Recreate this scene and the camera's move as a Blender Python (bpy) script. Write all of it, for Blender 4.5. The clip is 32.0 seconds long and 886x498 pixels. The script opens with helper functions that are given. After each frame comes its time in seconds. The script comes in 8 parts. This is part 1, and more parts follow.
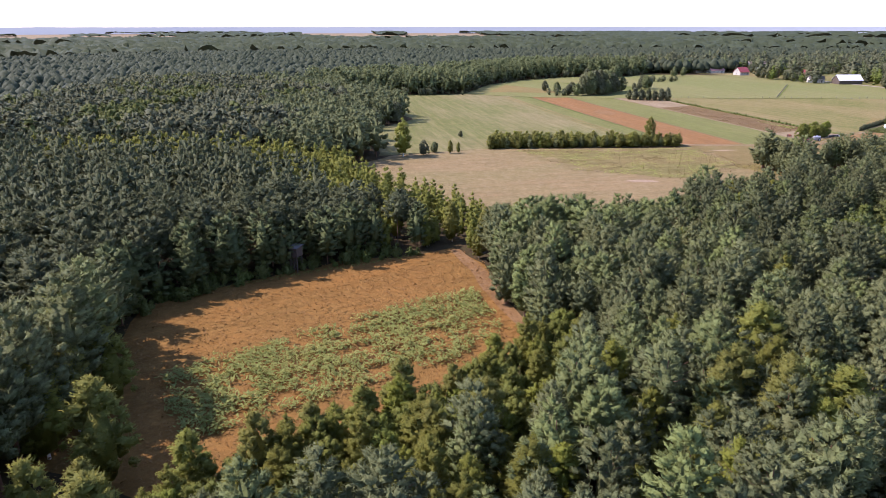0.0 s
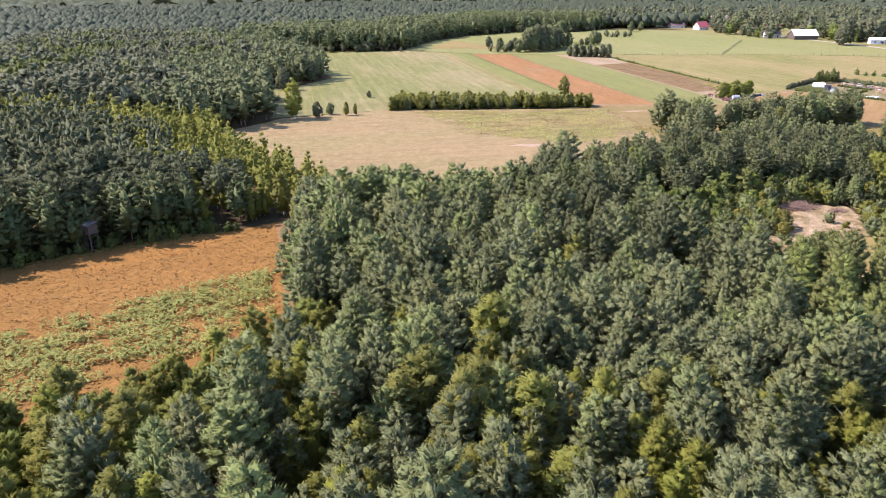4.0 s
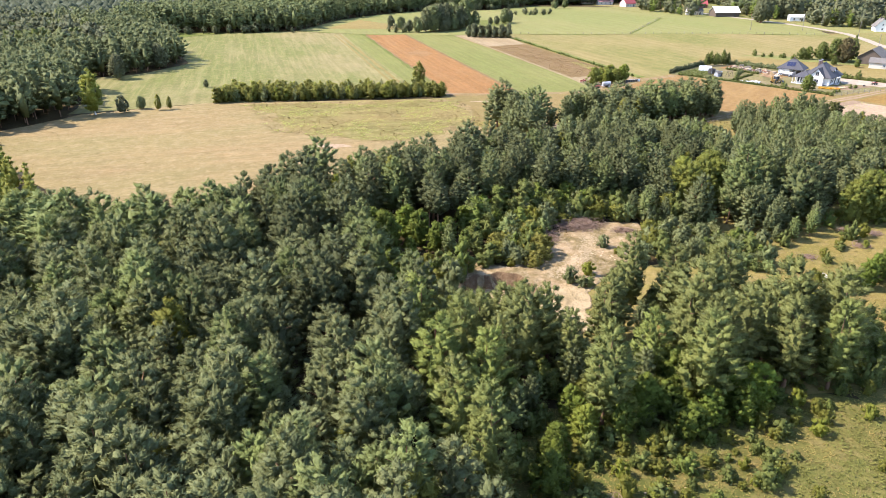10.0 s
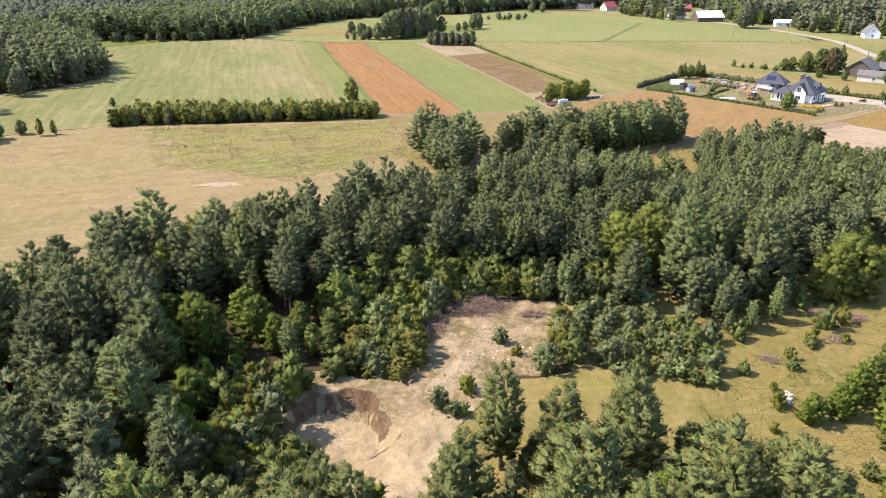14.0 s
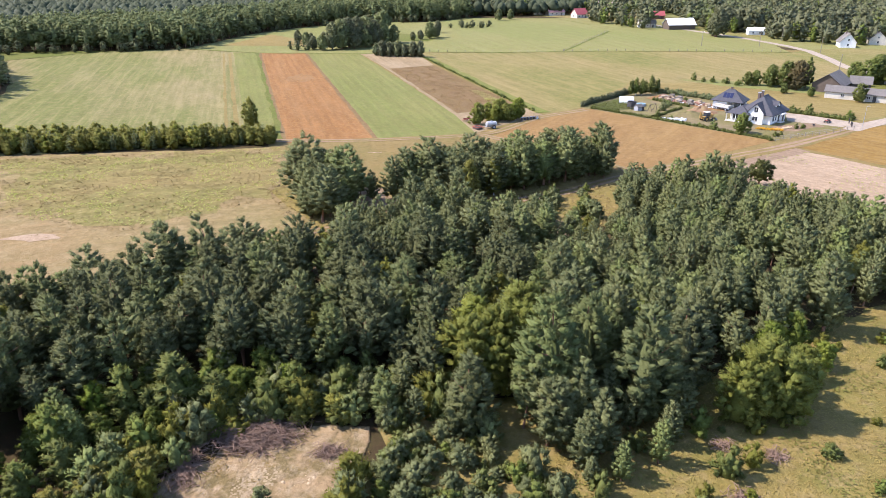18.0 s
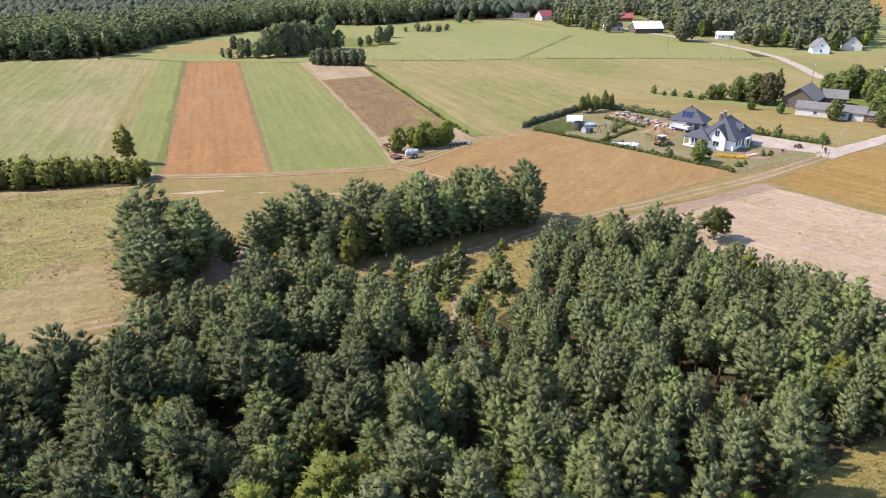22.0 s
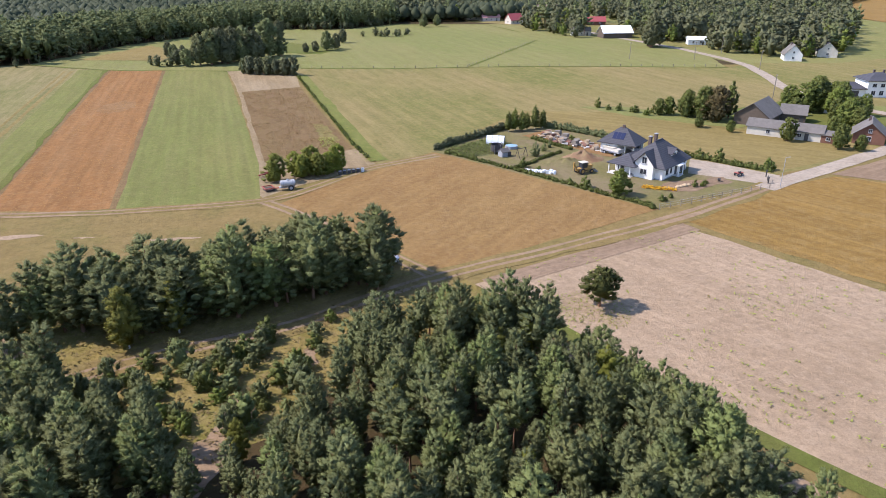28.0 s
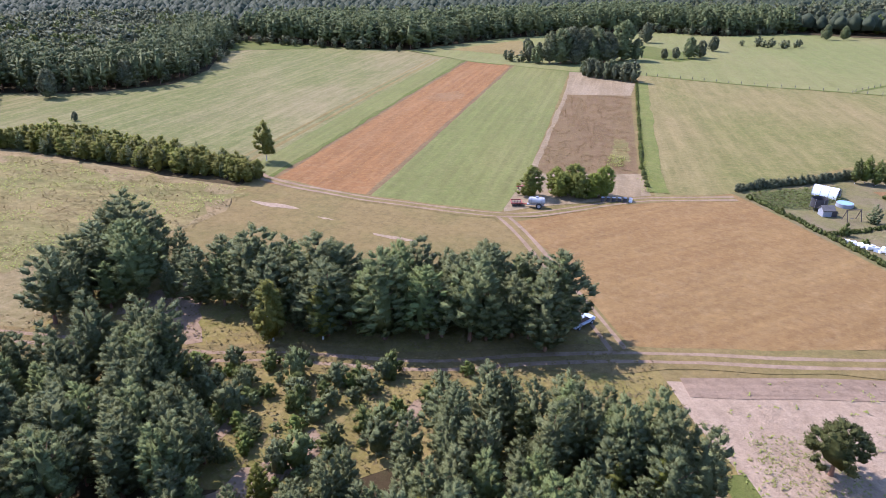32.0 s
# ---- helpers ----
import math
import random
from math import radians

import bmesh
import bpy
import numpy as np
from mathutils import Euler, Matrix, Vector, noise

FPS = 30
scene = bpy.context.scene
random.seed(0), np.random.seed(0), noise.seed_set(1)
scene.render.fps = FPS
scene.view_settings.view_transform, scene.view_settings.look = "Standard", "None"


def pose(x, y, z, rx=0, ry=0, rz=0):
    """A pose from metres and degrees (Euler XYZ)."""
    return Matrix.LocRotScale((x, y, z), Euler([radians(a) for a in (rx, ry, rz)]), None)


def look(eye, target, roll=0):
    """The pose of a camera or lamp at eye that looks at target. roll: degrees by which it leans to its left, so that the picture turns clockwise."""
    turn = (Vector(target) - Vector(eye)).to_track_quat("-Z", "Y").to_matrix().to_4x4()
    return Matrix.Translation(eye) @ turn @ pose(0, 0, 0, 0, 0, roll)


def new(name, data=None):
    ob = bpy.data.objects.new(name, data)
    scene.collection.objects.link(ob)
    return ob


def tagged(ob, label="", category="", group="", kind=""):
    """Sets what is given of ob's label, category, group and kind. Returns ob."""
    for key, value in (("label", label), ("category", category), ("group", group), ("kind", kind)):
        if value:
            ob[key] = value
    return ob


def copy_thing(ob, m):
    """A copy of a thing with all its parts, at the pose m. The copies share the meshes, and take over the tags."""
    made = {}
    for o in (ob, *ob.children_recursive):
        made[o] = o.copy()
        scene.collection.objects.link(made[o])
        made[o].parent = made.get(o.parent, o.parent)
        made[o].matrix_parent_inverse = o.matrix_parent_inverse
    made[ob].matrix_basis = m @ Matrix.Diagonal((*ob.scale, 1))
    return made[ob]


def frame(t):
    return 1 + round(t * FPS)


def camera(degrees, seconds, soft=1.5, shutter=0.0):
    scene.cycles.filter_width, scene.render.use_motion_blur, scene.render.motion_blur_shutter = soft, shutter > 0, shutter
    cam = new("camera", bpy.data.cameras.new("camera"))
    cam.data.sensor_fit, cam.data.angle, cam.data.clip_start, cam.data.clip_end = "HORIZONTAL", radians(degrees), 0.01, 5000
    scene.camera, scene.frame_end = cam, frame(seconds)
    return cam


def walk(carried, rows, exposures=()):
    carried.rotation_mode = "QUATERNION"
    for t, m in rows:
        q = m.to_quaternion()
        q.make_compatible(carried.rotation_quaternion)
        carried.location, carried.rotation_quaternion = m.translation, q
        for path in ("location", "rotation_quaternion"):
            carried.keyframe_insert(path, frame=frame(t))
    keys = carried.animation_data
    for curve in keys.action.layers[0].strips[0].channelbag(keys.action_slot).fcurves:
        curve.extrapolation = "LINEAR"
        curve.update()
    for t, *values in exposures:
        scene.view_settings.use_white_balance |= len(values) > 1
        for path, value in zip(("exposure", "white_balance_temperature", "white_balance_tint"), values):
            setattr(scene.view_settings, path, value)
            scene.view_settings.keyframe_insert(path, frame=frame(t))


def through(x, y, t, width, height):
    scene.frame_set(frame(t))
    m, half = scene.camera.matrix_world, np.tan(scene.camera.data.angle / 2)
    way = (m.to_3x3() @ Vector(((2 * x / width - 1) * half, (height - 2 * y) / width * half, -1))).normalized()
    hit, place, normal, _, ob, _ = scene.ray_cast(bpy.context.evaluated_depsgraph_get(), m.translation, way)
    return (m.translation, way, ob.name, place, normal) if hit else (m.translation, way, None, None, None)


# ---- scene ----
cam = camera(66.8, 32.0, 0.7)
PATH = (
    (0, 2.82, 4.45, 45.18, -1.69, -18.34, -0.05),
    (1, 10.91, 5.94, 45.27, -1.69, -18.25, -0.02),
    (2, 19.09, 8.11, 45.22, -1.81, -18.72, 0.01),
    (2.5, 23.18, 9.45, 45.21, -1.93, -19.31, 0.03),
    (4.5, 39.53, 13.80, 45.38, -3.76, -23.04, 0.01),
    (5, 43.62, 14.85, 45.32, -4.83, -23.91, 0.04),
    (6, 51.71, 17.25, 45.40, -5.17, -24.10, -0.03),
    (7, 59.56, 20.60, 45.44, -5.32, -24.09, -0.03),
    (8, 67.18, 24.82, 45.38, -5.35, -23.99, -0.05),
    (9, 74.81, 29.33, 45.36, -5.38, -23.89, -0.07),
    (10, 82.06, 34.74, 45.36, -5.42, -23.80, -0.08),
    (11, 88.86, 40.87, 45.36, -5.46, -23.82, -0.08),
    (12, 94.05, 47.72, 45.34, -5.61, -23.84, -0.07),
    (13, 98.78, 55.17, 45.43, -5.65, -23.75, -0.07),
    (14, 103.79, 62.67, 45.38, -5.87, -23.68, -0.09),
    (14.5, 106.41, 66.13, 45.30, -6.20, -23.64, -0.09),
    (16.5, 118.97, 78.23, 45.21, -6.54, -23.39, -0.10),
    (17, 122.51, 81.26, 45.18, -6.54, -23.36, -0.15),
    (18, 129.36, 87.45, 45.04, -6.56, -23.29, -0.11),
    (19, 134.92, 94.11, 45.19, -6.61, -23.35, -0.10),
    (20, 139.32, 101.79, 45.40, -6.65, -23.31, -0.10),
    (21, 144.19, 108.88, 45.50, -7.65, -23.35, -0.09),
    (22, 149.74, 115.47, 45.58, -8.23, -23.39, -0.04),
    (23, 155.53, 121.83, 45.69, -8.28, -23.35, -0.04),
    (24, 160.57, 126.88, 45.65, -8.36, -23.34, -0.02),
    (25, 165.15, 129.75, 45.62, -8.34, -23.33, -0.02),
    (25.5, 167.22, 130.89, 45.56, -8.43, -23.32, -0.05),
    (28, 178.22, 136.45, 45.35, -8.38, -23.29, -0.05),
    (29, 183.99, 140.33, 45.24, -8.37, -23.23, -0.02),
    (29.5, 187.30, 142.57, 45.23, -7.70, -23.24, -0.04),
    (30, 190.14, 144.51, 45.24, -6.58, -23.30, -0.02),
    (30.5, 193.30, 146.92, 45.17, -1.53, -23.27, 0.01),
    (30.8, 194.56, 148.75, 45.03, 1.30, -23.21, -0.04),
    (31, 196.21, 149.66, 45.20, 3.74, -23.35, 0.02),
    (31.5, 198.17, 153.00, 45.01, 11.10, -23.25, 0.12),
    (32, 199.07, 156.11, 44.88, 23.85, -23.37, 0.37),
)
EXPOSURES = [(0, 1.05, 6050, 33), (2.5, 1.18, 6150, 31), (5, 1.71, 6200, 29), (9, 1.71, 6450, 17), (13, 1.52, 6500, 17), (18, 1.41, 6250, 22), (23, 1.25, 6200, 20), (28, 0.99, 6150, 21), (30.5, 0.88, 5900, 29), (32, 1.21, 5550, 30)]
walk(cam, [(t, pose(x, y, z, 90 + p, 0, a) @ pose(0, 0, 0, 0, 0, r)) for t, x, y, z, a, p, r in PATH], EXPOSURES)

# ---- light ----
SUN_EL, SUN_AZ = 47.0, -77.0   # degrees; azimuth clockwise from +y
world = bpy.data.worlds.new("sky")
scene.world = world
world.use_nodes = True
wn = world.node_tree
bg = wn.nodes["Background"]
sky = wn.nodes.new("ShaderNodeTexSky")
sky.sky_type, sky.sun_disc = "NISHITA", False
sky.sun_elevation, sky.sun_rotation = radians(SUN_EL), radians(SUN_AZ)
sky.air_density, sky.dust_density, sky.ozone_density = 1.0, 0.3, 2.0
wn.links.new(sky.outputs[0], bg.inputs[0])
bg.inputs[1].default_value = 0.15
sun = new("sun", bpy.data.lights.new("sun", "SUN"))
sun.data.energy, sun.data.angle, sun.data.color = 3.8, radians(0.6), (1.0, 0.93, 0.82)
sx, sy = math.sin(radians(SUN_AZ)) * math.cos(radians(SUN_EL)), math.cos(radians(SUN_AZ)) * math.cos(radians(SUN_EL))
sun.matrix_world = look((sx * 100, sy * 100, math.sin(radians(SUN_EL)) * 100), (0, 0, 0))


# ---- materials ----
class Nodes:
    """A short way to write a node material."""

    def __init__(self, name, rough=0.9):
        self.mat = bpy.data.materials.new(name)
        self.mat.use_nodes = True
        self.t = self.mat.node_tree
        self.bsdf = self.t.nodes["Principled BSDF"]
        self.bsdf.inputs["Roughness"].default_value = rough
        self.pos = self.t.nodes.new("ShaderNodeNewGeometry").outputs["Position"]

    def put(self, kind, **sockets):
        n = self.t.nodes.new("ShaderNode" + kind)
        for k, v in sockets.items():
            self.into(n.inputs[k.replace("_", " ")], v)
        return n

    def into(self, socket, v):
        if isinstance(v, bpy.types.NodeSocket):
            self.t.links.new(v, socket)
        else:
            socket.default_value = v

    def noise(self, scale, detail=3.0, vec=None, rough=0.55):
        n = self.put("TexNoise", Scale=scale, Detail=detail, Roughness=rough)
        self.t.links.new(vec or self.pos, n.inputs["Vector"])
        return n.outputs["Fac"]

    def ramp(self, fac, lo, hi, a=0.0, b=1.0):
        n = self.t.nodes.new("ShaderNodeMapRange")
        for k, v in enumerate((fac, lo, hi, a, b)):
            self.into(n.inputs[k], v)
        return n.outputs[0]

    def mix(self, fac, a, b, kind="MIX"):
        n = self.t.nodes.new("ShaderNodeMix")
        n.data_type, n.blend_type = "RGBA", kind
        for k, v in ((0, fac), (6, a), (7, b)):
            self.into(n.inputs[k], (*v, 1) if isinstance(v, tuple) and len(v) == 3 else v)
        return n.outputs[2]

    def rotated(self, heading, scale=(1, 1, 1)):
        """Places turned so that y runs along the heading, and stretched."""
        n = self.put("Mapping")
        n.vector_type = "TEXTURE"
        self.t.links.new(self.pos, n.inputs["Vector"])
        n.inputs["Rotation"].default_value[2] = radians(heading - 90)
        n.inputs["Scale"].default_value = scale
        return n.outputs[0]

    def bump(self, height, strength=0.3, distance=0.05):
        n = self.put("Bump", Strength=strength, Distance=distance, Height=height)
        self.t.links.new(n.outputs[0], self.bsdf.inputs["Normal"])

    def done(self, colour):
        self.into(self.bsdf.inputs["Base Color"], (*colour, 1) if isinstance(colour, tuple) else colour)
        return self.mat


def land(name, a, b, c=None, patch=0.03, fine=1.5, rows=None, row_amount=0.3, cut=(0.42, 0.6), spots=0.3, bump=0.4):
    """Open ground: colour a with patches of b and flecks of c; rows = (heading, metres apart)."""
    n = Nodes(name, 0.95)
    n.bsdf.inputs["Specular IOR Level"].default_value = 0.08
    along = n.rotated(rows[0], (1, 2.6, 1)) if rows else n.pos
    big = n.ramp(n.noise(patch, 5.0, along, 0.62), *cut)
    col = n.mix(big, a, b)
    mid = n.noise(0.22, 5.0, along, 0.7)
    col = n.mix(n.ramp(mid, 0.47, 0.74, 0, 0.5), col, tuple(v * 0.68 for v in b))
    col = n.mix(n.ramp(mid, 0.5, 0.26, 0, 0.5), col, tuple(min(1, v * 1.3) for v in a))
    if rows:
        w = n.put("TexWave", Scale=0.314 / rows[1], Distortion=1.2, Detail=3.0)
        w.inputs["Detail Scale"].default_value = 0.5
        n.t.links.new(n.rotated(rows[0]), w.inputs["Vector"])
        streak = n.noise(1.0, 4.0, n.rotated(rows[0], (1.6, 40, 1)), 0.65)
        broad = n.noise(1.0, 3.0, n.rotated(rows[0], (9, 120, 1)), 0.6)
        where = n.ramp(n.noise(0.021, 2.0), 0.38, 0.6, 0.15, row_amount)
        col = n.mix(n.ramp(broad, 0.5, 0.68, 0, row_amount), col, b if c is None else c)
        col = n.mix(n.ramp(broad, 0.48, 0.34, 0, row_amount), col, tuple(v * 0.82 for v in b))
        dark = n.t.nodes.new("ShaderNodeMath")
        dark.operation = "MULTIPLY"
        n.into(dark.inputs[0], n.ramp(w.outputs["Fac"], 0.35, 0.85, 0, 1))
        n.into(dark.inputs[1], where)
        col = n.mix(dark.outputs[0], col, tuple(v * 0.66 for v in b))
        col = n.mix(n.ramp(streak, 0.5, 0.68, 0, row_amount * 1.3), col, tuple(min(1, v * 1.35) for v in a))
        col = n.mix(n.ramp(streak, 0.5, 0.32, 0, row_amount), col, tuple(v * 0.72 for v in b))
    if c:
        col = n.mix(n.ramp(n.noise(fine * 0.3, 5.0, rough=0.75), 0.48, 0.64, 0, spots * 1.4), col, c)
    small = n.noise(0.95, 4.0, rough=0.8)
    col = n.mix(n.ramp(small, 0.5, 0.72, 0, 0.5), col, tuple(v * 0.6 for v in a))
    grain = n.noise(fine * 3, 4.0, rough=0.75)
    col = n.mix(n.ramp(grain, 0.4, 0.75, 0, 0.4), col, tuple(v * 0.55 for v in a))
    tuss = n.noise(0.85, 8.0, n.pos, 0.8)
    col = n.mix(n.ramp(tuss, 0.52, 0.68, 0, 0.42), col, tuple(min(1, v * 1.45) for v in a))
    col = n.mix(n.ramp(tuss, 0.48, 0.32, 0, 0.5), col, tuple(v * 0.5 for v in b))
    n.bump(tuss, bump * 1.6, 0.5)
    return n.done(col)


def foliage(name, dark, light, warm, gloss=0.6, through=0.25, fine=5.0):
    """Leaves or needles: colour changes from tree to tree, within a tree and from tuft to tuft."""
    n = Nodes(name, gloss)
    tree = n.ramp(n.noise(0.33, 1.0), 0.36, 0.64)
    col = n.mix(tree, dark, light)
    col = n.mix(n.ramp(n.noise(0.11, 2.0), 0.5, 0.72, 0, 0.55), col, warm)
    geo = n.t.nodes.new("ShaderNodeNewGeometry")
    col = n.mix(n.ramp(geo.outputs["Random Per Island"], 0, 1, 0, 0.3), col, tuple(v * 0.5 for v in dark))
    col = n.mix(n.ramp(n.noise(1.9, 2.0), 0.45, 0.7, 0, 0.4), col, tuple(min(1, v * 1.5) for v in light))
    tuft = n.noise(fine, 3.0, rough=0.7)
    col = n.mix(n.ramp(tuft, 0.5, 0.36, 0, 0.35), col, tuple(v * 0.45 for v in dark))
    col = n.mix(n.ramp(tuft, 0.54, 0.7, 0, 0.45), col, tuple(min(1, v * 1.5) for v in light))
    one = n.t.nodes.new("ShaderNodeObjectInfo").outputs["Random"]
    col = n.mix(n.ramp(one, 0.6, 1.0, 0, 0.75), col, tuple(min(1, v * f) for v, f in zip(light, (1.08, 1.22, 0.85))))
    col = n.mix(n.ramp(one, 0.3, 0.0, 0, 0.4), col, tuple(v * 0.75 for v in dark))
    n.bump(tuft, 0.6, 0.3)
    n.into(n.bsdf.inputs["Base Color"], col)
    n.bsdf.inputs["Specular IOR Level"].default_value = 0.08
    tr = n.put("BsdfTranslucent")
    n.into(tr.inputs["Color"], n.mix(0.5, col, warm))
    mixer = n.put("MixShader", Fac=through)
    out = n.t.nodes["Material Output"]
    n.t.links.new(n.bsdf.outputs[0], mixer.inputs[1])
    n.t.links.new(tr.outputs[0], mixer.inputs[2])
    n.t.links.new(mixer.outputs[0], out.inputs[0])
    return n.mat


def plain(name, colour, rough=0.6, metal=0.0, vary=0.25, scale=2.0, bump=0.0, spec=0.5):
    """A man-made surface with stains and wear."""
    n = Nodes(name, rough)
    n.bsdf.inputs["Metallic"].default_value = metal
    n.bsdf.inputs["Specular IOR Level"].default_value = spec
    col = n.mix(n.ramp(n.noise(scale, 5.0, rough=0.7), 0.35, 0.75, 0, vary), colour, tuple(v * 0.45 for v in colour))
    col = n.mix(n.ramp(n.noise(scale * 0.2, 2.0), 0.4, 0.7, 0, vary * 0.6), col, tuple(min(1, v * 1.25) for v in colour))
    if bump:
        n.bump(n.noise(scale * 6, 3.0), bump, 0.02)
    return n.done(col)


M_FLOOR = land("forest_floor", (0.052, 0.036, 0.018), (0.083, 0.059, 0.026), (0.047, 0.059, 0.016), 0.08)
M_MEADOW = land("dry_meadow", (0.245, 0.17, 0.08), (0.205, 0.168, 0.068), (0.29, 0.222, 0.115), 0.03, 1.2, rows=(12, 6), row_amount=0.22, spots=0.5)
M_WEEDS = land("weedy_meadow", (0.215, 0.162, 0.063), (0.16, 0.148, 0.046), (0.265, 0.215, 0.085), 0.06, 1.2, rows=(20, 5), row_amount=0.2, spots=0.6)
M_FRONT = land("rust_grass", (0.235, 0.115, 0.03), (0.205, 0.112, 0.03), (0.27, 0.16, 0.05), 0.05, 1.4, rows=(33, 5), row_amount=0.2)
M_STUBBLE = land("orange_stubble", (0.25, 0.126, 0.046), (0.22, 0.112, 0.04), (0.29, 0.185, 0.09), 0.05, 1.5, rows=(99.8, 3), row_amount=0.3)
M_GREEN = land("green_strip", (0.145, 0.156, 0.044), (0.18, 0.17, 0.056), (0.225, 0.195, 0.085), 0.03, 1.2, rows=(99.8, 3.4), row_amount=0.34, spots=0.2)
M_MOWN = land("mown_meadow", (0.225, 0.185, 0.085), (0.125, 0.142, 0.036), (0.25, 0.20, 0.10), 0.019, 1.0, rows=(99.8, 5), row_amount=0.3, cut=(0.39, 0.54), spots=0.25)
M_PLOUGH = land("brown_field", (0.165, 0.104, 0.05), (0.18, 0.122, 0.056), (0.215, 0.165, 0.066), 0.03, 1.5, rows=(99.8, 2.5), row_amount=0.25, spots=0.4)
M_PALE = land("pale_stubble", (0.265, 0.20, 0.115), (0.235, 0.17, 0.09), (0.285, 0.225, 0.145), 0.06, 1.2, rows=(99.8, 4), row_amount=0.35)
M_PASTURE = land("green_pasture", (0.23, 0.178, 0.074), (0.135, 0.142, 0.036), (0.225, 0.18, 0.075), 0.012, 0.8, rows=(103, 6), row_amount=0.2, cut=(0.43, 0.6), spots=0.35)
M_GOLD = land("golden_stubble", (0.235, 0.148, 0.056), (0.215, 0.122, 0.046), (0.275, 0.185, 0.09), 0.02, 1.6, rows=(50, 2.5), row_amount=0.14, cut=(0.4, 0.62))
M_BARLEY = land("yellow_field", (0.235, 0.145, 0.042), (0.205, 0.122, 0.034), (0.27, 0.19, 0.085), 0.03, 1.3, rows=(121, 4), row_amount=0.35)
M_SAND = land("sandy_field", (0.335, 0.245, 0.158), (0.30, 0.215, 0.135), (0.375, 0.285, 0.195), 0.04, 1.2, rows=(122, 2.2), row_amount=0.12, spots=0.25)
M_WORN = land("worn_stubble", (0.24, 0.14, 0.062), (0.21, 0.112, 0.042), (0.265, 0.175, 0.095), 0.08, 1.5)
M_TILLED = land("tilled_soil", (0.245, 0.17, 0.108), (0.21, 0.145, 0.09), (0.28, 0.20, 0.135), 0.1, 2.0, rows=(24, 1.2), row_amount=0.4)
M_TRACK = land("dirt_track", (0.258, 0.179, 0.114), (0.227, 0.156, 0.088), (0.299, 0.223, 0.156), 0.15, 2.0, bump=0.2)
M_VERGE = land("verge_grass", (0.20, 0.143, 0.055), (0.168, 0.134, 0.046), (0.235, 0.175, 0.08), 0.09, 2.0)
M_GRAVEL = land("pale_gravel", (0.33, 0.275, 0.21), (0.29, 0.235, 0.175), (0.37, 0.315, 0.25), 0.2, 3.0, bump=0.2)
M_PIT = land("pit_sand", (0.345, 0.26, 0.15), (0.27, 0.198, 0.1), (0.40, 0.315, 0.2), 0.12, 2.0)
M_PITUP = land("trodden_sand", (0.275, 0.195, 0.106), (0.16, 0.122, 0.052), (0.37, 0.285, 0.18), 0.22, 2.0, cut=(0.43, 0.57), spots=0.6)
M_RUT = land("pale_wheel_rut", (0.34, 0.262, 0.16), (0.305, 0.23, 0.135), (0.385, 0.305, 0.2), 0.3, 2.5)
M_BANK = land("bank_earth", (0.215, 0.135, 0.078), (0.155, 0.095, 0.05), (0.33, 0.245, 0.15), 0.3, 3.0, cut=(0.42, 0.56), spots=0.4, bump=0.8)
M_LAWN = land("garden_lawn", (0.16, 0.14, 0.055), (0.20, 0.155, 0.09), (0.115, 0.125, 0.034), 0.08, 2.0)
M_BED = land("vegetable_bed", (0.125, 0.125, 0.05), (0.165, 0.14, 0.07), (0.085, 0.1, 0.03), 0.2, 2.5)
M_UPPER = land("upper_pasture", (0.16, 0.172, 0.052), (0.205, 0.187, 0.07), (0.24, 0.205, 0.09), 0.012, 0.8, rows=(100, 8), row_amount=0.22)
M_STRIP = land("straw_strip", (0.22, 0.168, 0.062), (0.19, 0.145, 0.05), (0.25, 0.19, 0.08), 0.03, 1.2, rows=(143, 4), row_amount=0.28)
M_LUSH = land("lush_grass", (0.103, 0.122, 0.026), (0.130, 0.131, 0.036), (0.144, 0.136, 0.042), 0.05, 1.5)
M_BAULK = land("baulk_grass", (0.128, 0.145, 0.034), (0.165, 0.165, 0.046), (0.205, 0.175, 0.07), 0.08, 1.5)
M_SCRUB = land("scrub_ground", (0.222, 0.166, 0.055), (0.17, 0.15, 0.04), (0.27, 0.2, 0.088), 0.07, 1.5, spots=0.5)

M_PINE = foliage("pine_needles", (0.128, 0.15, 0.064), (0.2, 0.22, 0.096), (0.235, 0.232, 0.084), 0.6, 0.28)
M_BIRCH = foliage("birch_leaves", (0.182, 0.19, 0.04), (0.24, 0.242, 0.054), (0.28, 0.252, 0.05), 0.5, 0.5)
M_LEAF = foliage("broad_leaves", (0.118, 0.142, 0.04), (0.162, 0.186, 0.054), (0.195, 0.195, 0.056), 0.5, 0.33)
M_WOOD = foliage("mixed_wood_leaves", (0.115, 0.126, 0.068), (0.155, 0.165, 0.088), (0.185, 0.18, 0.08), 0.7, 0.26, 1.6)
M_ROW = foliage("young_birch_leaves", (0.212, 0.22, 0.058), (0.278, 0.28, 0.074), (0.315, 0.278, 0.066), 0.5, 0.55)
M_BROOM = foliage("edge_birch_leaves", (0.20, 0.205, 0.05), (0.26, 0.255, 0.065), (0.29, 0.255, 0.06), 0.5, 0.5)
M_WILLOW = foliage("willow_bush_leaves", (0.165, 0.185, 0.042), (0.225, 0.245, 0.056), (0.26, 0.258, 0.055), 0.5, 0.42)
# the pine needles again, at about 0.72 of their colour
M_DARKPINE = foliage("dark_pine_needles", (0.092, 0.107, 0.047), (0.142, 0.157, 0.07), (0.168, 0.167, 0.062), 0.6, 0.26)
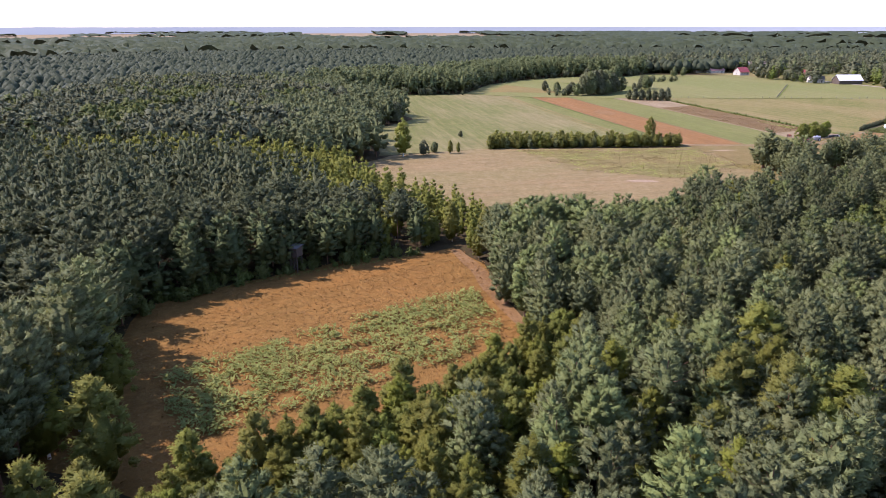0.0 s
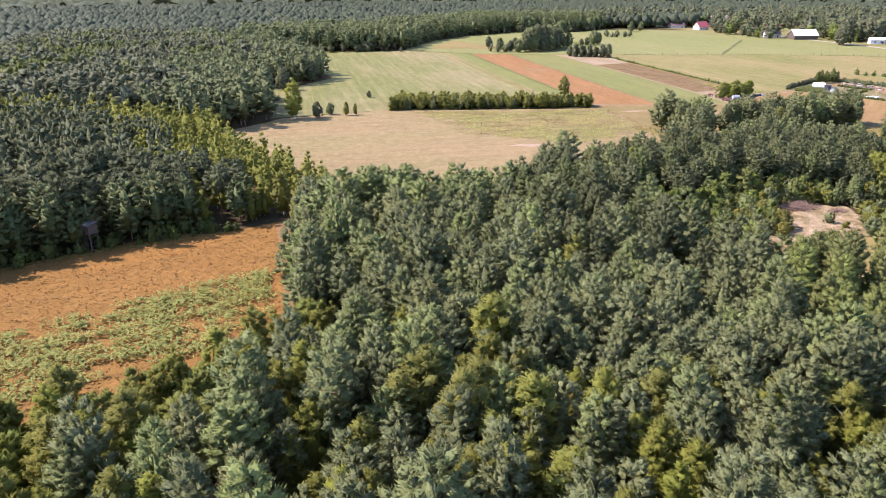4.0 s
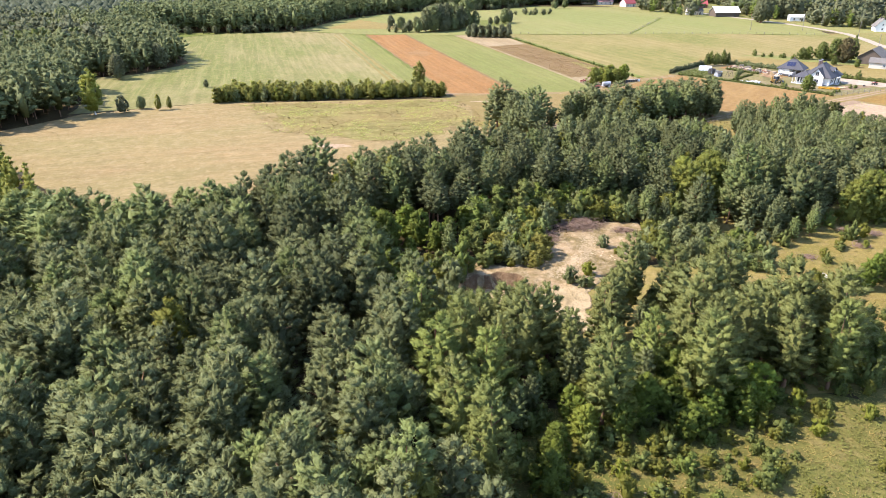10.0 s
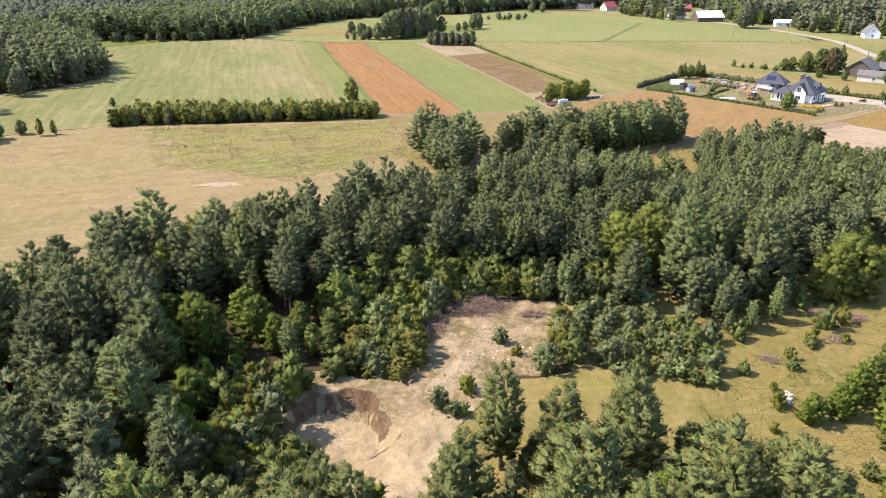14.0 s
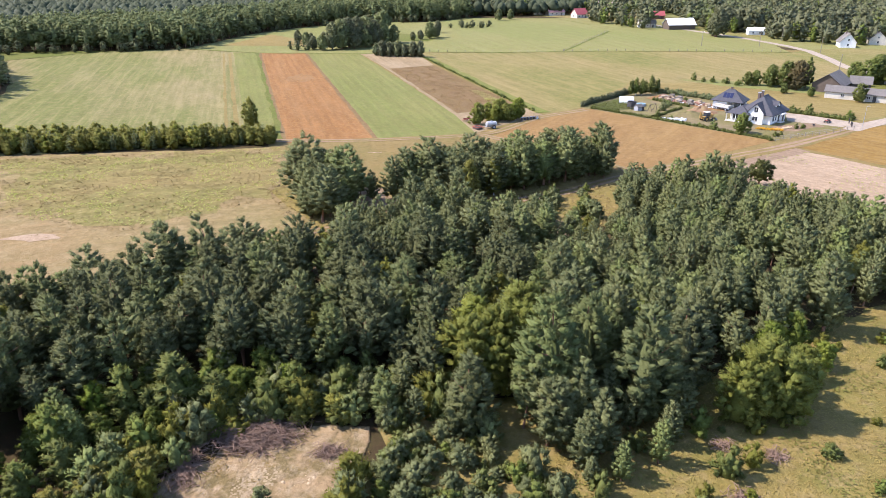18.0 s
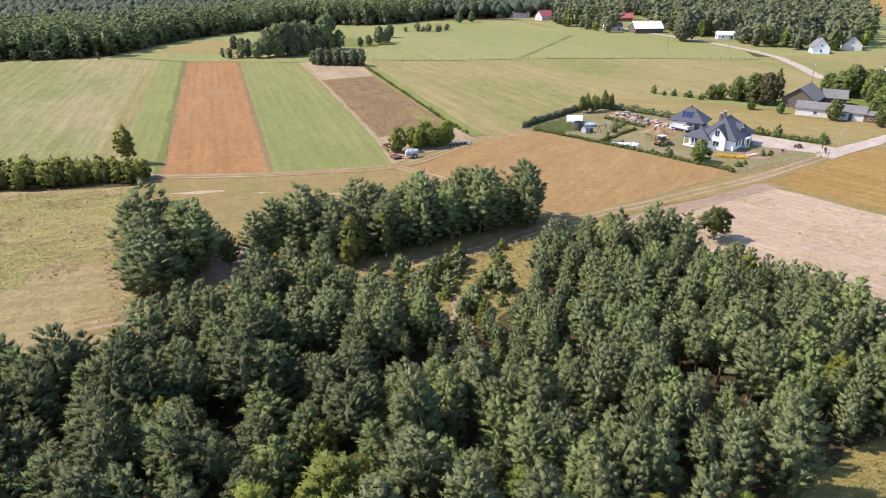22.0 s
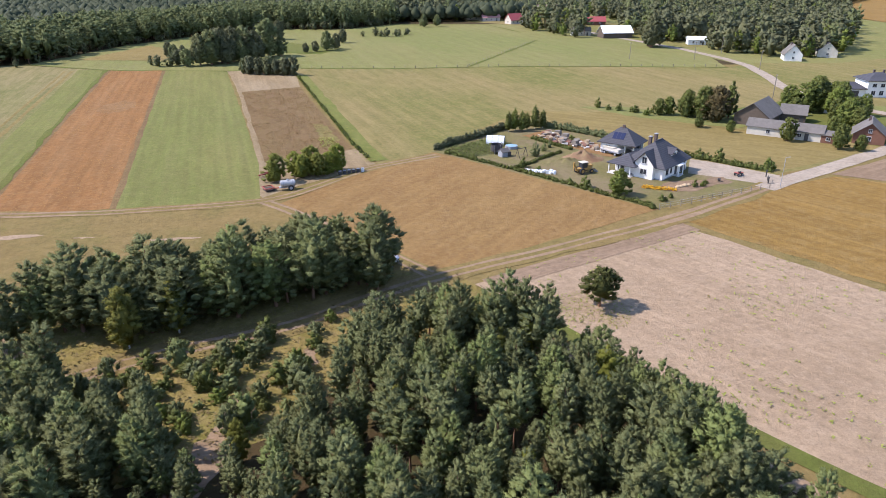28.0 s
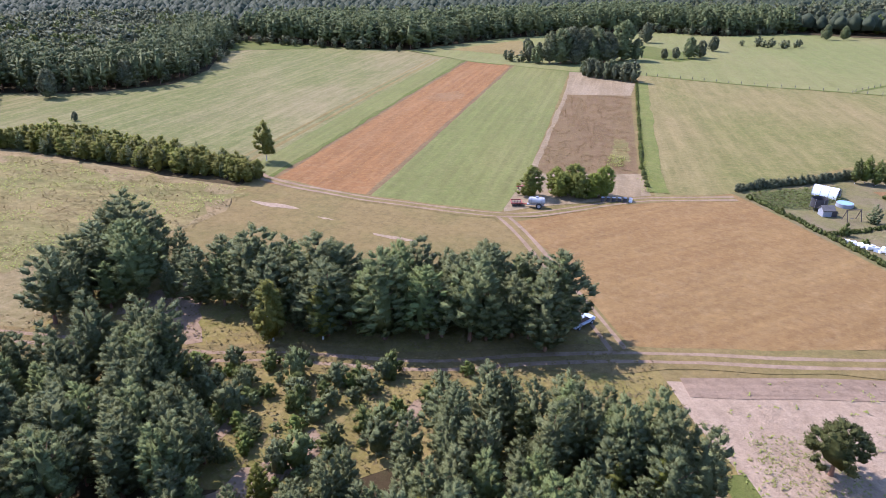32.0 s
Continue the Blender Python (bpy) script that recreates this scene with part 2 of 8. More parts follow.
M_SUNPINE = foliage("olive_pine_needles", (0.138, 0.155, 0.052), (0.208, 0.225, 0.076), (0.242, 0.236, 0.068), 0.6, 0.32)
# forest pines: the shade they stand in is put into a darker green
M_SHADEPINE = foliage("shaded_forest_needles", (0.082, 0.098, 0.046), (0.122, 0.138, 0.064), (0.15, 0.152, 0.06), 0.6, 0.22)
M_GOLDENROD = foliage("goldenrod_leaves", (0.225, 0.25, 0.068), (0.29, 0.31, 0.09), (0.34, 0.315, 0.09), 0.7, 0.35)
# far crowns: crown shadows and some blue haze are put into this colour
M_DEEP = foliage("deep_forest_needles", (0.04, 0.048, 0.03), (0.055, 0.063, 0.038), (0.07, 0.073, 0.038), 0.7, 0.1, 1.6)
M_GLADE = land("glade_ground", (0.135, 0.118, 0.034), (0.088, 0.1, 0.024), (0.19, 0.148, 0.055), 0.09, 1.5, spots=0.6)
M_BLADE = foliage("glade_blades", (0.14, 0.148, 0.036), (0.19, 0.19, 0.05), (0.23, 0.19, 0.055), 0.7, 0.3)
M_FRESH = foliage("fresh_leaves", (0.112, 0.148, 0.028), (0.16, 0.2, 0.038), (0.19, 0.2, 0.042), 0.5, 0.35)
M_HERB = foliage("tall_herbs", (0.22, 0.235, 0.065), (0.29, 0.29, 0.09), (0.34, 0.27, 0.10), 0.7, 0.3)
M_BARK = plain("pine_bark", (0.20, 0.105, 0.06), 0.9, scale=3, bump=0.4)
M_WHITEBARK = plain("birch_bark", (0.55, 0.52, 0.47), 0.8, vary=0.7, scale=4)


# ---- ground ----
def inside(px, py, poly):
    """Which of the points lie inside the polygon."""
    hit = np.zeros(len(px), bool)
    for (x0, y0), (x1, y1) in zip(poly, poly[1:] + poly[:1]):
        if y0 != y1:
            hit ^= ((y0 > py) != (y1 > py)) & (px < (x1 - x0) * (py - y0) / (y1 - y0) + x0)
    return hit


def rise(x, y):
    """Height of the ground: flat land with a dug sand pit and a bank above it."""
    x, y = np.asarray(x, float), np.asarray(y, float)
    u, v = (x - 97.5) / 8.5, (y - 116.5) / 9.5
    q = np.arctan2(v, u)
    r = np.hypot(u, v) * (1 + 0.12 * np.sin(3.0 * q + 0.6) + 0.05 * np.sin(8.0 * q + 2.0) + 0.03 * np.sin(17.0 * q))
    pit = -1.8 * np.clip((1 - r) * (1.2 + 4.8 * np.clip(0.1 + 1.2 * np.sin(q), 0, 1)), 0, 1)
    return np.where(pit < 0, pit, 0.0)


def mesh_of(name, verts, faces, mats, index=None, normals=None, smooth=False):
    """A mesh from arrays; faces all have the same number of corners."""
    verts, faces = np.asarray(verts, np.float32), np.asarray(faces, np.int32)
    me = bpy.data.meshes.new(name)
    me.vertices.add(len(verts))
    me.vertices.foreach_set("co", verts.ravel())
    k = faces.shape[1]
    me.loops.add(faces.size)
    me.loops.foreach_set("vertex_index", faces.ravel())
    me.polygons.add(len(faces))
    me.polygons.foreach_set("loop_start", np.arange(0, faces.size, k, dtype=np.int32))
    for m in mats:
        me.materials.append(m)
    if index is not None:
        me.polygons.foreach_set("material_index", np.asarray(index, np.int32))
    if smooth or normals is not None:
        me.polygons.foreach_set("use_smooth", np.ones(len(faces), bool))
    me.update(calc_edges=True)
    if normals is not None:
        at = me.attributes.new("custom_normal", "FLOAT_VECTOR", "POINT")
        at.data.foreach_set("vector", np.asarray(normals, np.float32).ravel())
    return me


def spaced(stops):
    out = []
    for a, b, step in stops:
        out += list(np.arange(a, b, step))
    return np.array(out + [stops[-1][1]])


gx = spaced([(-5000, -1000, 400), (-1000, -200, 80), (-200, 84, 8), (84, 110, 0.5), (110, 124, 1), (124, 420, 8), (420, 1000, 58), (1000, 5000, 400)])
gy = spaced([(-5000, -600, 400), (-600, 0, 60), (0, 100, 8), (100, 130, 0.5), (130, 150, 1), (150, 520, 8), (520, 1200, 68), (1200, 5000, 380)])
X, Y = np.meshgrid(gx, gy)
nx, ny = len(gx), len(gy)
i = (np.arange(ny - 1)[:, None] * nx + np.arange(nx - 1)).ravel()
ground = new("ground", mesh_of("ground", np.stack([X.ravel(), Y.ravel(), rise(X, Y).ravel()], 1), np.stack([i, i + 1, i + nx + 1, i + nx], 1), [M_FLOOR], smooth=True))
tagged(ground, "wide flat land with leaf litter and dry grass", "ground", kind="structure")


def wobbly(poly, step, amount, seed):
    """The outline with more corners, shifted a little."""
    rng, out = np.random.default_rng(seed), []
    for (x0, y0), (x1, y1) in zip(poly, poly[1:] + poly[:1]):
        n = max(1, int(math.hypot(x1 - x0, y1 - y0) / step))
        for k in range(n):
            j = rng.normal(0, amount, 2)
            out.append((x0 + (x1 - x0) * k / n + j[0], y0 + (y1 - y0) * k / n + j[1]))
    return out


def field(name, poly, mat, z, label, category="field", wob=0.35, step=5):
    pts = wobbly(poly, step, wob, len(name) * 7 + int(z * 1000))
    me = bpy.data.meshes.new(name)
    me.from_pydata([(x, y, z) for x, y in pts], [], [list(range(len(pts)))])
    if me.polygons[0].normal.z < 0:
        me.flip_normals()
    me.materials.append(mat)
    return tagged(new(name, me), label, category, kind="structure")


LAID = [0]   # strips laid so far; each lies a little above the one before


def strip(name, line, width, mat, z, label, category="track", seed=1, wob=0.25):
    """A road or track along a line."""
    rng = np.random.default_rng(seed)
    pts = []
    for (x0, y0), (x1, y1) in zip(line, line[1:]):
        n = max(1, int(math.hypot(x1 - x0, y1 - y0) / 2.2))
        pts += [(x0 + (x1 - x0) * k / n, y0 + (y1 - y0) * k / n) for k in range(n)]
    pts = np.array(pts + [line[-1]])
    for _ in range(2):
        pts[1:-1] = (pts[:-2] + 2 * pts[1:-1] + pts[2:]) / 4
    d = np.gradient(pts, axis=0)
    nrm = np.stack([-d[:, 1], d[:, 0]], 1) / np.linalg.norm(d, axis=1)[:, None]
    soft = np.array([0.2, 0.5, 0.6, 0.5, 0.2])
    l = pts + nrm * (width / 2 + np.convolve(rng.normal(0, wob, len(pts) + 4), soft, "valid"))[:, None]
    r = pts - nrm * (width / 2 + np.convolve(rng.normal(0, wob, len(pts) + 4), soft, "valid"))[:, None]
    LAID[0] += 1
    z = z + 0.0012 * LAID[0]
    v = [(x, y, z) for x, y in np.concatenate([r, l])]
    n = len(pts)
    f = [(k, k + 1, n + k + 1, n + k) for k in range(n - 1)]
    return tagged(new(name, mesh_of(name, v, f, [mat])), label, category, kind="structure")

MEADOW = [(-12, 244), (-25, 228), (-10, 200), (10, 178), (20, 165), (18, 150), (20, 143), (30, 146), (38, 141), (54, 145), (65, 160), (86, 172), (101, 178), (112, 186), (118, 195), (118, 206), (109, 226), (112, 250), (104, 263), (25, 263), (-9, 250)]
MOWN = [(-13, 250), (25, 263), (104, 268), (108, 270), (76, 463), (30, 485), (-7, 480), (-52, 441), (-14, 386), (-2, 352), (-15, 326), (-42, 312), (-18, 290)]
TOP = [(32, 487), (76, 463), (128, 452), (158, 455), (202, 448), (255, 447), (306, 439), (353, 429), (365, 470), (356, 545), (340, 575), (330, 610), (300, 665), (221, 680), (180, 640), (135, 650), (85, 606), (57, 565)]
PASTURE = [(160, 434), (182, 315), (186, 294), (200, 303), (228, 331), (262, 290), (275, 272), (290, 276), (318, 290), (340, 330), (345, 370), (366, 436), (353, 429), (306, 439), (255, 447), (202, 448), (158, 455)]
GARDEN = [(200, 304), (228, 331), (249, 313), (262, 290), (274, 272), (269, 264), (251, 259), (238, 254), (220, 278)]
GLADE = [(84, 56), (88, 72), (91, 85), (97, 93), (106, 94), (117, 95), (123, 94), (131, 92), (136, 114), (140, 127), (150, 145), (163, 148), (190, 160), (205, 166), (240, 150), (225, 100), (150, 60), (100, 55)]
SCRUB = [(113, 190), (116, 205), (106, 229), (128, 233), (160, 235), (187, 235), (194, 230), (205, 212), (200, 205), (180, 205), (172, 198), (166, 192), (140, 188)]
FRONT = [(9, 141), (15, 131), (15, 110), (19, 98), (19, 92), (5, 78), (-10, 70), (-28, 62), (-40, 66), (-43, 85), (-45, 110), (-35, 119), (-14, 133), (2, 137)]
PIT = [(92, 131.5), (94, 128.5), (92.5, 122), (95, 116), (102, 109), (110, 107.5), (111.5, 119.6), (118, 127.4), (123.8, 129.4), (128.5, 140.4), (127.6, 146), (117, 147), (108.9, 140), (107, 133.5), (102, 128.5), (96, 130.5)]
SANDY = [(238, 246), (256, 215), (300, 138), (262, 136), (226, 177), (218, 187), (210, 203), (204, 214), (196, 226)]

field("farmland", [(192, 212), (187, 236), (104, 262), (76, 463), (158, 456), (366, 437), (420, 330), (350, 250), (300, 130), (262, 130), (225, 172), (205, 203)], M_VERGE, 0.012, "dry grass between the fields", "grassland")
field("village_ground", [(366, 437), (352, 545), (300, 660), (270, 760), (420, 900), (800, 900), (700, 500), (420, 330), (345, 300)], M_UPPER, 0.014, "grassy ground of the village", "village ground", 2, 20)
field("field_meadow", MEADOW, M_MEADOW, 0.03, "dry tan meadow with sparse grass")
field("field_weeds", [(40, 259), (107, 261), (112, 240), (108, 222), (85, 208), (55, 222)], M_WEEDS, 0.045, "yellowish weedy part of the dry meadow", wob=2.2, step=4)
field("field_mown", MOWN, M_MOWN, 0.03, "mown green meadow with swath lines")
field("field_notch", [(-53, 443), (-78, 483), (-40, 484), (-7, 481)], M_LUSH, 0.05, "bright green field beside the wood")
field("field_orange", [(76, 462), (99, 460), (132, 268), (108, 268)], M_STUBBLE, 0.07, "orange stubble strip with harvest lines", wob=0.12)
field("field_baulk", [(97, 275), (107.5, 269), (75.6, 462), (61, 467)], M_GREEN, 0.05, "green grass band beside the orange stubble", wob=0.12)
field("field_green", [(99, 460), (128, 452), (157, 300), (160, 272), (132, 268)], M_GREEN, 0.06, "narrow green field strip", wob=0.12)
field("field_pale", [(128, 452), (136, 451), (159, 434), (162, 406), (140, 398)], M_PALE, 0.07, "pale mown stubble at the head of a field", wob=0.12)
field("field_brown", [(140, 398), (162, 406), (180, 309), (157, 299)], M_PLOUGH, 0.06, "brown crop field with ragged rows", wob=0.12)
field("field_yard", [(157, 299), (181, 309), (185, 294), (160, 273), (155, 288)], M_PALE, 0.05, "trampled pale ground round the birch clump")
field("field_top", TOP, M_UPPER, 0.04, "green grazing land below the village")
field("field_pasture", PASTURE, M_PASTURE, 0.03, "wide green and straw-coloured pasture")
field("field_straw", [(204, 309), (228, 333), (250, 317), (264, 292), (276, 273), (315, 290), (300, 303), (283, 326), (262, 343), (236, 350)], M_STRIP, 0.05, "straw-coloured strip behind the garden")
field("field_gold", [(164, 268), (182, 288), (200, 303), (221, 279), (239, 254), (204, 237), (191, 231), (185, 236), (175, 251)], M_GOLD, 0.06, "golden-brown stubble field beside the garden", wob=0.12)
field("field_margin", [(104, 263), (112, 250), (110, 228), (128, 231), (160, 234), (187, 233), (175, 251), (164, 268), (133, 268), (108, 268)], M_VERGE, 0.04, "dry grass margin behind the pine clump")
field("field_sand", SANDY, M_SAND, 0.05, "bare sandy field with sparse green weeds")
field("field_yellow", [(240, 248), (265, 261), (287, 269), (330, 235), (345, 180), (300, 140), (258, 217)], M_BARLEY, 0.05, "yellow-brown ripe crop field")
field("field_dark", [(288, 270), (312, 281), (345, 262), (332, 237)], M_TILLED, 0.06, "dark tilled field beside the road")
field("glade", GLADE, M_GLADE, 0.03, "grassy glade with dry and green grass", "clearing", 1.2, 4)
field("dry_glade", [(139, 96), (137, 114), (141, 127), (151, 145), (163, 147), (190, 159), (205, 165), (239, 149), (224, 101), (150, 72)], M_SCRUB, 0.04, "dry straw-coloured part of the glade", "clearing", 1.2, 5)
field("scrub_ground", SCRUB, M_SCRUB, 0.02, "dry grassy ground with bare sandy patches", "clearing", 0.8, 4)
field("field_front", FRONT, M_FRONT, 0.04, "rust-coloured grass field enclosed by forest", wob=0.6)
field("garden_lawn", GARDEN, M_LAWN, 0.062, "patchy garden lawn round the white house", "lawn", 0.15)
field("vegetable_garden", [(203, 304), (211, 311), (222, 318), (222, 306), (214, 298), (208, 296)], M_BED, 0.072, "green vegetable beds in the garden corner", "garden")
field("field_far", [(-4900, 2500), (4900, 2500), (4900, 4950), (-4900, 4950)], M_PALE, 0.5, "distant pale fields at the horizon", wob=0)
field("field_east", [(560, 420), (900, 500), (1500, 1100), (1300, 1500), (650, 900)], M_BARLEY, 0.3, "distant straw-coloured field behind the village", wob=3, step=30)
for k, (a, b, r, e) in enumerate([(118, 257, 5.5, 1.0), (147, 252, 4.5, 0.7), (131, 255, 2.0, 0.4), (106, 190, 6, 1.6), (70, 205, 5, 1.5)]):
    ring = [(a + r * math.cos(q) * (1 + 0.2 * math.sin(3 * q + k)), b + e * math.sin(q) * (1 + 0.25 * math.sin(2 * q + k))) for q in np.linspace(0, 6.0, 16)]
    field("bare_patch", ring, M_SAND, 0.075, "bare pale sandy patch in the grass", "ground", 0.15, 2)

level = 0.07
for name, poly, mat, lab in (
    ("pale_patch", [(97, 372), (101, 366), (106, 367), (109, 374), (107, 383), (102, 387), (98, 381)], M_WORN, "greyish worn patch in the orange stubble"),
    ("yellow_patch", [(169, 340), (172, 340), (176.5, 318), (174, 316), (171, 322)], M_WEEDS, "yellow-green weedy patch in the brown field"),
    ("lush_patch", [(150, 560), (180, 530), (168, 505), (150, 512), (128, 540), (120, 580)], M_LUSH, "bright green grass beside the old oaks"),
    ("straw_patch", [(50, 500), (100, 490), (96, 520), (70, 560)], M_STRIP, "straw-coloured grass below the forest"),
    ("bare_patch", [(171.3, 206), (173, 208), (173.6, 211.5), (172.3, 213), (171, 210)], M_TRACK, "bare reddish sandy patch between junipers"),
    ("bare_patch", [(124, 213), (133, 211), (139, 207), (141, 211), (134, 219), (132, 226), (128, 227)], M_TRACK, "bare reddish ground beneath sparse pines"),
    ("bare_yard", [(227, 317), (236, 322), (241, 312), (246, 303), (250, 299), (247, 291), (242, 293), (238, 300), (232, 308)], M_WORN, "trampled bare earth under building materials"),
    ("grass_band", [(256, 353), (266, 338), (284, 321), (294, 316), (300, 325), (286, 338), (270, 351)], M_UPPER, "green grass strip under the farm trees"),
    ("bare_yard", [(243, 266), (250, 263), (262, 268), (262, 272), (256, 271), (247, 270)], M_TILLED, "bare earth beside the house"),
    ("bare_patch", [(160, 188), (163, 187), (166, 194), (167, 201), (164, 202), (162, 196)], M_TRACK, "bare reddish sand between junipers"),
    ("bare_patch", [(148, 196), (155, 194), (157, 199), (150, 202)], M_TRACK, "bare sandy patch in dry grass"),
):
    level += 0.003
    field(name, poly, mat, level if poly[0][1] > 230 else level - 0.045, lab, "ground", 0.4, 1.6)
for line, w, mat, lab in (([(107.5, 268), (75.5, 462)], 1.5, M_PLOUGH, "dull weedy margin of the orange stubble"), ([(132, 269), (99.5, 460)], 1.4, M_PLOUGH, "dark weedy margin of the orange stubble"), ([(158, 298), (140.5, 397), (130, 452)], 1.5, M_PALE, "pale worn line between two fields"), ([(94, 275), (60, 462)], 1.4, M_STRIP, "faint wheel line along the mown meadow"), ([(91, 275), (57, 462)], 1.0, M_STRIP, "faint wheel line along the mown meadow")):
    strip("field_margin", line, w, mat, 0.075, lab, "field edge", wob=0.15)

# sand pit: a skin of loose sand over the dug ground
q = np.stack(np.meshgrid(np.arange(85, 130.5, 0.2), np.arange(106, 149.5, 0.2)), -1)
ok = inside(q[..., 0].ravel(), q[..., 1].ravel(), wobbly(PIT, 2, 0.5, 3)).reshape(q.shape[:2])
bare = rise(q[..., 0], q[..., 1])
hump = np.array([noise.noise(Vector((x / 3.2, y / 3.2, 7.0))) + 0.6 * noise.noise(Vector((x / 1.1, y / 1.1, 3.0))) for x, y in q.reshape(-1, 2)]).reshape(ok.shape)
zz = bare + np.where(ok, 0.16 + 0.12 * hump, -0.25) + np.random.default_rng(4).normal(0, 0.03, ok.shape)
keep = ok[:-1, :-1] | ok[1:, :-1] | ok[:-1, 1:] | ok[1:, 1:]
w = q.shape[1]
i = np.arange(q.shape[0] * w).reshape(q.shape[:2])[:-1, :-1][keep]
mid = q[:-1, :-1][keep] + np.random.default_rng(5).normal(0, 0.5, (len(i), 2))
upper = ~((mid[:, 1] < 121.5) | ((mid[:, 1] < 128 - (mid[:, 0] - 90) * 0.45) & (mid[:, 0] < 106)))
steep = ((np.hypot(*np.gradient(bare, 0.2)) > 0.6) & (hump > -0.25))[:-1, :-1][keep]
rut = np.full(len(i), 9.0)
for line in ([(108, 124), (110.5, 128), (113.1, 131.5), (115, 134.4), (116, 135.9), (116.7, 138.5), (118.1, 140.2)], [(109.8, 124), (112.4, 128), (114.7, 131.4), (116.4, 134.3), (117.4, 136.7), (118.5, 139)]):
    for (x0, y0), (x1, y1) in zip(line, line[1:]):
        dx, dy = x1 - x0, y1 - y0
        k = (((mid[:, 0] - x0) * dx + (mid[:, 1] - y0) * dy) / (dx * dx + dy * dy)).clip(0, 1)
        rut = np.minimum(rut, np.hypot(mid[:, 0] - x0 - k * dx, mid[:, 1] - y0 - k * dy))
worn = rut + np.random.default_rng(6).normal(0, 0.3, len(i)) - 0.5 * hump[:-1, :-1][keep] < 0.35
tagged(new("sand_pit", mesh_of("sand_pit", np.concatenate([q, zz[..., None]], -1).reshape(-1, 3), np.stack([i, i + 1, i + w + 1, i + w], 1), [M_PIT, M_PITUP, M_BANK, M_RUT], np.where(steep, 2, np.where(worn & upper, 3, upper.astype(int))), smooth=True)), "dug sand pit with pale loose sand and a trodden terrace", "sand pit", kind="structure")
field("glade_south", [(105, 104), (108, 109), (110, 114), (120, 115), (131, 112), (136, 112), (139, 97), (131, 92), (123, 94), (117, 95), (106, 94), (98, 94), (100, 99)], M_SCRUB, 0.045, "dry grassy ground between the pines of the pit", "clearing", 0.8, 3)
field("glade_north", [(129.5, 149), (137, 151), (150, 148.5), (163, 150), (158, 155), (150, 159), (140, 158), (134, 154)], M_SCRUB, 0.04, "dry grass beneath the willows", "clearing", 0.8, 3)
field("glade_west", [(118, 126.5), (124.5, 128.5), (130, 141), (129, 148), (137, 150), (150, 147.5), (163, 149), (150, 130), (140, 118), (136, 112), (131, 112), (120, 115), (109.5, 114), (110, 120)], M_SCRUB, 0.05, "dry grassy ground between the pit and the glade", "clearing", 0.8, 3)


def track(name, line, label, verge=6.0, z=0.065, mat=M_TRACK):
    """A field track: grassy verge and two worn ruts."""
    strip(name, line, verge, M_VERGE, z, label, seed=3, wob=0.35)
    p = np.array(line, float)
    d = np.gradient(p, axis=0)
    nrm = np.stack([-d[:, 1], d[:, 0]], 1) / np.linalg.norm(d, axis=1)[:, None]
    for s in (-0.95, 0.95):
        strip("wheel_rut", [tuple(v) for v in p + nrm * s], 0.85, mat, z + 0.006, "worn sandy wheel rut of a field track", seed=5, wob=0.14)


track("track_main", [(112, 200), (124, 203.5), (134, 205.5), (143, 208), (150, 211.3), (155, 213.2), (161, 215), (167, 216.7), (172, 218.8), (178, 223.2), (191, 230), (210, 237), (240, 249), (263, 261), (270, 265)], "dirt field track past the pine clump", 5.5)
track("track_fields", [(96, 276), (104, 271), (112, 269), (133, 268), (150, 269), (161, 270.5), (166, 273), (183, 291), (201, 300)], "dirt field track along the strips", 3.6, 0.075)
track("track_link", [(161, 270), (168, 262), (175, 252), (184, 240), (190, 231)], "faint track beside the golden stubble", 3.0, 0.075)
strip("road_gravel", [(267, 263), (275, 267.5), (291, 275), (315, 287), (345, 303), (380, 325)], 4.6, M_GRAVEL, 0.075, "pale gravel road past the gate", "road", wob=0.15)
strip("road_village", [(345, 600), (352, 560), (364, 500), (367, 460), (365, 432), (355, 400), (346, 376), (343, 350), (352, 318), (350, 306)], 5.0, M_GRAVEL, 0.1, "pale village road through the meadows", "road", wob=0.15)
field("driveway", [(256, 276), (262, 287), (266, 284), (276, 271), (270, 264.5)], M_GRAVEL, 0.068, "pale concrete driveway of the white house", "driveway", 0.1)
strip("field_edge", [(161, 436), (171.2, 377), (182.3, 313), (186.2, 297)], 4.6, M_BAULK, 0.09, "green grass baulk between two fields", "field edge")
strip("tilled_strip", [(198.5, 226), (212, 232), (227, 238), (240.5, 244)], 4.0, M_TILLED, 0.07, "freshly tilled headland of the sandy field", "field", wob=0.15)
strip("sand_margin", [(204, 213), (212, 199), (219, 186), (228, 174), (262, 134)], 2.6, M_LUSH, 0.07, "green grass margin of the sandy field", "field edge")
strip("forest_track", [(202, 209), (209, 196), (216, 183), (225, 171), (258, 131)], 2.6, M_TRACK, 0.06, "sandy track along the forest edge", "track")
strip("field_path", [(9, 140), (13.5, 127), (15.5, 112), (19.5, 98)], 2.6, M_WORN, 0.08, "trodden pale edge of the rust-coloured field", "track")
for line in ([(160, 455), (202, 448), (255, 447), (306, 439), (353, 429)], [(237, 450), (262, 492), (297, 551)], [(-52, 442), (-7, 481), (32, 486), (76, 462), (128, 452), (158, 455)], [(106, 272), (74, 462)], [(221, 676), (290, 660), (300, 600)]):
    strip("ditch_grass", line, 1.6, M_LUSH, 0.1, "darker grass line along a ditch", "field edge", wob=0.4)
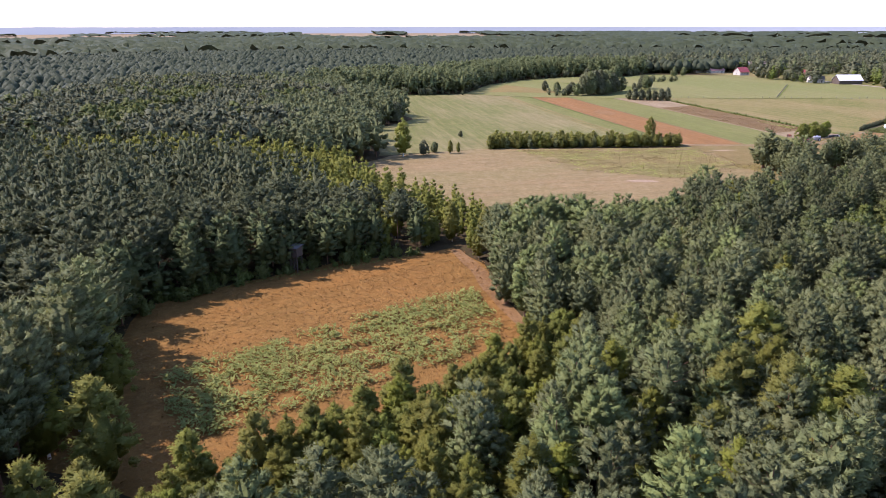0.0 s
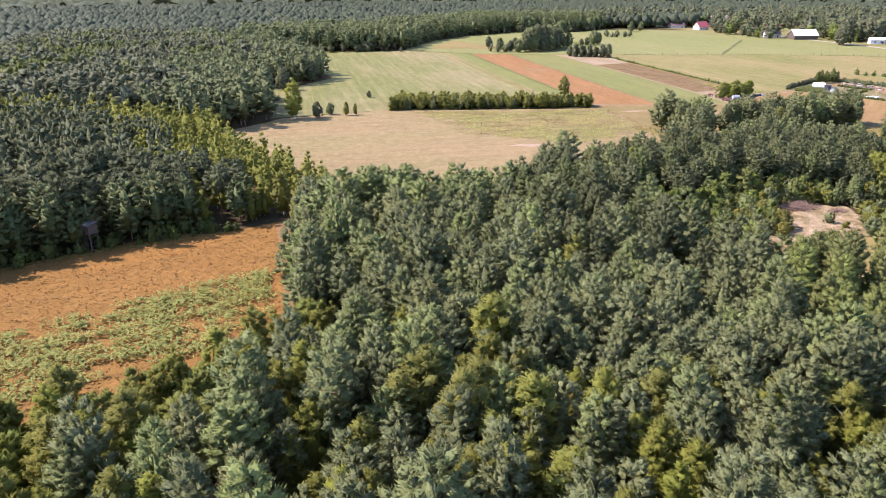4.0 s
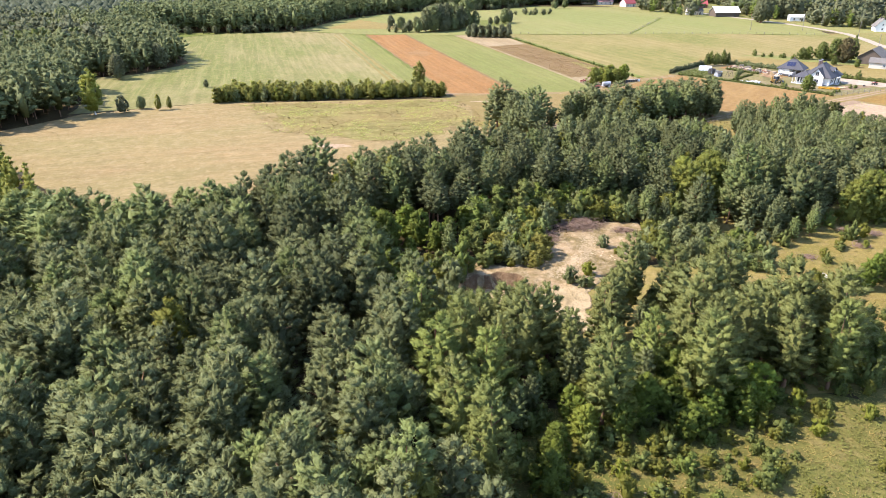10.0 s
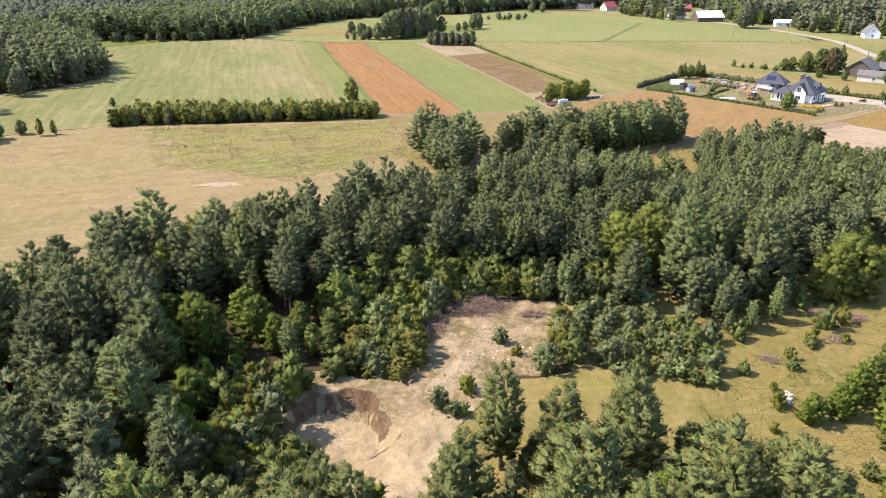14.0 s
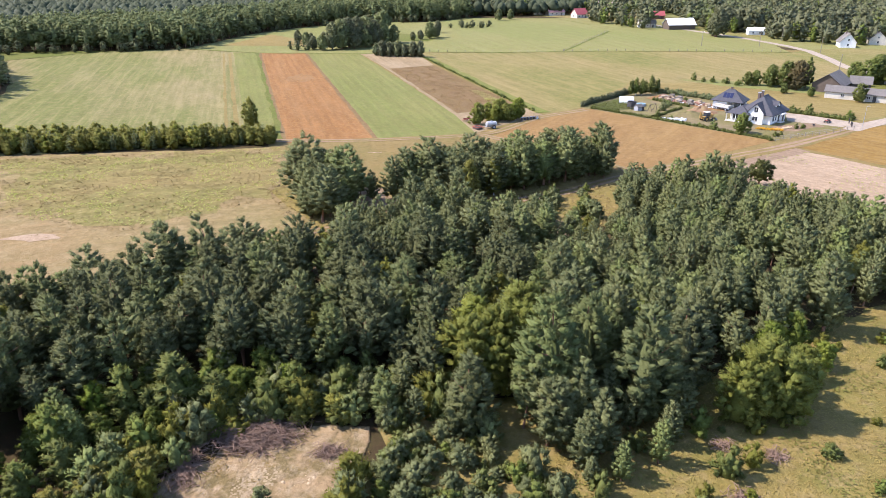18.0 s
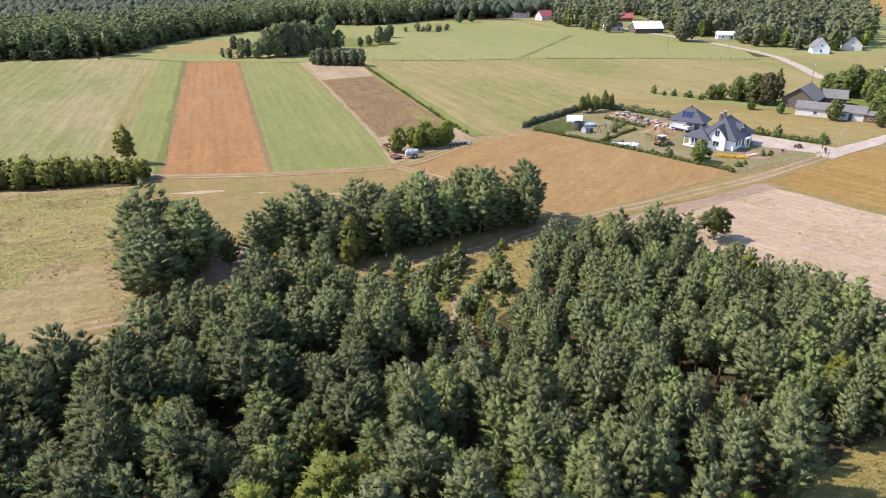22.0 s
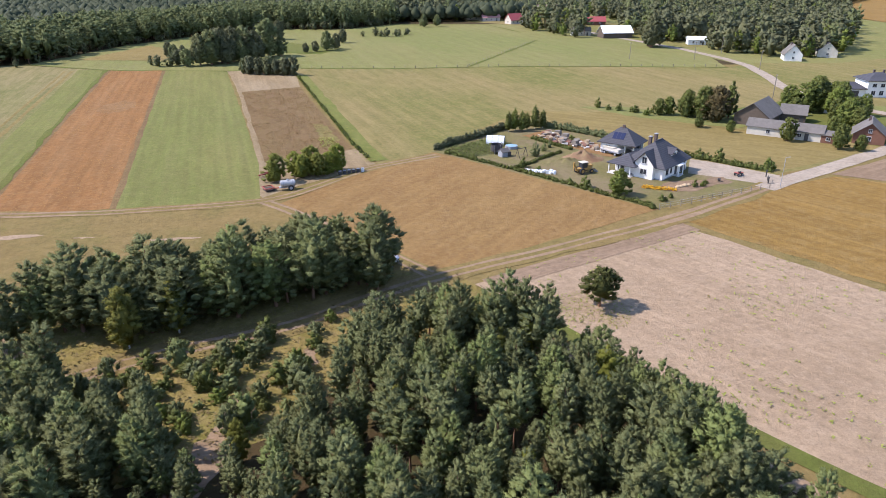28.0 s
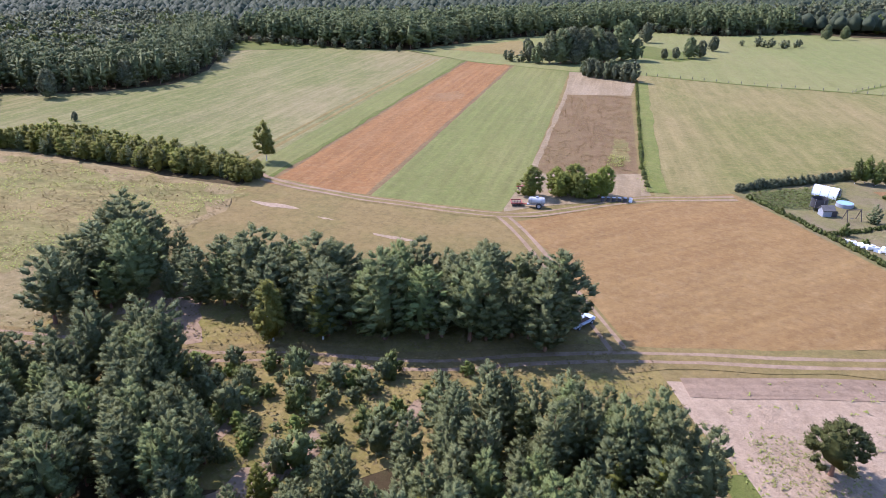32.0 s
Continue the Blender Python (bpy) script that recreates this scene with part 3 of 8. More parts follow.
# ---- trees ----
def joined(parts):
    vs, fs, ns, k = [], [], [], 0
    for v, f, n in parts:
        vs.append(v), fs.append(f + k), ns.append(n)
        k += len(v)
    return np.concatenate(vs), np.concatenate(fs), np.concatenate(ns)


def crown_core(rng, z0, height, profile, seg=8, rings=7, share=0.75, rough=0.2):
    """The dense body of a crown: lobes of twigs and leaves that follow its outline."""
    v, f = [], []
    off = rng.uniform(-50, 50, 3)
    for r in range(rings + 1):
        h = r / rings
        for s in range(seg):
            ph = 6.283 * (s + 0.5 * (r % 2)) / seg
            base = profile(h)
            lobe = noise.noise(Vector((math.cos(ph) * base * 0.8 + off[0], math.sin(ph) * base * 0.8 + off[1], (height - z0) * h * 0.55 + off[2])))
            q = max(0.05, base * share * (1 - 0.3 * h) * (1 + 1.6 * rough * lobe + rng.normal(0, rough * 0.45)))
            v.append((q * math.cos(ph), q * math.sin(ph), z0 + (height - z0) * (0.02 + 0.8 * h) + rng.normal(0, 0.12) * min(1, base)))
    for r in range(rings):
        for s in range(seg):
            a, b = r * seg + s, r * seg + (s + 1) % seg
            c, d = a + seg, b + seg
            f += [(a, b, d), (a, d, c)] if r % 2 else [(a, b, c), (b, d, c)]
    v = np.array(v)
    n = np.stack([v[:, 0], v[:, 1], (v[:, 2] - z0 - (height - z0) * 0.35) * 0.55], 1)
    n = n / (np.linalg.norm(n, axis=1)[:, None] + 1e-9)
    n += rng.normal(0, 0.28, n.shape) + (0, 0, 0.08)
    return v, np.array(f), n / np.linalg.norm(n, axis=1)[:, None]


def ball(seg, rings):
    """A unit ball: corners and triangles."""
    v = [(0, 0, 1.0)] + [(math.sin(math.pi * r / rings) * math.cos(6.283 * (s + 0.5 * (r % 2)) / seg), math.sin(math.pi * r / rings) * math.sin(6.283 * (s + 0.5 * (r % 2)) / seg), math.cos(math.pi * r / rings)) for r in range(1, rings) for s in range(seg)] + [(0, 0, -1.0)]
    f, last = [], len(v) - 1
    for s in range(seg):
        t = (s + 1) % seg
        f += [(0, 1 + s, 1 + t), (last, last - seg + t, last - seg + s)]
        for r in range(rings - 2):
            p, q, u, w = 1 + r * seg + s, 1 + r * seg + t, 1 + (r + 1) * seg + s, 1 + (r + 1) * seg + t
            f += [(p, u, w), (p, w, q)] if r % 2 else [(p, u, q), (q, u, w)]
    return np.array(v), np.array(f)


def puffs(rng, centres, axes, sizes, axis_z, shape=(6, 4), rough=0.2):
    """Bough ends: ragged tufts of twigs, each stretched along its own axis."""
    tv, tf = ball(*shape)
    k, m = len(centres), len(tv)
    a = axes / np.linalg.norm(axes, axis=1)[:, None]
    s = np.cross((0, 0, 1.0), a) + (1e-6, 0, 0)
    s /= np.linalg.norm(s, axis=1)[:, None]
    u = np.cross(a, s)
    r = (1 + rng.normal(0, rough, (k, m, 1))).clip(0.45, 1.7)
    part_of = [tv[None, :, q, None] * w[:, None, :] for q, w in enumerate((a, s, u))]
    v = centres[:, None] + r * sum(p * sizes[:, q, None, None] for q, p in enumerate(part_of))
    n = sum(p / sizes[:, q, None, None] for q, p in enumerate(part_of))
    n /= np.linalg.norm(n, axis=2)[..., None]
    whole = v - (0, 0, axis_z)
    whole = whole * (1, 1, 0.8) / (np.linalg.norm(whole * (1, 1, 0.8), axis=2)[..., None] + 1e-9)
    n = n * 0.62 + whole * 0.4 + rng.normal(0, 0.16, n.shape) + (0, 0, 0.06)
    n /= np.linalg.norm(n, axis=2)[..., None]
    return v.reshape(-1, 3), (tf[None] + (np.arange(k) * m)[:, None, None]).reshape(-1, 3), n.reshape(-1, 3)


def crown_of(rng, height, z0, spots, tufts_of, twigs, ln, wd, profile, core, share, solid=0.66):
    """A crown from bough ends at spots (place, axis, size): fine twigs stand out all round from each, over a dense inside."""
    c, ax, sz = (np.array(q, float) for q in zip(*spots))
    ax /= np.linalg.norm(ax, axis=1)[:, None]
    mid_z = z0 + (height - z0) * 0.35
    out = [puffs(rng, c, ax, sz * solid, mid_z, *tufts_of)]
    if twigs:
        k = np.repeat(np.arange(len(c)), twigs)
        d = rng.normal(0, 1, (len(k), 3))
        d /= np.linalg.norm(d, axis=1)[:, None]
        d += ax[k] * 0.45 + (0, 0, 0.3)
        d /= np.linalg.norm(d, axis=1)[:, None]
        side = np.cross((0, 0, 1.0), ax) + (1e-6, 0, 0)
        side /= np.linalg.norm(side, axis=1)[:, None]
        up = np.cross(ax, side)
        local = sum((d * w[k]).sum(1)[:, None] * w[k] * sz[k, q, None] for q, w in enumerate((ax, side, up)))
        p = c[k] + local * rng.uniform(0.62, 1.02, len(k))[:, None]
        lean = d + ax[k] * 0.5
        lean = lean / np.linalg.norm(lean, axis=1)[:, None] + rng.normal(0, 0.45, d.shape)
        lean /= np.linalg.norm(lean, axis=1)[:, None]
        cross = np.cross(lean, rng.normal(0, 1, d.shape))
        cross /= np.linalg.norm(cross, axis=1)[:, None] + 1e-9
        long = ln * rng.uniform(0.7, 1.35, len(k))[:, None]
        v = np.stack([p - lean * long * 0.45 + cross * wd * 0.5, p - lean * long * 0.45 - cross * wd * 0.5, p + lean * long * 0.55], 1)
        whole = p - (0, 0, mid_z)
        whole = whole * (1, 1, 0.8)
        n = d * 0.6 + whole / (np.linalg.norm(whole, axis=1)[:, None] + 1e-9) * 0.42 + rng.normal(0, 0.22, d.shape) + (0, 0, 0.08)
        n /= np.linalg.norm(n, axis=1)[:, None]
        flip = (np.cross(v[:, 1] - v[:, 0], v[:, 2] - v[:, 0]) * n).sum(1) < 0
        v[flip] = v[flip][:, [1, 0, 2]]
        out.append((v.reshape(-1, 3), np.arange(3 * len(k)).reshape(-1, 3), np.repeat(n, 3, 0)))
    out.append(crown_core(rng, z0, height, profile, *core, share, 0.15))
    return joined(out)


def pine_crown(seed, height=11.0, base=0.3, radius=2.0, step=0.62, puff=0.62, twigs=30, ln=0.32, wd=0.1, dome=0.55, share=0.42, shape=(5, 3), full=1.0):
    """A Scots pine crown: whorls of rising boughs that end in tufts, wide below and rounded at the top."""
    rng = np.random.default_rng(seed)
    z0 = height * base
    lean = rng.normal(0, 0.1, 2)
    lobes, phase = rng.normal(0, 0.16, 3), rng.uniform(0, 6.283, 3)

    def profile(h):
        return radius * max(0.0, 1 - h ** 1.5) ** dome * (0.62 + 0.38 * min(1, h / 0.22)) + 0.08

    spots, z = [], 0.0
    while z < 1.0:
        r0 = profile(z)
        count = max(2, int(round(full * 6.283 * r0 * 0.8 / (puff * 1.75))))
        turn = rng.uniform(0, 6.283)
        for q in range(count):
            a = turn + 6.283 * (q + rng.uniform(-0.28, 0.28)) / count
            side = 1 + sum(w * math.cos((j + 1) * a + p + 2.0 * z) for j, (w, p) in enumerate(zip(lobes, phase)))
            r = r0 * side * rng.uniform(0.68, 1.12)
            s = puff * rng.uniform(0.72, 1.28) * (1.0 - 0.3 * z)
            spots.append(((math.cos(a) * r * 0.86, math.sin(a) * r * 0.86, z0 + (height - z0) * z + r * 0.22 + rng.normal(0, 0.16)), (math.cos(a), math.sin(a), rng.uniform(0.15, 0.7) + 0.6 * z), (s * 1.3, s * 0.92, s * 0.7)))
        z += step / (height - z0) * rng.uniform(0.85, 1.15)
    spots.append(((0, 0, height - 0.25), (0.05, 0, 1.0), (puff * 0.95, puff * 0.48, puff * 0.48)))
    v, f, n = crown_of(rng, height, z0, spots, (shape, 0.22), twigs, ln, wd, profile, (7, 5), share)
    g = (v[:, 2] / height) ** 2
    v[:, 0] += lean[0] * g * 3
    v[:, 1] += lean[1] * g * 3
    return v, f, n


def leafy_crown(seed, height=9.0, base=0.2, radius=1.9, count=70, puff=0.6, twigs=26, ln=0.3, wd=0.13, point=0.5, shape=(5, 3), share=0.55):
    """A broadleaf crown of rounded leaf clusters; point shapes it from round (0) to slender (1)."""
    rng = np.random.default_rng(seed)
    z0 = height * base
    lobes, phase = rng.normal(0, 0.13, 3), rng.uniform(0, 6.283, 3)

    def profile(h):
        return radius * math.sin(math.pi * min(1, 0.13 + 0.87 * h) ** (0.8 + 0.1 * point)) ** (0.5 + 0.4 * point) + 0.08

    spots, widest = [], max(profile(k / 20) for k in range(21))
    for k in range(count):
        h = ((k + rng.uniform(0, 1)) / count) ** 0.85
        while rng.uniform(0, 1) > 0.3 + 0.7 * profile(h) / widest:
            h = rng.uniform(0, 1) ** 0.85
        a = 2.39996 * k + rng.normal(0, 0.35)
        side = 1 + sum(w * math.cos((j + 1) * a + p + 3.0 * h) for j, (w, p) in enumerate(zip(lobes, phase)))
        r = profile(h) * side * rng.uniform(0.66, 1.05)
        s = puff * rng.uniform(0.65, 1.4)
        spots.append(((math.cos(a) * r * 0.88, math.sin(a) * r * 0.88, z0 + (height - z0) * (0.02 + 0.93 * h) + rng.normal(0, 0.12)), (math.cos(a), math.sin(a), rng.uniform(-0.1, 0.6) + 0.5 * h), (s * 1.15, s, s * 0.82)))
    spots.append(((0, 0, height - puff * 0.6), (0.05, 0, 1.0), (puff, puff * 0.65, puff * 0.65)))
    return crown_of(rng, height, z0, spots, (shape, 0.2), twigs, ln, wd, profile, (8, 5), share)


def trunk_shape(seed, height, r0, top=0.75, limbs=4, lean=0.15):
    """A tapered, slightly bent trunk with a few bare limbs."""
    rng = np.random.default_rng(seed)
    vs, fs = [], []

    def tube(pts, radii, seg=6):
        k0 = len(vs)
        for p, r in zip(pts, radii):
            for s in range(seg):
                vs.append((p[0] + r * math.cos(6.283 * s / seg), p[1] + r * math.sin(6.283 * s / seg), p[2]))
        for a in range(len(pts) - 1):
            for s in range(seg):
                t = (s + 1) % seg
                fs.append((k0 + a * seg + s, k0 + a * seg + t, k0 + (a + 1) * seg + t, k0 + (a + 1) * seg + s))

    bend = rng.normal(0, lean, 2)
    spine = [np.array([bend[0] * (h ** 2), bend[1] * (h ** 2), height * top * h - 0.1]) for h in np.linspace(0, 1, 6)]
    tube(spine, [r0 * (1.25 if k == 0 else 1 - 0.16 * k) for k in range(6)])
    for k in range(limbs):
        h = rng.uniform(0.4, 0.95)
        p = spine[int(h * 5)]
        a, l = rng.uniform(0, 6.28), height * rng.uniform(0.08, 0.16)
        tube([p, p + (math.cos(a) * l * 0.6, math.sin(a) * l * 0.6, l * 0.35), p + (math.cos(a) * l, math.sin(a) * l, l * 0.7)], [r0 * 0.35, r0 * 0.25, r0 * 0.1], 4)
    return np.array(vs), np.array(fs)


def tree_meshes(kind, seed, crown, height, r0, leaf_mat, bark_mat, top=0.75, limbs=4):
    v, f, n = crown
    tv, tf = trunk_shape(seed, height, r0, top, limbs)
    return mesh_of(kind + "_crown", v, f, [leaf_mat], normals=n), mesh_of(kind + "_trunk", tv, tf, [bark_mat], smooth=True)


def tree_thing(name, meshes, label, category="tree", group=""):
    """One tree to copy: an Empty at its foot with trunk and crown."""
    root = tagged(new(name), label, category, group)
    for part_name, me in zip(("crown", "trunk"), meshes):
        new(part_name, me).parent = root
    return root


def stand_of(name, places, crowns, mats, label, category, trunks=True, seed=0, size=(0.8, 1.15), slim=(0.85, 1.15)):
    """Many trees of a stand that nobody would count, as one object."""
    rng = np.random.default_rng(seed)
    places = np.asarray(places)
    vs, fs, ns, ms, k = [], [], [], [], 0
    pick = rng.integers(0, len(crowns), len(places))
    for c, (v, f, n) in enumerate(crowns):
        at = places[pick == c]
        if not len(at):
            continue
        m = len(at)
        s = rng.uniform(*size, m) * (at[:, 2] if at.shape[1] > 2 else 1)
        sl = rng.uniform(*slim, m) * s
        a = rng.uniform(0, 6.283, m)
        ca, sa = np.cos(a)[:, None], np.sin(a)[:, None]
        z0 = rise(at[:, 0], at[:, 1])[:, None]
        V = np.stack([(v[:, 0] * ca - v[:, 1] * sa) * sl[:, None] + at[:, :1], (v[:, 0] * sa + v[:, 1] * ca) * sl[:, None] + at[:, 1:2], v[:, 2] * s[:, None] + z0], -1)
        N = np.stack([n[:, 0] * ca - n[:, 1] * sa, n[:, 0] * sa + n[:, 1] * ca, np.broadcast_to(n[:, 2], (m, len(n)))], -1)
        vs.append(V.reshape(-1, 3)), ns.append(N.reshape(-1, 3))
        fs.append((f[None] + (np.arange(m) * len(v))[:, None, None]).reshape(-1, 3) + k)
        ms.append(np.zeros(m * len(f), int))
        k += m * len(v)
        if trunks:
            ht = v[:, 2].max() * 0.7
            ang = np.arange(4) * math.pi / 2
            tv = np.concatenate([np.stack([0.13 * np.cos(ang), 0.13 * np.sin(ang), np.full(4, -0.1)], 1), np.stack([0.06 * np.cos(ang), 0.06 * np.sin(ang), np.full(4, ht)], 1)])
            tf = np.array([t for q in range(4) for t in ((q, (q + 1) % 4, 4 + (q + 1) % 4), (q, 4 + (q + 1) % 4, 4 + q))])
            V = tv[None] * s[:, None, None] + np.concatenate([at[:, :2], z0], 1)[:, None]
            vs.append(V.reshape(-1, 3)), ns.append(np.tile(np.stack([np.cos(np.tile(ang, 2)), np.sin(np.tile(ang, 2)), np.zeros(8)], 1), (m, 1)))
            fs.append((tf[None] + (np.arange(m) * 8)[:, None, None]).reshape(-1, 3) + k)
            ms.append(np.ones(m * len(tf), int))
            k += m * 8
    me = mesh_of(name, np.concatenate(vs), np.concatenate(fs), mats, np.concatenate(ms), np.concatenate(ns))
    return tagged(new(name, me), label, category, kind="stuff")


def scatter(poly, spacing, seed, holes=(), jitter=0.38):
    """Uneven rows of places inside a polygon and outside its holes."""
    rng = np.random.default_rng(seed)
    p = np.array(poly)
    x0, y0, x1, y1 = *p.min(0), *p.max(0)
    xs, ys = np.meshgrid(np.arange(x0, x1 + spacing, spacing), np.arange(y0, y1 + spacing, spacing * 0.87))
    xs = xs + (np.arange(len(ys)) % 2)[:, None] * spacing / 2
    q = np.stack([xs.ravel(), ys.ravel()], 1)
    q = q + rng.uniform(-jitter, jitter, q.shape) * spacing
    ok = inside(q[:, 0], q[:, 1], list(poly))
    for h in holes:
        ok &= ~inside(q[:, 0], q[:, 1], list(h))
    return q[ok]


PINE_HI = [pine_crown(10 + k, 11.0, 0.16 + 0.05 * k, 2.05 + 0.2 * (k % 4), 0.74, 0.66, 29, 0.33, 0.112, 0.46 + 0.12 * (k % 3)) for k in range(6)]
PINE_MID = [pine_crown(30 + k, 11.0, 0.4 + 0.03 * k, 2.0 + 0.15 * k, 0.95, 0.82, 22, 0.4, 0.13, 0.48 + 0.1 * (k % 3), 0.36, (4, 3)) for k in range(6)]
PINE_EDGE = [pine_crown(36 + k, 11.0, 0.1 + 0.04 * k, 1.9 + 0.15 * k, 1.2, 0.9, 14, 0.5, 0.2, 0.5 + 0.1 * (k % 2), 0.5, (4, 3), 0.85) for k in range(4)]
PINE_LOW = [pine_crown(40 + k, 11.0, 0.08 + 0.05 * k, 2.4 + 0.2 * k, 0.82, 0.74, 30, 0.34, 0.115, 0.5 + 0.1 * (k % 2)) for k in range(4)]
PINE_LO = [pine_crown(50 + k, 13.0, 0.45, 2.2 + 0.2 * k, 1.9, 1.3, 5, 0.9, 0.3, 0.6, 0.42, (4, 3), 0.8) for k in range(4)]
BIRCH_HI = [leafy_crown(70 + k, 10.0, 0.08, 2.0, 66, 0.6, 34, 0.3, 0.13, 0.7) for k in range(3)]
BIRCH_LO = [leafy_crown(80 + k, 11.0, 0.06, 2.0, 18, 0.95, 7, 0.65, 0.28, 0.4, (4, 3), 0.62) for k in range(3)]
BIRCH_YOUNG = [leafy_crown(85 + k, 5.0, 0.02, 1.35, 30, 0.46, 20, 0.28, 0.11, 0.55, (4, 3)) for k in range(3)]
LEAF_HI = [leafy_crown(90 + k, 8.0, 0.06, 2.9, 104, 0.6, 28, 0.31, 0.135, 0.15) for k in range(3)]
TALL_LO = [leafy_crown(60 + k, 13.0, 0.12, 2.3, 26, 0.95, 9, 0.6, 0.22, 0.35, (4, 3), 0.34) for k in range(3)] + [pine_crown(64, 13.0, 0.2, 2.3, 1.5, 1.0, 8, 0.7, 0.24, 0.55, 0.34, (4, 3), 0.9)]
TALL_IN = [leafy_crown(65 + k, 13.0, 0.3, 2.6, 14, 1.2, 4, 0.8, 0.3, 0.35, (4, 3), 0.45) for k in range(3)]
LEAF_LO = [leafy_crown(95 + k, 12.0, 0.04, 3.3, 24, 1.2, 6, 0.8, 0.34, 0.3, (4, 3), 0.45) for k in range(3)]
BUSH = [leafy_crown(110 + k, 2.0, -0.03, 1.1, 24, 0.36, 18, 0.22, 0.085, 0.1, (4, 3)) for k in range(3)]

# main pine wood, its north part beside the sandy field, and the clump beyond the track
WOOD = [(20, 100), (16, 106), (15, 121), (18, 140), (30, 145), (38, 140), (54, 144), (65, 159), (74, 163), (86, 171), (101, 177), (119, 188), (140, 189), (155, 189), (166, 192), (174, 198), (177, 206), (181, 209), (187, 213), (193, 212), (200, 209), (202, 205), (206, 200), (208, 194), (211, 187), (214, 182), (214, 172), (226, 158), (205, 167), (190, 159), (163, 148), (150, 146), (140, 128), (136, 114), (131, 92), (117, 88), (102, 84), (91, 76), (86, 45), (-30, 45), (-28, 60), (-10, 68), (5, 76), (20, 90)]
PIT_ROOM = [(84, 118), (79, 126), (74, 145), (84, 147), (90, 142.6), (94, 144), (98.4, 149.8), (104.3, 152.6), (111, 154.4), (120, 154), (130, 151), (146, 140), (149, 132), (141, 122), (136, 114), (131, 114.5), (120, 117), (110, 116.5), (107, 101), (93, 100), (88, 106)]
GLADE_RIM = [(94, 70), (104, 81), (118, 85), (123, 87), (123, 93), (132, 96), (134, 106), (118, 101), (103, 96), (95, 84)]
SCRUB_ROOM = [(146, 203), (154, 195), (161, 193), (167, 198), (172, 204), (176, 212), (176, 222), (168, 224), (148, 214), (143, 207)]
FRONT_GAP = [(-45, 90), (-27, 80), (-21, 61), (-23, 44), (-43, 44)]
PIT_FRONT = [(84, 80), (97, 70), (106, 84), (118, 86), (124, 87), (140, 95), (137, 114), (131, 114.5), (120, 117), (110, 116.5), (107, 108), (93, 107), (84, 108)]
OPEN_HOLES = [PIT_ROOM, PIT_FRONT, SCRUB_ROOM, GLADE_RIM, FRONT_GAP, [(136, 148), (147, 146), (151, 153), (149, 159), (140, 158), (136, 153)], [(-24, 64), (-10, 70), (6, 79), (24, 98), (31, 92), (15, 66), (-6, 52), (-24, 46)]]
CLUMP_A = [(113, 225), (115, 214), (119, 206), (125, 206), (126, 217), (121, 227)]
CLUMP_B = [(132, 219), (146, 217), (160, 220), (172, 224), (182, 227), (186, 231), (181, 236), (170, 236), (155, 230), (138, 226)]
CLUMP_C = [(137, 201), (143, 205), (147, 204), (144, 198)]

wood = scatter(WOOD, 3.55, 1, OPEN_HOLES, 0.42)
wood = np.concatenate([wood[wood[:, 0] < 158], (dense_part := scatter(WOOD, 3.05, 7, OPEN_HOLES, 0.42))[dense_part[:, 0] >= 158]])
wood = wood[(wood[:, 0] < 85) | (np.random.default_rng(6).random(len(wood)) < 0.85)]
gloom = inside(wood[:, 0], wood[:, 1], [(64, 96), (88, 92), (88, 112), (80, 130), (64, 126)])
wood = wood[~gloom | (np.random.default_rng(16).random(len(wood)) < 0.62)]
trees = np.concatenate([wood, scatter(CLUMP_A, 3.6, 2), scatter(CLUMP_B, 3.0, 3, jitter=0.45), scatter(CLUMP_C, 3.4, 4)])
LONE_BIRCHES = [(36.4, 68.7), (41.5, 66.8), (46.3, 64.2), (53.2, 65.7), (58.5, 65.7), (42.1, 60.9), (44.1, 79.2), (39.7, 63.9), (34.1, 66.4)]
trees = trees[np.min([np.hypot(trees[:, 0] - x, trees[:, 1] - y) for x, y in LONE_BIRCHES], axis=0) > 1.7]
rng = np.random.default_rng(8)
size = rng.normal(1.0, 0.15, len(trees)).clip(0.6, 1.35)
size *= np.interp(trees[:, 0] + trees[:, 1] * 0.4, [40, 90, 150, 230, 290], [1.02, 1.0, 0.95, 0.82, 0.85])
clump = inside(trees[:, 0], trees[:, 1], CLUMP_A) | inside(trees[:, 0], trees[:, 1], CLUMP_B)
size[clump] *= rng.uniform(0.98, 1.2, clump.sum())
size[inside(trees[:, 0], trees[:, 1], [(154, 174), (168, 174), (172, 194), (154, 192)])] *= 0.62
kind = rng.random(len(trees))
broad = np.where(clump, 1.25, np.interp(trees[:, 0], [60, 110, 150, 160, 220], [1.05, 1.15, 1.15, 0.95, 0.95]))
rim_d = np.full(len(trees), 99.0)
for (x0, y0), (x1, y1) in zip(WOOD, WOOD[1:] + WOOD[:1]):
    dx, dy = x1 - x0, y1 - y0
    q = (((trees[:, 0] - x0) * dx + (trees[:, 1] - y0) * dy) / (dx * dx + dy * dy)).clip(0, 1)
    rim_d = np.minimum(rim_d, np.hypot(trees[:, 0] - x0 - q * dx, trees[:, 1] - y0 - q * dy))
size *= np.interp(trees[:, 0], [70, 150], [1.0, 0.9]) * np.interp(trees[:, 0], [200, 212], [1.0, 0.88])
birchy = kind < 0.075 + 0.3 * (trees[:, 1] < 74) * (trees[:, 0] < 90)
pts = np.array([(x, y) for _, x, y, *_ in PATH])
near = np.min([np.hypot(trees[:, None, 0] - pts[None, :, 0], trees[:, None, 1] - ahead - pts[None, :, 1]).min(1) for ahead in (42, 62)], axis=0)
order = np.argsort(near)
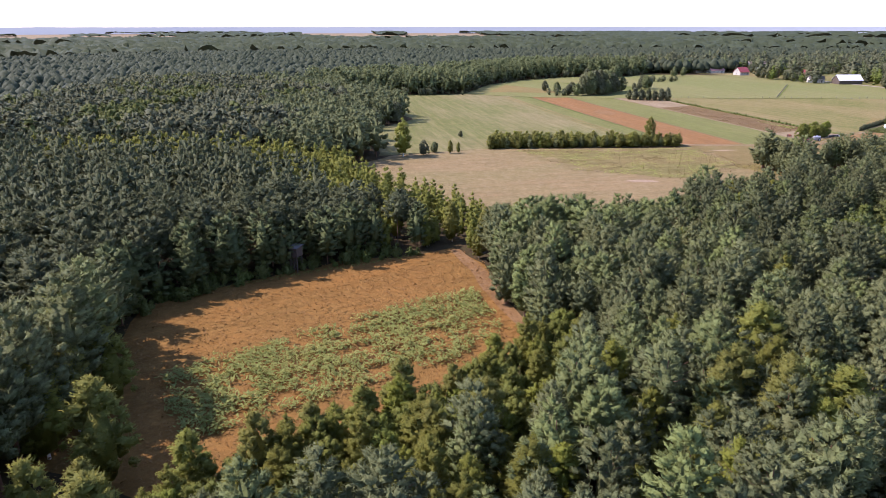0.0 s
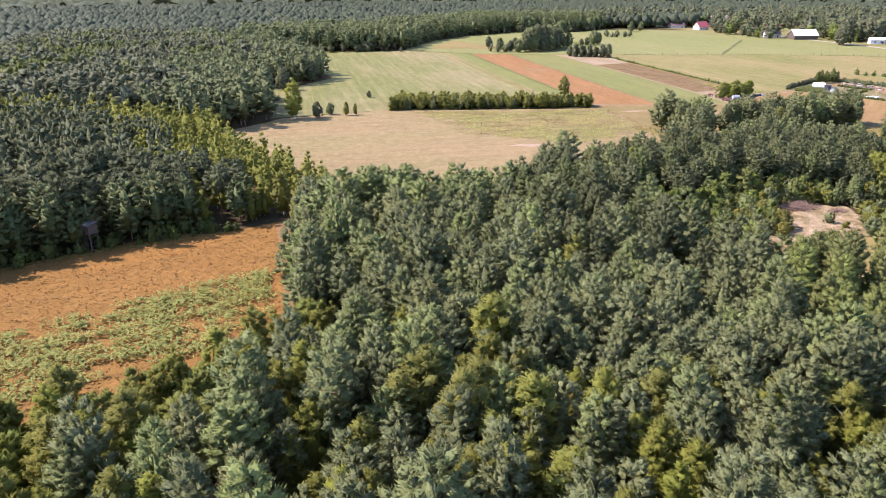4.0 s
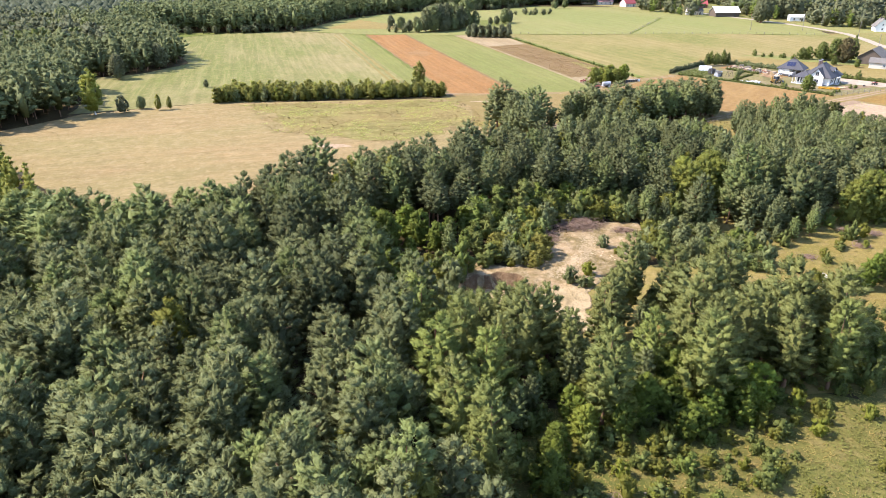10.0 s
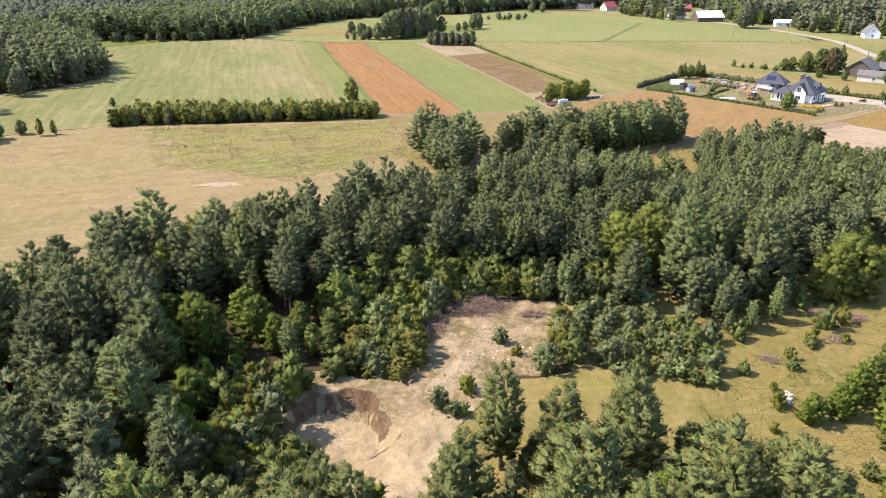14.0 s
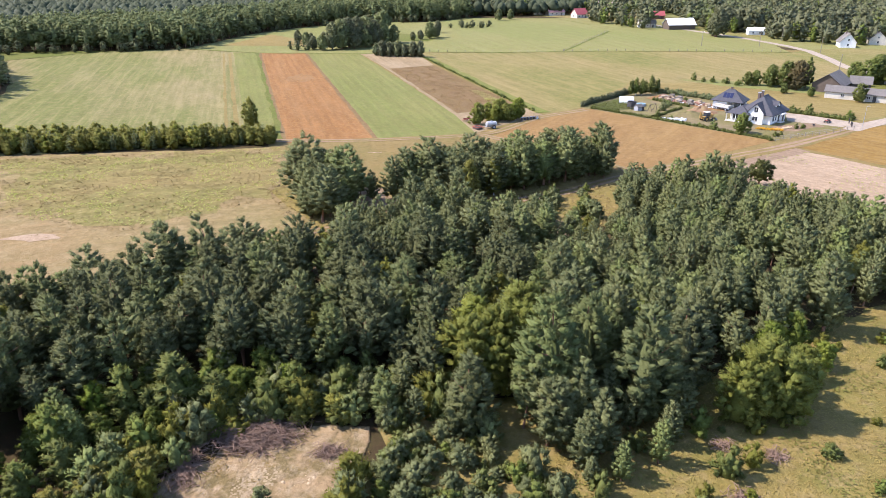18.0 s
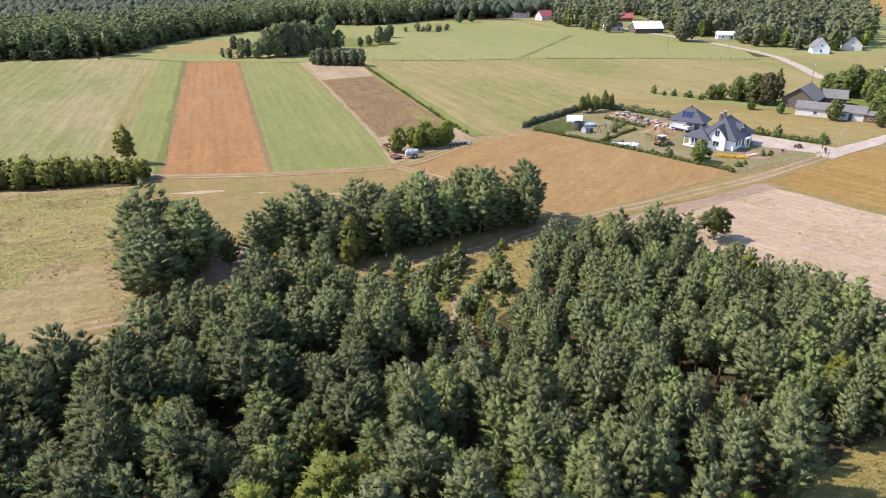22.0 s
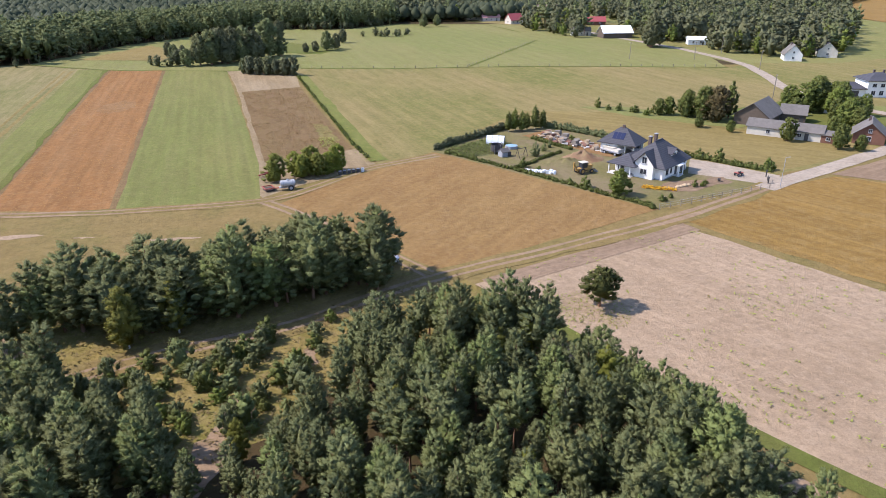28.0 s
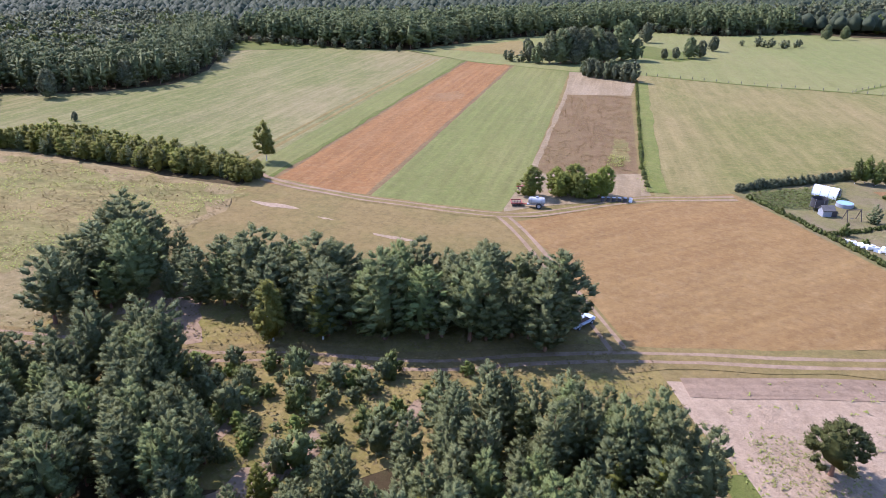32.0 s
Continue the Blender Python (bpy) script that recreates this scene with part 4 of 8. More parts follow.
birchy &= ~clump
low = clump | (rng.random(len(trees)) < 0.1) | (rim_d < 3.2) | (trees[:, 0] > 168) & (trees[:, 1] > 160) & (rng.random(len(trees)) < 0.15)
pines = [k for k in order if not birchy[k] and not low[k]]
lows = [k for k in order if low[k] and clump[k]] + [k for k in order if low[k] and not birchy[k] and not clump[k]]
birches = [k for k in order if birchy[k]]

# pines of this area take the darker needle colour
old = (trees[:, 0] > 56) & (trees[:, 0] < 152) & (trees[:, 1] > 97) & (trees[:, 1] < 200) & ~clump
for name, label, group, mat, own in (("pine_tree", "blue-green Scots pine with a bare reddish trunk", "pines of the wood", M_PINE, [k for k in pines if not old[k] and trees[k, 0] < 110]), ("young_pine_tree", "grey-green younger pine of a dense stand beside fields", "younger pines of the wood", M_PINE, [k for k in pines if not old[k] and trees[k, 0] >= 110]), ("old_pine_tree", "dark green Scots pine near the sand pit", "dark pines near the pit", M_DARKPINE, [k for k in pines if old[k]])):
    protos = [tree_thing(name, tree_meshes("pine", k, PINE_HI[k], 11, 0.15, mat, M_BARK, 0.85, 6), label, "pine tree", group) for k in range(6)]
    for j, k in enumerate(own[:300]):
        x, y = trees[k]
        s = size[k]
        m = pose(x, y, float(rise(x, y)), rng.normal(0, 2), rng.normal(0, 2), rng.uniform(0, 360)) @ Matrix.Diagonal((s * broad[k] * rng.uniform(0.85, 1.15), s * broad[k] * rng.uniform(0.85, 1.15), s, 1))
        if j < 6:
            protos[j].matrix_basis = m
        else:
            copy_thing(protos[j % 6], m).matrix_basis = m
    if len(own) > 300:
        stand_of("pine_wood", np.column_stack([trees[own[300:]], size[own[300:]]]), PINE_MID, [mat, M_BARK], "dense wood of Scots pines", "pine wood", seed=5, size=(0.88, 1.1), slim=(1.05, 1.35))
if len(lows) > 300:
    stand_of("edge_pines", np.column_stack([trees[lows[300:]], size[lows[300:]]]), PINE_LOW, [M_PINE, M_BARK], "bushy pines along the edge of the wood", "pine wood", seed=9, size=(0.85, 1.1), slim=(1.0, 1.3))
lprotos = [tree_thing("open_pine", tree_meshes("open_pine", k + 60, PINE_LOW[k], 11, 0.2, M_PINE, M_BARK, 0.85, 6), "broad bushy pine with boughs near the ground", "pine tree", "broad pines") for k in range(4)]
for j, k in enumerate(lows[:300]):
    s = size[k]
    m = pose(*trees[k], 0, rng.normal(0, 2), rng.normal(0, 2), rng.uniform(0, 360)) @ Matrix.Diagonal((s * min(1.25, broad[k]) * rng.uniform(0.85, 1.15), s * min(1.25, broad[k]) * rng.uniform(0.85, 1.15), s, 1))
    if j < 4:
        lprotos[j].matrix_basis = m
    else:
        copy_thing(lprotos[j % 4], m).matrix_basis = m
bprotos = [tree_thing("birch_tree", tree_meshes("birch", k, BIRCH_HI[k], 10, 0.12, M_BIRCH, M_WHITEBARK, 0.8, 4), "yellow-green birch with a white trunk among pines", "birch tree", "birches of the wood") for k in range(3)]
for j, k in enumerate(birches[:160]):
    x, y = trees[k]
    s = size[k] * rng.uniform(0.75, 1.05)
    m = pose(x, y, float(rise(x, y)), 0, 0, rng.uniform(0, 360)) @ Matrix.Diagonal((s, s, s, 1))
    if j < 3:
        bprotos[j].matrix_basis = m
    else:
        copy_thing(bprotos[j % 3], m).matrix_basis = m

# forest left of and behind the rust-coloured field, and on to the north
F0 = [(-45, 108), (-35, 119), (-14, 133), (2, 138), (8, 143), (17, 150), (18, 164), (8, 177), (-12, 199), (-26, 222), (-60, 236), (-125, 236), (-125, 60), (-70, 30), (-45, 30), (-43, 62), (-44, 85)]
F1 = [(-26, 226), (-13, 246), (-20, 290), (-44, 312), (-17, 326), (-4, 352), (-15, 386), (-54, 443), (-80, 485), (-190, 485), (-190, 236), (-60, 236)]
F2 = [(-80, 486), (-7, 482), (31, 488), (56, 566), (84, 607), (134, 652), (180, 645), (221, 682), (221, 720), (100, 720), (0, 580), (-80, 540)]
a = scatter(F0, 4.1, 21, [FRONT_GAP])
far_edge = [(-95, 222), (-60, 226), (-26, 212), (-12, 190), (8, 170), (16, 158)]
edge = np.full(len(a), 999.0)
for (x0, y0), (x1, y1) in zip(far_edge, far_edge[1:]):
    dx, dy = x1 - x0, y1 - y0
    q = (((a[:, 0] - x0) * dx + (a[:, 1] - y0) * dy) / (dx * dx + dy * dy)).clip(0, 1)
    edge = np.minimum(edge, np.hypot(a[:, 0] - x0 - q * dx, a[:, 1] - y0 - q * dy))
a = np.column_stack([a, np.interp(a[:, 0], [-70, -25, 16], [1.05, 0.9, 0.6])])
close = np.array([min(math.hypot(x - u, y - v) for u, v in FRONT) for x, y, _ in a]) < 24
band = (edge <= 13) | ((edge < 30) & (np.random.default_rng(18).random(len(a)) < 0.55))
brink = np.full(len(a), 999.0)
for (x0, y0), (x1, y1) in zip(F0, F0[1:] + F0[:1]):
    dx, dy = x1 - x0, y1 - y0
    q = (((a[:, 0] - x0) * dx + (a[:, 1] - y0) * dy) / (dx * dx + dy * dy)).clip(0, 1)
    brink = np.minimum(brink, np.hypot(a[:, 0] - x0 - q * dx, a[:, 1] - y0 - q * dy))
stand_of("forest_pines", a[~band & close & (brink > 5)], PINE_MID, [M_SHADEPINE, M_BARK], "dark pine forest round the rust-coloured field", "forest", seed=22, size=(1.05, 1.4), slim=(1.1, 1.45))
stand_of("forest_edge_pines", a[~band & close & (brink <= 5)], PINE_EDGE, [M_SHADEPINE, M_BARK], "bushy pines along the edge of the rust-coloured field", "forest", seed=19, size=(0.9, 1.35), slim=(1.05, 1.35))
stand_of("inner_forest_pines", a[~band & ~close], PINE_LO, [M_SHADEPINE, M_BARK], "crowns of the pine forest behind its edge", "forest", seed=20, size=(0.8, 1.15))
stand_of("forest_birches", a[band], BIRCH_LO, [M_BROOM, M_WHITEBARK], "yellow-green young birches on the forest edge", "forest", seed=23, size=(0.75, 1.05))
south = scatter([(-125, 60), (-70, 30), (-30, 44), (88, 44), (70, 20), (30, 0), (-30, -12), (-125, -12)], 5.4, 230)
stand_of("south_forest_pines", south, PINE_LO, [M_DEEP, M_BARK], "pine forest behind the start of the flight", "forest", seed=231, size=(0.75, 1.0))
b = scatter(F1, 5.2, 24)
rim_b = np.full(len(b), 999.0)
for (x0, y0), (x1, y1) in zip(F1[:9], F1[1:9]):
    dx, dy = x1 - x0, y1 - y0
    q = (((b[:, 0] - x0) * dx + (b[:, 1] - y0) * dy) / (dx * dx + dy * dy)).clip(0, 1)
    rim_b = np.minimum(rim_b, np.hypot(b[:, 0] - x0 - q * dx, b[:, 1] - y0 - q * dy))
stand_of("far_forest_edge", b[rim_b < 28], TALL_LO, [M_WOOD, M_BARK], "tall birches, aspens and pines beyond the meadow", "forest", seed=25, size=(0.85, 1.3), slim=(0.95, 1.4))
pale = np.array([noise.noise(Vector((x / 34.0, y / 34.0, 6.0))) for x, y in b]) + np.random.default_rng(17).normal(0, 0.15, len(b)) > 0.2
stand_of("far_forest_birches", b[(rim_b >= 28) & pale], TALL_IN, [M_LEAF, M_BARK], "yellow-green birches among the mixed forest", "forest", seed=24, size=(0.9, 1.25), slim=(1.0, 1.4))
stand_of("far_forest_trees", b[(rim_b >= 28) & ~pale], TALL_IN, [M_WOOD, M_BARK], "crowns of the mixed forest behind its edge", "forest", seed=26, size=(0.9, 1.3), slim=(1.0, 1.4))
c = scatter(F2, 6.1, 27)
stand_of("north_forest_trees", c, TALL_LO, [M_WOOD, M_BARK], "tall mixed trees of the forest edge behind the fields", "forest", seed=29, size=(0.95, 1.35), slim=(1.3, 1.8))

# forest out to a kilometre and more: small plain crowns
def far_crown(seed):
    rng = np.random.default_rng(seed)
    return crown_core(rng, 3.0, 14.0, lambda h: 3.9 * max(0.0, 1 - h ** 3) ** 0.55 * (0.75 + 0.25 * min(1, h / 0.3)) + 0.1, 6, 4, 1.0, 0.3)


FAR = [far_crown(300 + k) for k in range(5)]
DEEP = [[(-80, 486), (-190, 486), (-190, 240), (-420, 300), (-560, 640), (-420, 1000), (-100, 1150), (200, 1150), (330, 900), (260, 790), (150, 765), (90, 720), (-10, 580), (-80, 540)], [(330, 900), (200, 1150), (560, 1150), (900, 1000), (700, 820), (560, 852), (420, 830)]]
BETWEEN = [[(-20, 250), (-60, 490), (400, 480), (400, 250)], MOWN, TOP, PASTURE, MEADOW, F0, F1, F2, [(300, 250), (330, 600), (300, 690), (380, 760), (560, 760), (560, 420), (420, 250)], [(560, 420), (900, 500), (1500, 1100), (1300, 1500), (650, 900)]]
d = np.concatenate([scatter(p, 8.6, 33 + k) for k, p in enumerate(DEEP)] + [scatter([(-10, 560), (100, 690), (240, 690), (300, 690), (380, 760), (560, 760), (560, 860), (330, 905), (260, 790), (90, 725)], 7.4, 36, BETWEEN + DEEP)])
stand_of("deep_forest", d, FAR, [M_DEEP, M_BARK], "endless dark forest of pines and birches", "forest", False, 34, (0.85, 1.2), (0.95, 1.4))

# distant forest: a rough canopy that runs on to the horizon
OPEN = DEEP + [[(-20, 250), (-60, 490), (400, 480), (400, 250)], MOWN, TOP, PASTURE, MEADOW, F1, F2, F0, [(-80, 443), (-80, 484), (0, 483), (0, 443)], [(300, 250), (330, 600), (300, 690), (380, 760), (560, 760), (560, 420), (420, 250)], [(560, 420), (900, 500), (1500, 1100), (1300, 1500), (650, 900)], [(150, 0), (150, 300), (330, 400), (700, 300), (700, 0)]]
rr, ring = [1000.0], 1000.0
while ring < 4700:
    ring *= 1.0085
    rr.append(ring)
th = np.radians(np.arange(-62, 72, 0.36))
R, TH = np.meshgrid(rr, th, indexing="ij")
rng = np.random.default_rng(31)
cx, cy = 100 - np.sin(TH) * R, 110 + np.cos(TH) * R
cx += rng.uniform(-0.35, 0.35, R.shape) * R * 0.0065
cy += rng.uniform(-0.35, 0.35, R.shape) * R * 0.0065
ok = np.ones(R.shape, bool)
for poly in OPEN:
    ok &= ~inside(cx.ravel(), cy.ravel(), list(poly)).reshape(R.shape)
far_clear = np.array([noise.noise(Vector((x / 420.0, y / 900.0, 3.7))) for x, y in zip(cx[::4, ::4].ravel(), cy[::4, ::4].ravel())]).reshape(cx[::4, ::4].shape)
far_clear = np.repeat(np.repeat(far_clear, 4, 0), 4, 1)[:R.shape[0], :R.shape[1]]
ok &= ~((R > 2300) & (far_clear > -0.02)) & ~((R > 1300) & (far_clear > 0.22))
cz = np.where(ok, 3 + 15 * rng.random(R.shape) + 2.5 * np.sin(cx / 60) * np.sin(cy / 75), 0.0)
w = R.shape[1]
full = ok[:-1, :-1] & ok[1:, :-1] & ok[:-1, 1:] & ok[1:, 1:]
i = np.arange(R.size).reshape(R.shape)[:-1, :-1][full]
tagged(new("distant_forest", mesh_of("distant_forest", np.stack([cx, cy, cz], -1).reshape(-1, 3), np.stack([i, i + 1, i + w + 1, i + w], 1), [M_DEEP])), "dark forest canopy stretching to the horizon", "forest", kind="stuff")

far_hills = [(100 - math.sin(q) * 4750, 110 + math.cos(q) * 4750) for q in np.radians(np.arange(-100, 101, 0.25))]
rng = np.random.default_rng(77)
tops = 40 + 3.5 * np.convolve(rng.random(len(far_hills)), np.ones(5) / 5, "same")
v = np.array([(x, y, -5) for x, y in far_hills] + [(x, y, h) for (x, y), h in zip(far_hills, tops)])
n = len(far_hills)
# backdrop: distance haze is put in as bluish colour and a faint emission
M_HAZE = plain("glowing_far_haze", (0.2, 0.22, 0.25), 1.0, vary=0.2, scale=0.01)
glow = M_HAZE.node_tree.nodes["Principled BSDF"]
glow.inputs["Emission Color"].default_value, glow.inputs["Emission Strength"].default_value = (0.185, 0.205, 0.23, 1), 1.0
tagged(new("backdrop", mesh_of("backdrop", v, [(k, k + 1, n + k + 1, n + k) for k in range(n - 1)], [M_HAZE])), "line of far woods with painted bluish haze and a faint glow", "backdrop", kind="structure")


# ---- single trees, rows and shrubs ----
def plant(proto, places, seed, size=(0.85, 1.15), wide=(0.9, 1.1)):
    """Set copies of a tree or shrub; places are x, y and, if given, a size of its own."""
    rng = np.random.default_rng(seed)
    for j, p in enumerate(places):
        s = (p[2] if len(p) > 2 else 1.0) * rng.uniform(*size)
        w = s * rng.uniform(*wide)
        m = pose(p[0], p[1], float(rise(p[0], p[1])), 0, 0, rng.uniform(0, 360)) @ Matrix.Diagonal((w, w, s, 1))
        if j == 0:
            proto.matrix_basis = m
        else:
            copy_thing(proto, m).matrix_basis = m


def tree_kind(name, crown, height, r0, leaf, bark, label, category, group="", top=0.7, limbs=4, seed=1):
    return tree_thing(name, tree_meshes(name, seed, crown, height, r0, leaf, bark, top, limbs), label, category, group)


# the row of young trees between meadow and fields
row = scatter([(28, 263), (104, 266), (105, 271), (90, 274), (30, 276)], 2.3, 41)
for k in range(3):
    plant(tree_kind("young_birch", BIRCH_YOUNG[k], 5, 0.06, M_ROW, M_WHITEBARK, "young green birch in a dense planted row", "birch tree", "young birch row", seed=k), row[k::4], 42 + k, (0.7, 1.15), (1.1, 1.4))
plant(tree_kind("young_pine", pine_crown(44, 5, 0.05, 1.25, 0.5, 0.42, 20, 0.3, 0.08), 5, 0.07, M_PINE, M_BARK, "young pine in the planted row", "pine tree", "young birch row"), row[3::4], 45, (0.6, 0.95))
plant(tree_kind("lone_birch", leafy_crown(191, 10.0, 0.16, 2.4, 64, 0.72, 34, 0.34, 0.13, 0.3, (4, 3), 0.45), 10, 0.13, M_ROW, M_WHITEBARK, "lone slender birch beside the field strips", "birch tree"), [(97, 282, 0.88)], 46)
plant(tree_kind("edge_birch", BIRCH_HI[1], 10, 0.16, M_ROW, M_WHITEBARK, "large old birch standing alone in the meadow", "birch tree"), [(-4.5, 249, 1.3)], 47, wide=(1.1, 1.15))
plant(tree_kind("meadow_tree", LEAF_HI[0], 8, 0.14, M_WOOD, M_BARK, "small rounded tree at the meadow's edge", "tree"), [(3, 251, 0.72), (7, 256, 0.5), (-11, 340, 1.3), (-19, 314, 1.35), (19, 293, 0.36)], 48)
plant(tree_kind("meadow_birch", BIRCH_HI[2], 10, 0.1, M_ROW, M_WHITEBARK, "thin young birch at the meadow's edge", "birch tree"), [(13, 254, 0.52), (16, 255, 0.4)], 49)
lone = tree_kind("field_tree", leafy_crown(190, 5.8, 0.3, 2.9, 84, 0.48, 38, 0.25, 0.11, 0.0, (4, 3), 0.5), 5.8, 0.26, foliage("pear_leaves", (0.07, 0.078, 0.026), (0.10, 0.108, 0.036), (0.12, 0.11, 0.04), 0.5, 0.25), M_BARK, "lone pear tree with a short trunk in the sandy field", "tree", top=0.6, limbs=7)
plant(lone, [(212.6, 217, 1.0)], 50, (1, 1.01), (1.0, 1.05))

# clump of birches beside the slurry tanker
plant(tree_kind("clump_birch", LEAF_HI[2], 8, 0.1, M_WILLOW, M_WHITEBARK, "leafy birch in the clump beside the fields", "birch tree", "birch clump"), [(162.3, 283.5, 0.72), (168, 286, 0.72), (170, 288.5, 0.75), (171.8, 286.8, 0.68), (174, 288.2, 0.72), (176, 289.8, 0.7), (166.5, 288.5, 0.6)], 51, wide=(1.0, 1.2))

# bushes and oaks at the head of the strips
plant(tree_kind("old_oak", LEAF_HI[2], 8, 0.35, M_WOOD, M_BARK, "broad old oak above the field strips", "oak tree", top=0.6, limbs=7), [(142, 500, 2.2), (136, 494, 1.9), (148, 502, 1.3)], 52, wide=(0.95, 1.05))
plant(tree_kind("grey_willow", LEAF_HI[0], 8, 0.2, M_WOOD, M_BARK, "rounded grey-green willow in a thicket", "willow", "thicket"), [(108, 470, 1.2), (113, 473, 1.6), (118, 474, 1.8), (122, 479, 1.9), (127, 483, 2.0), (131, 487, 1.9), (125, 476, 1.5), (131, 480, 1.5), (136, 486, 1.6), (118, 482, 1.7), (126, 491, 1.8), (103, 474, 0.8), (98, 490, 0.9), (92, 505, 0.9), (100, 500, 0.8), (108, 488, 0.9), (171, 520, 1.2), (176, 526, 1.0), (180, 556, 1.0), (160, 512, 0.7), (165, 516, 0.8), (141, 582, 1.3), (240, 650, 1.2), (250, 655, 1.0)], 53)
plant(tree_kind("hedge_birch", BIRCH_YOUNG[0], 5, 0.08, M_WOOD, M_BARK, "young tree in the short planted belt", "tree", "planted belt"), [(x, y, s) for x, y, s in zip(np.linspace(136, 158, 18), np.linspace(444, 437, 18) + np.tile([0, 3, -2], 6), np.tile([1.4, 1.2, 1.5], 6))], 54)

# wood edge, sand pit and glade
big_willow = tree_kind("goat_willow", LEAF_HI[1], 8, 0.16, M_WILLOW, M_BARK, "broad yellow-green willow at the glade's edge", "willow", "willows of the glade")
plant(big_willow, [(147, 158, 1.1), (143, 153, 1.3), (139.5, 151, 1.1), (146.5, 154, 1.15), (142.5, 149.5, 1.1), (141, 156, 1.0), (170, 142.5, 1.05), (167, 141.5, 0.95), (172.5, 142, 1.05), (170, 146, 0.95), (174.5, 145.5, 0.8), (178, 148, 0.55), (182, 150, 0.5), (164, 121, 0.5), (160, 117, 0.55), (155, 113, 0.5)], 55)
glade_pine = tree_kind("glade_pine", PINE_LOW[1], 11, 0.2, M_PINE, M_BARK, "broad pine with boughs down to the grass", "pine tree", "pines of the glade", seed=9)
plant(glade_pine, [(*p, 0.74) for p in scatter([(124, 189), (146, 188), (152, 192), (147, 200), (138, 198), (126, 194)], 3.5, 562)] + [(*p, 0.72) for p in scatter([(139.1, 203.2), (149.8, 202.6), (156.4, 195.0), (162.1, 188.5), (155.2, 187.9), (144.9, 189.5)], 3.6, 563)] + [(92.5, 134, 0.55), (100, 143.5, 0.5), (98, 146, 0.6), (126, 216, 0.5), (127.5, 222, 0.55), (130, 218, 0.5), (124.5, 226, 0.6), (150, 153, 1.05), (157, 154, 1.05), (163, 154, 1.0), (168, 158, 0.95), (132, 149, 0.55), (128, 148, 0.45), (130, 146, 0.6), (133, 145, 0.5), (152, 136, 0.35), (148.5, 134.5, 0.3), (151.5, 134.5, 0.36), (137, 200, 0.9), (141, 203, 0.85), (145, 202, 0.8), (197, 208, 1.12), (194.5, 206, 0.95), (199, 206.5, 0.8), (206, 204.5, 0.42), (220, 163, 0.8)], 56, wide=(0.9, 1.12))
great_pine = tree_kind("great_pine", pine_crown(46, 13.0, 0.06, 3.5, 0.62, 0.84, 26, 0.34, 0.115, 0.72), 13, 0.24, M_DARKPINE, M_BARK, "large round-crowned pine at the glade's edge", "pine tree", "pines of the glade", 0.9, 7, 19)
plant(great_pine, [(147.2, 145, 1.08), (157, 143.5, 1.06), (152, 149, 0.95), (138.2, 143, 0.72), (162.5, 147.5, 0.92)], 256, (0.98, 1.03), (1.0, 1.12))
young_aspen = tree_kind("young_aspen", leafy_crown(197, 5.0, 0.02, 1.25, 34, 0.42, 22, 0.27, 0.105, 0.6, (4, 3)), 5, 0.06, M_LEAF, M_BARK, "slim young aspen beside the sand pit", "aspen tree", "young trees of the pit")
belt = scatter([(90, 137), (94, 143.5), (98.4, 149), (104.3, 152), (111, 154), (124, 155.5), (134, 151), (127, 148.5), (118, 150), (107, 147), (101, 139), (96, 134)], 2.5, 258, jitter=0.5)
plant(young_aspen, [(112.7, 148.1, 1.2), (108, 149.8, 1.35), (103, 149.2, 1.2), (116.5, 149.9, 1.1), (120.5, 149.5, 1.05), (98.2, 143.5, 1.2), (97.2, 138.2, 1.3), (101.4, 145.1, 0.95), (97.1, 134.2, 1.0)] + [(*p, 0.9) for p in belt[::2]], 257, (0.7, 1.15), (0.95, 1.3))
bush_willow = tree_kind("bush_willow", leafy_crown(198, 4.0, -0.02, 2.5, 96, 0.42, 24, 0.27, 0.1, 0.05, (4, 3)), 4, 0.08, foliage("olive_willow_leaves", (0.225, 0.215, 0.055), (0.29, 0.275, 0.07), (0.32, 0.28, 0.07), 0.5, 0.42), M_BARK, "broad yellow-green willow bush beside the sand pit", "willow", "willow bushes of the pit")
plant(bush_willow, [(107.1, 139.8, 0.85), (107.2, 132.5, 0.95), (104.5, 134, 0.7), (103.6, 138.5, 0.85), (104.6, 142, 0.75), (110.3, 146, 0.75), (125.3, 147.3, 0.8), (120.8, 147.2, 0.7), (100.5, 136, 0.8), (105.5, 129, 0.6)], 259, (0.92, 1.08), (0.95, 1.15))
leafy = tree_kind("alder_bush", LEAF_HI[2], 8, 0.1, M_FRESH, M_BARK, "bright green leafy shrub at the wood's edge", "shrub", "leafy edge shrubs")
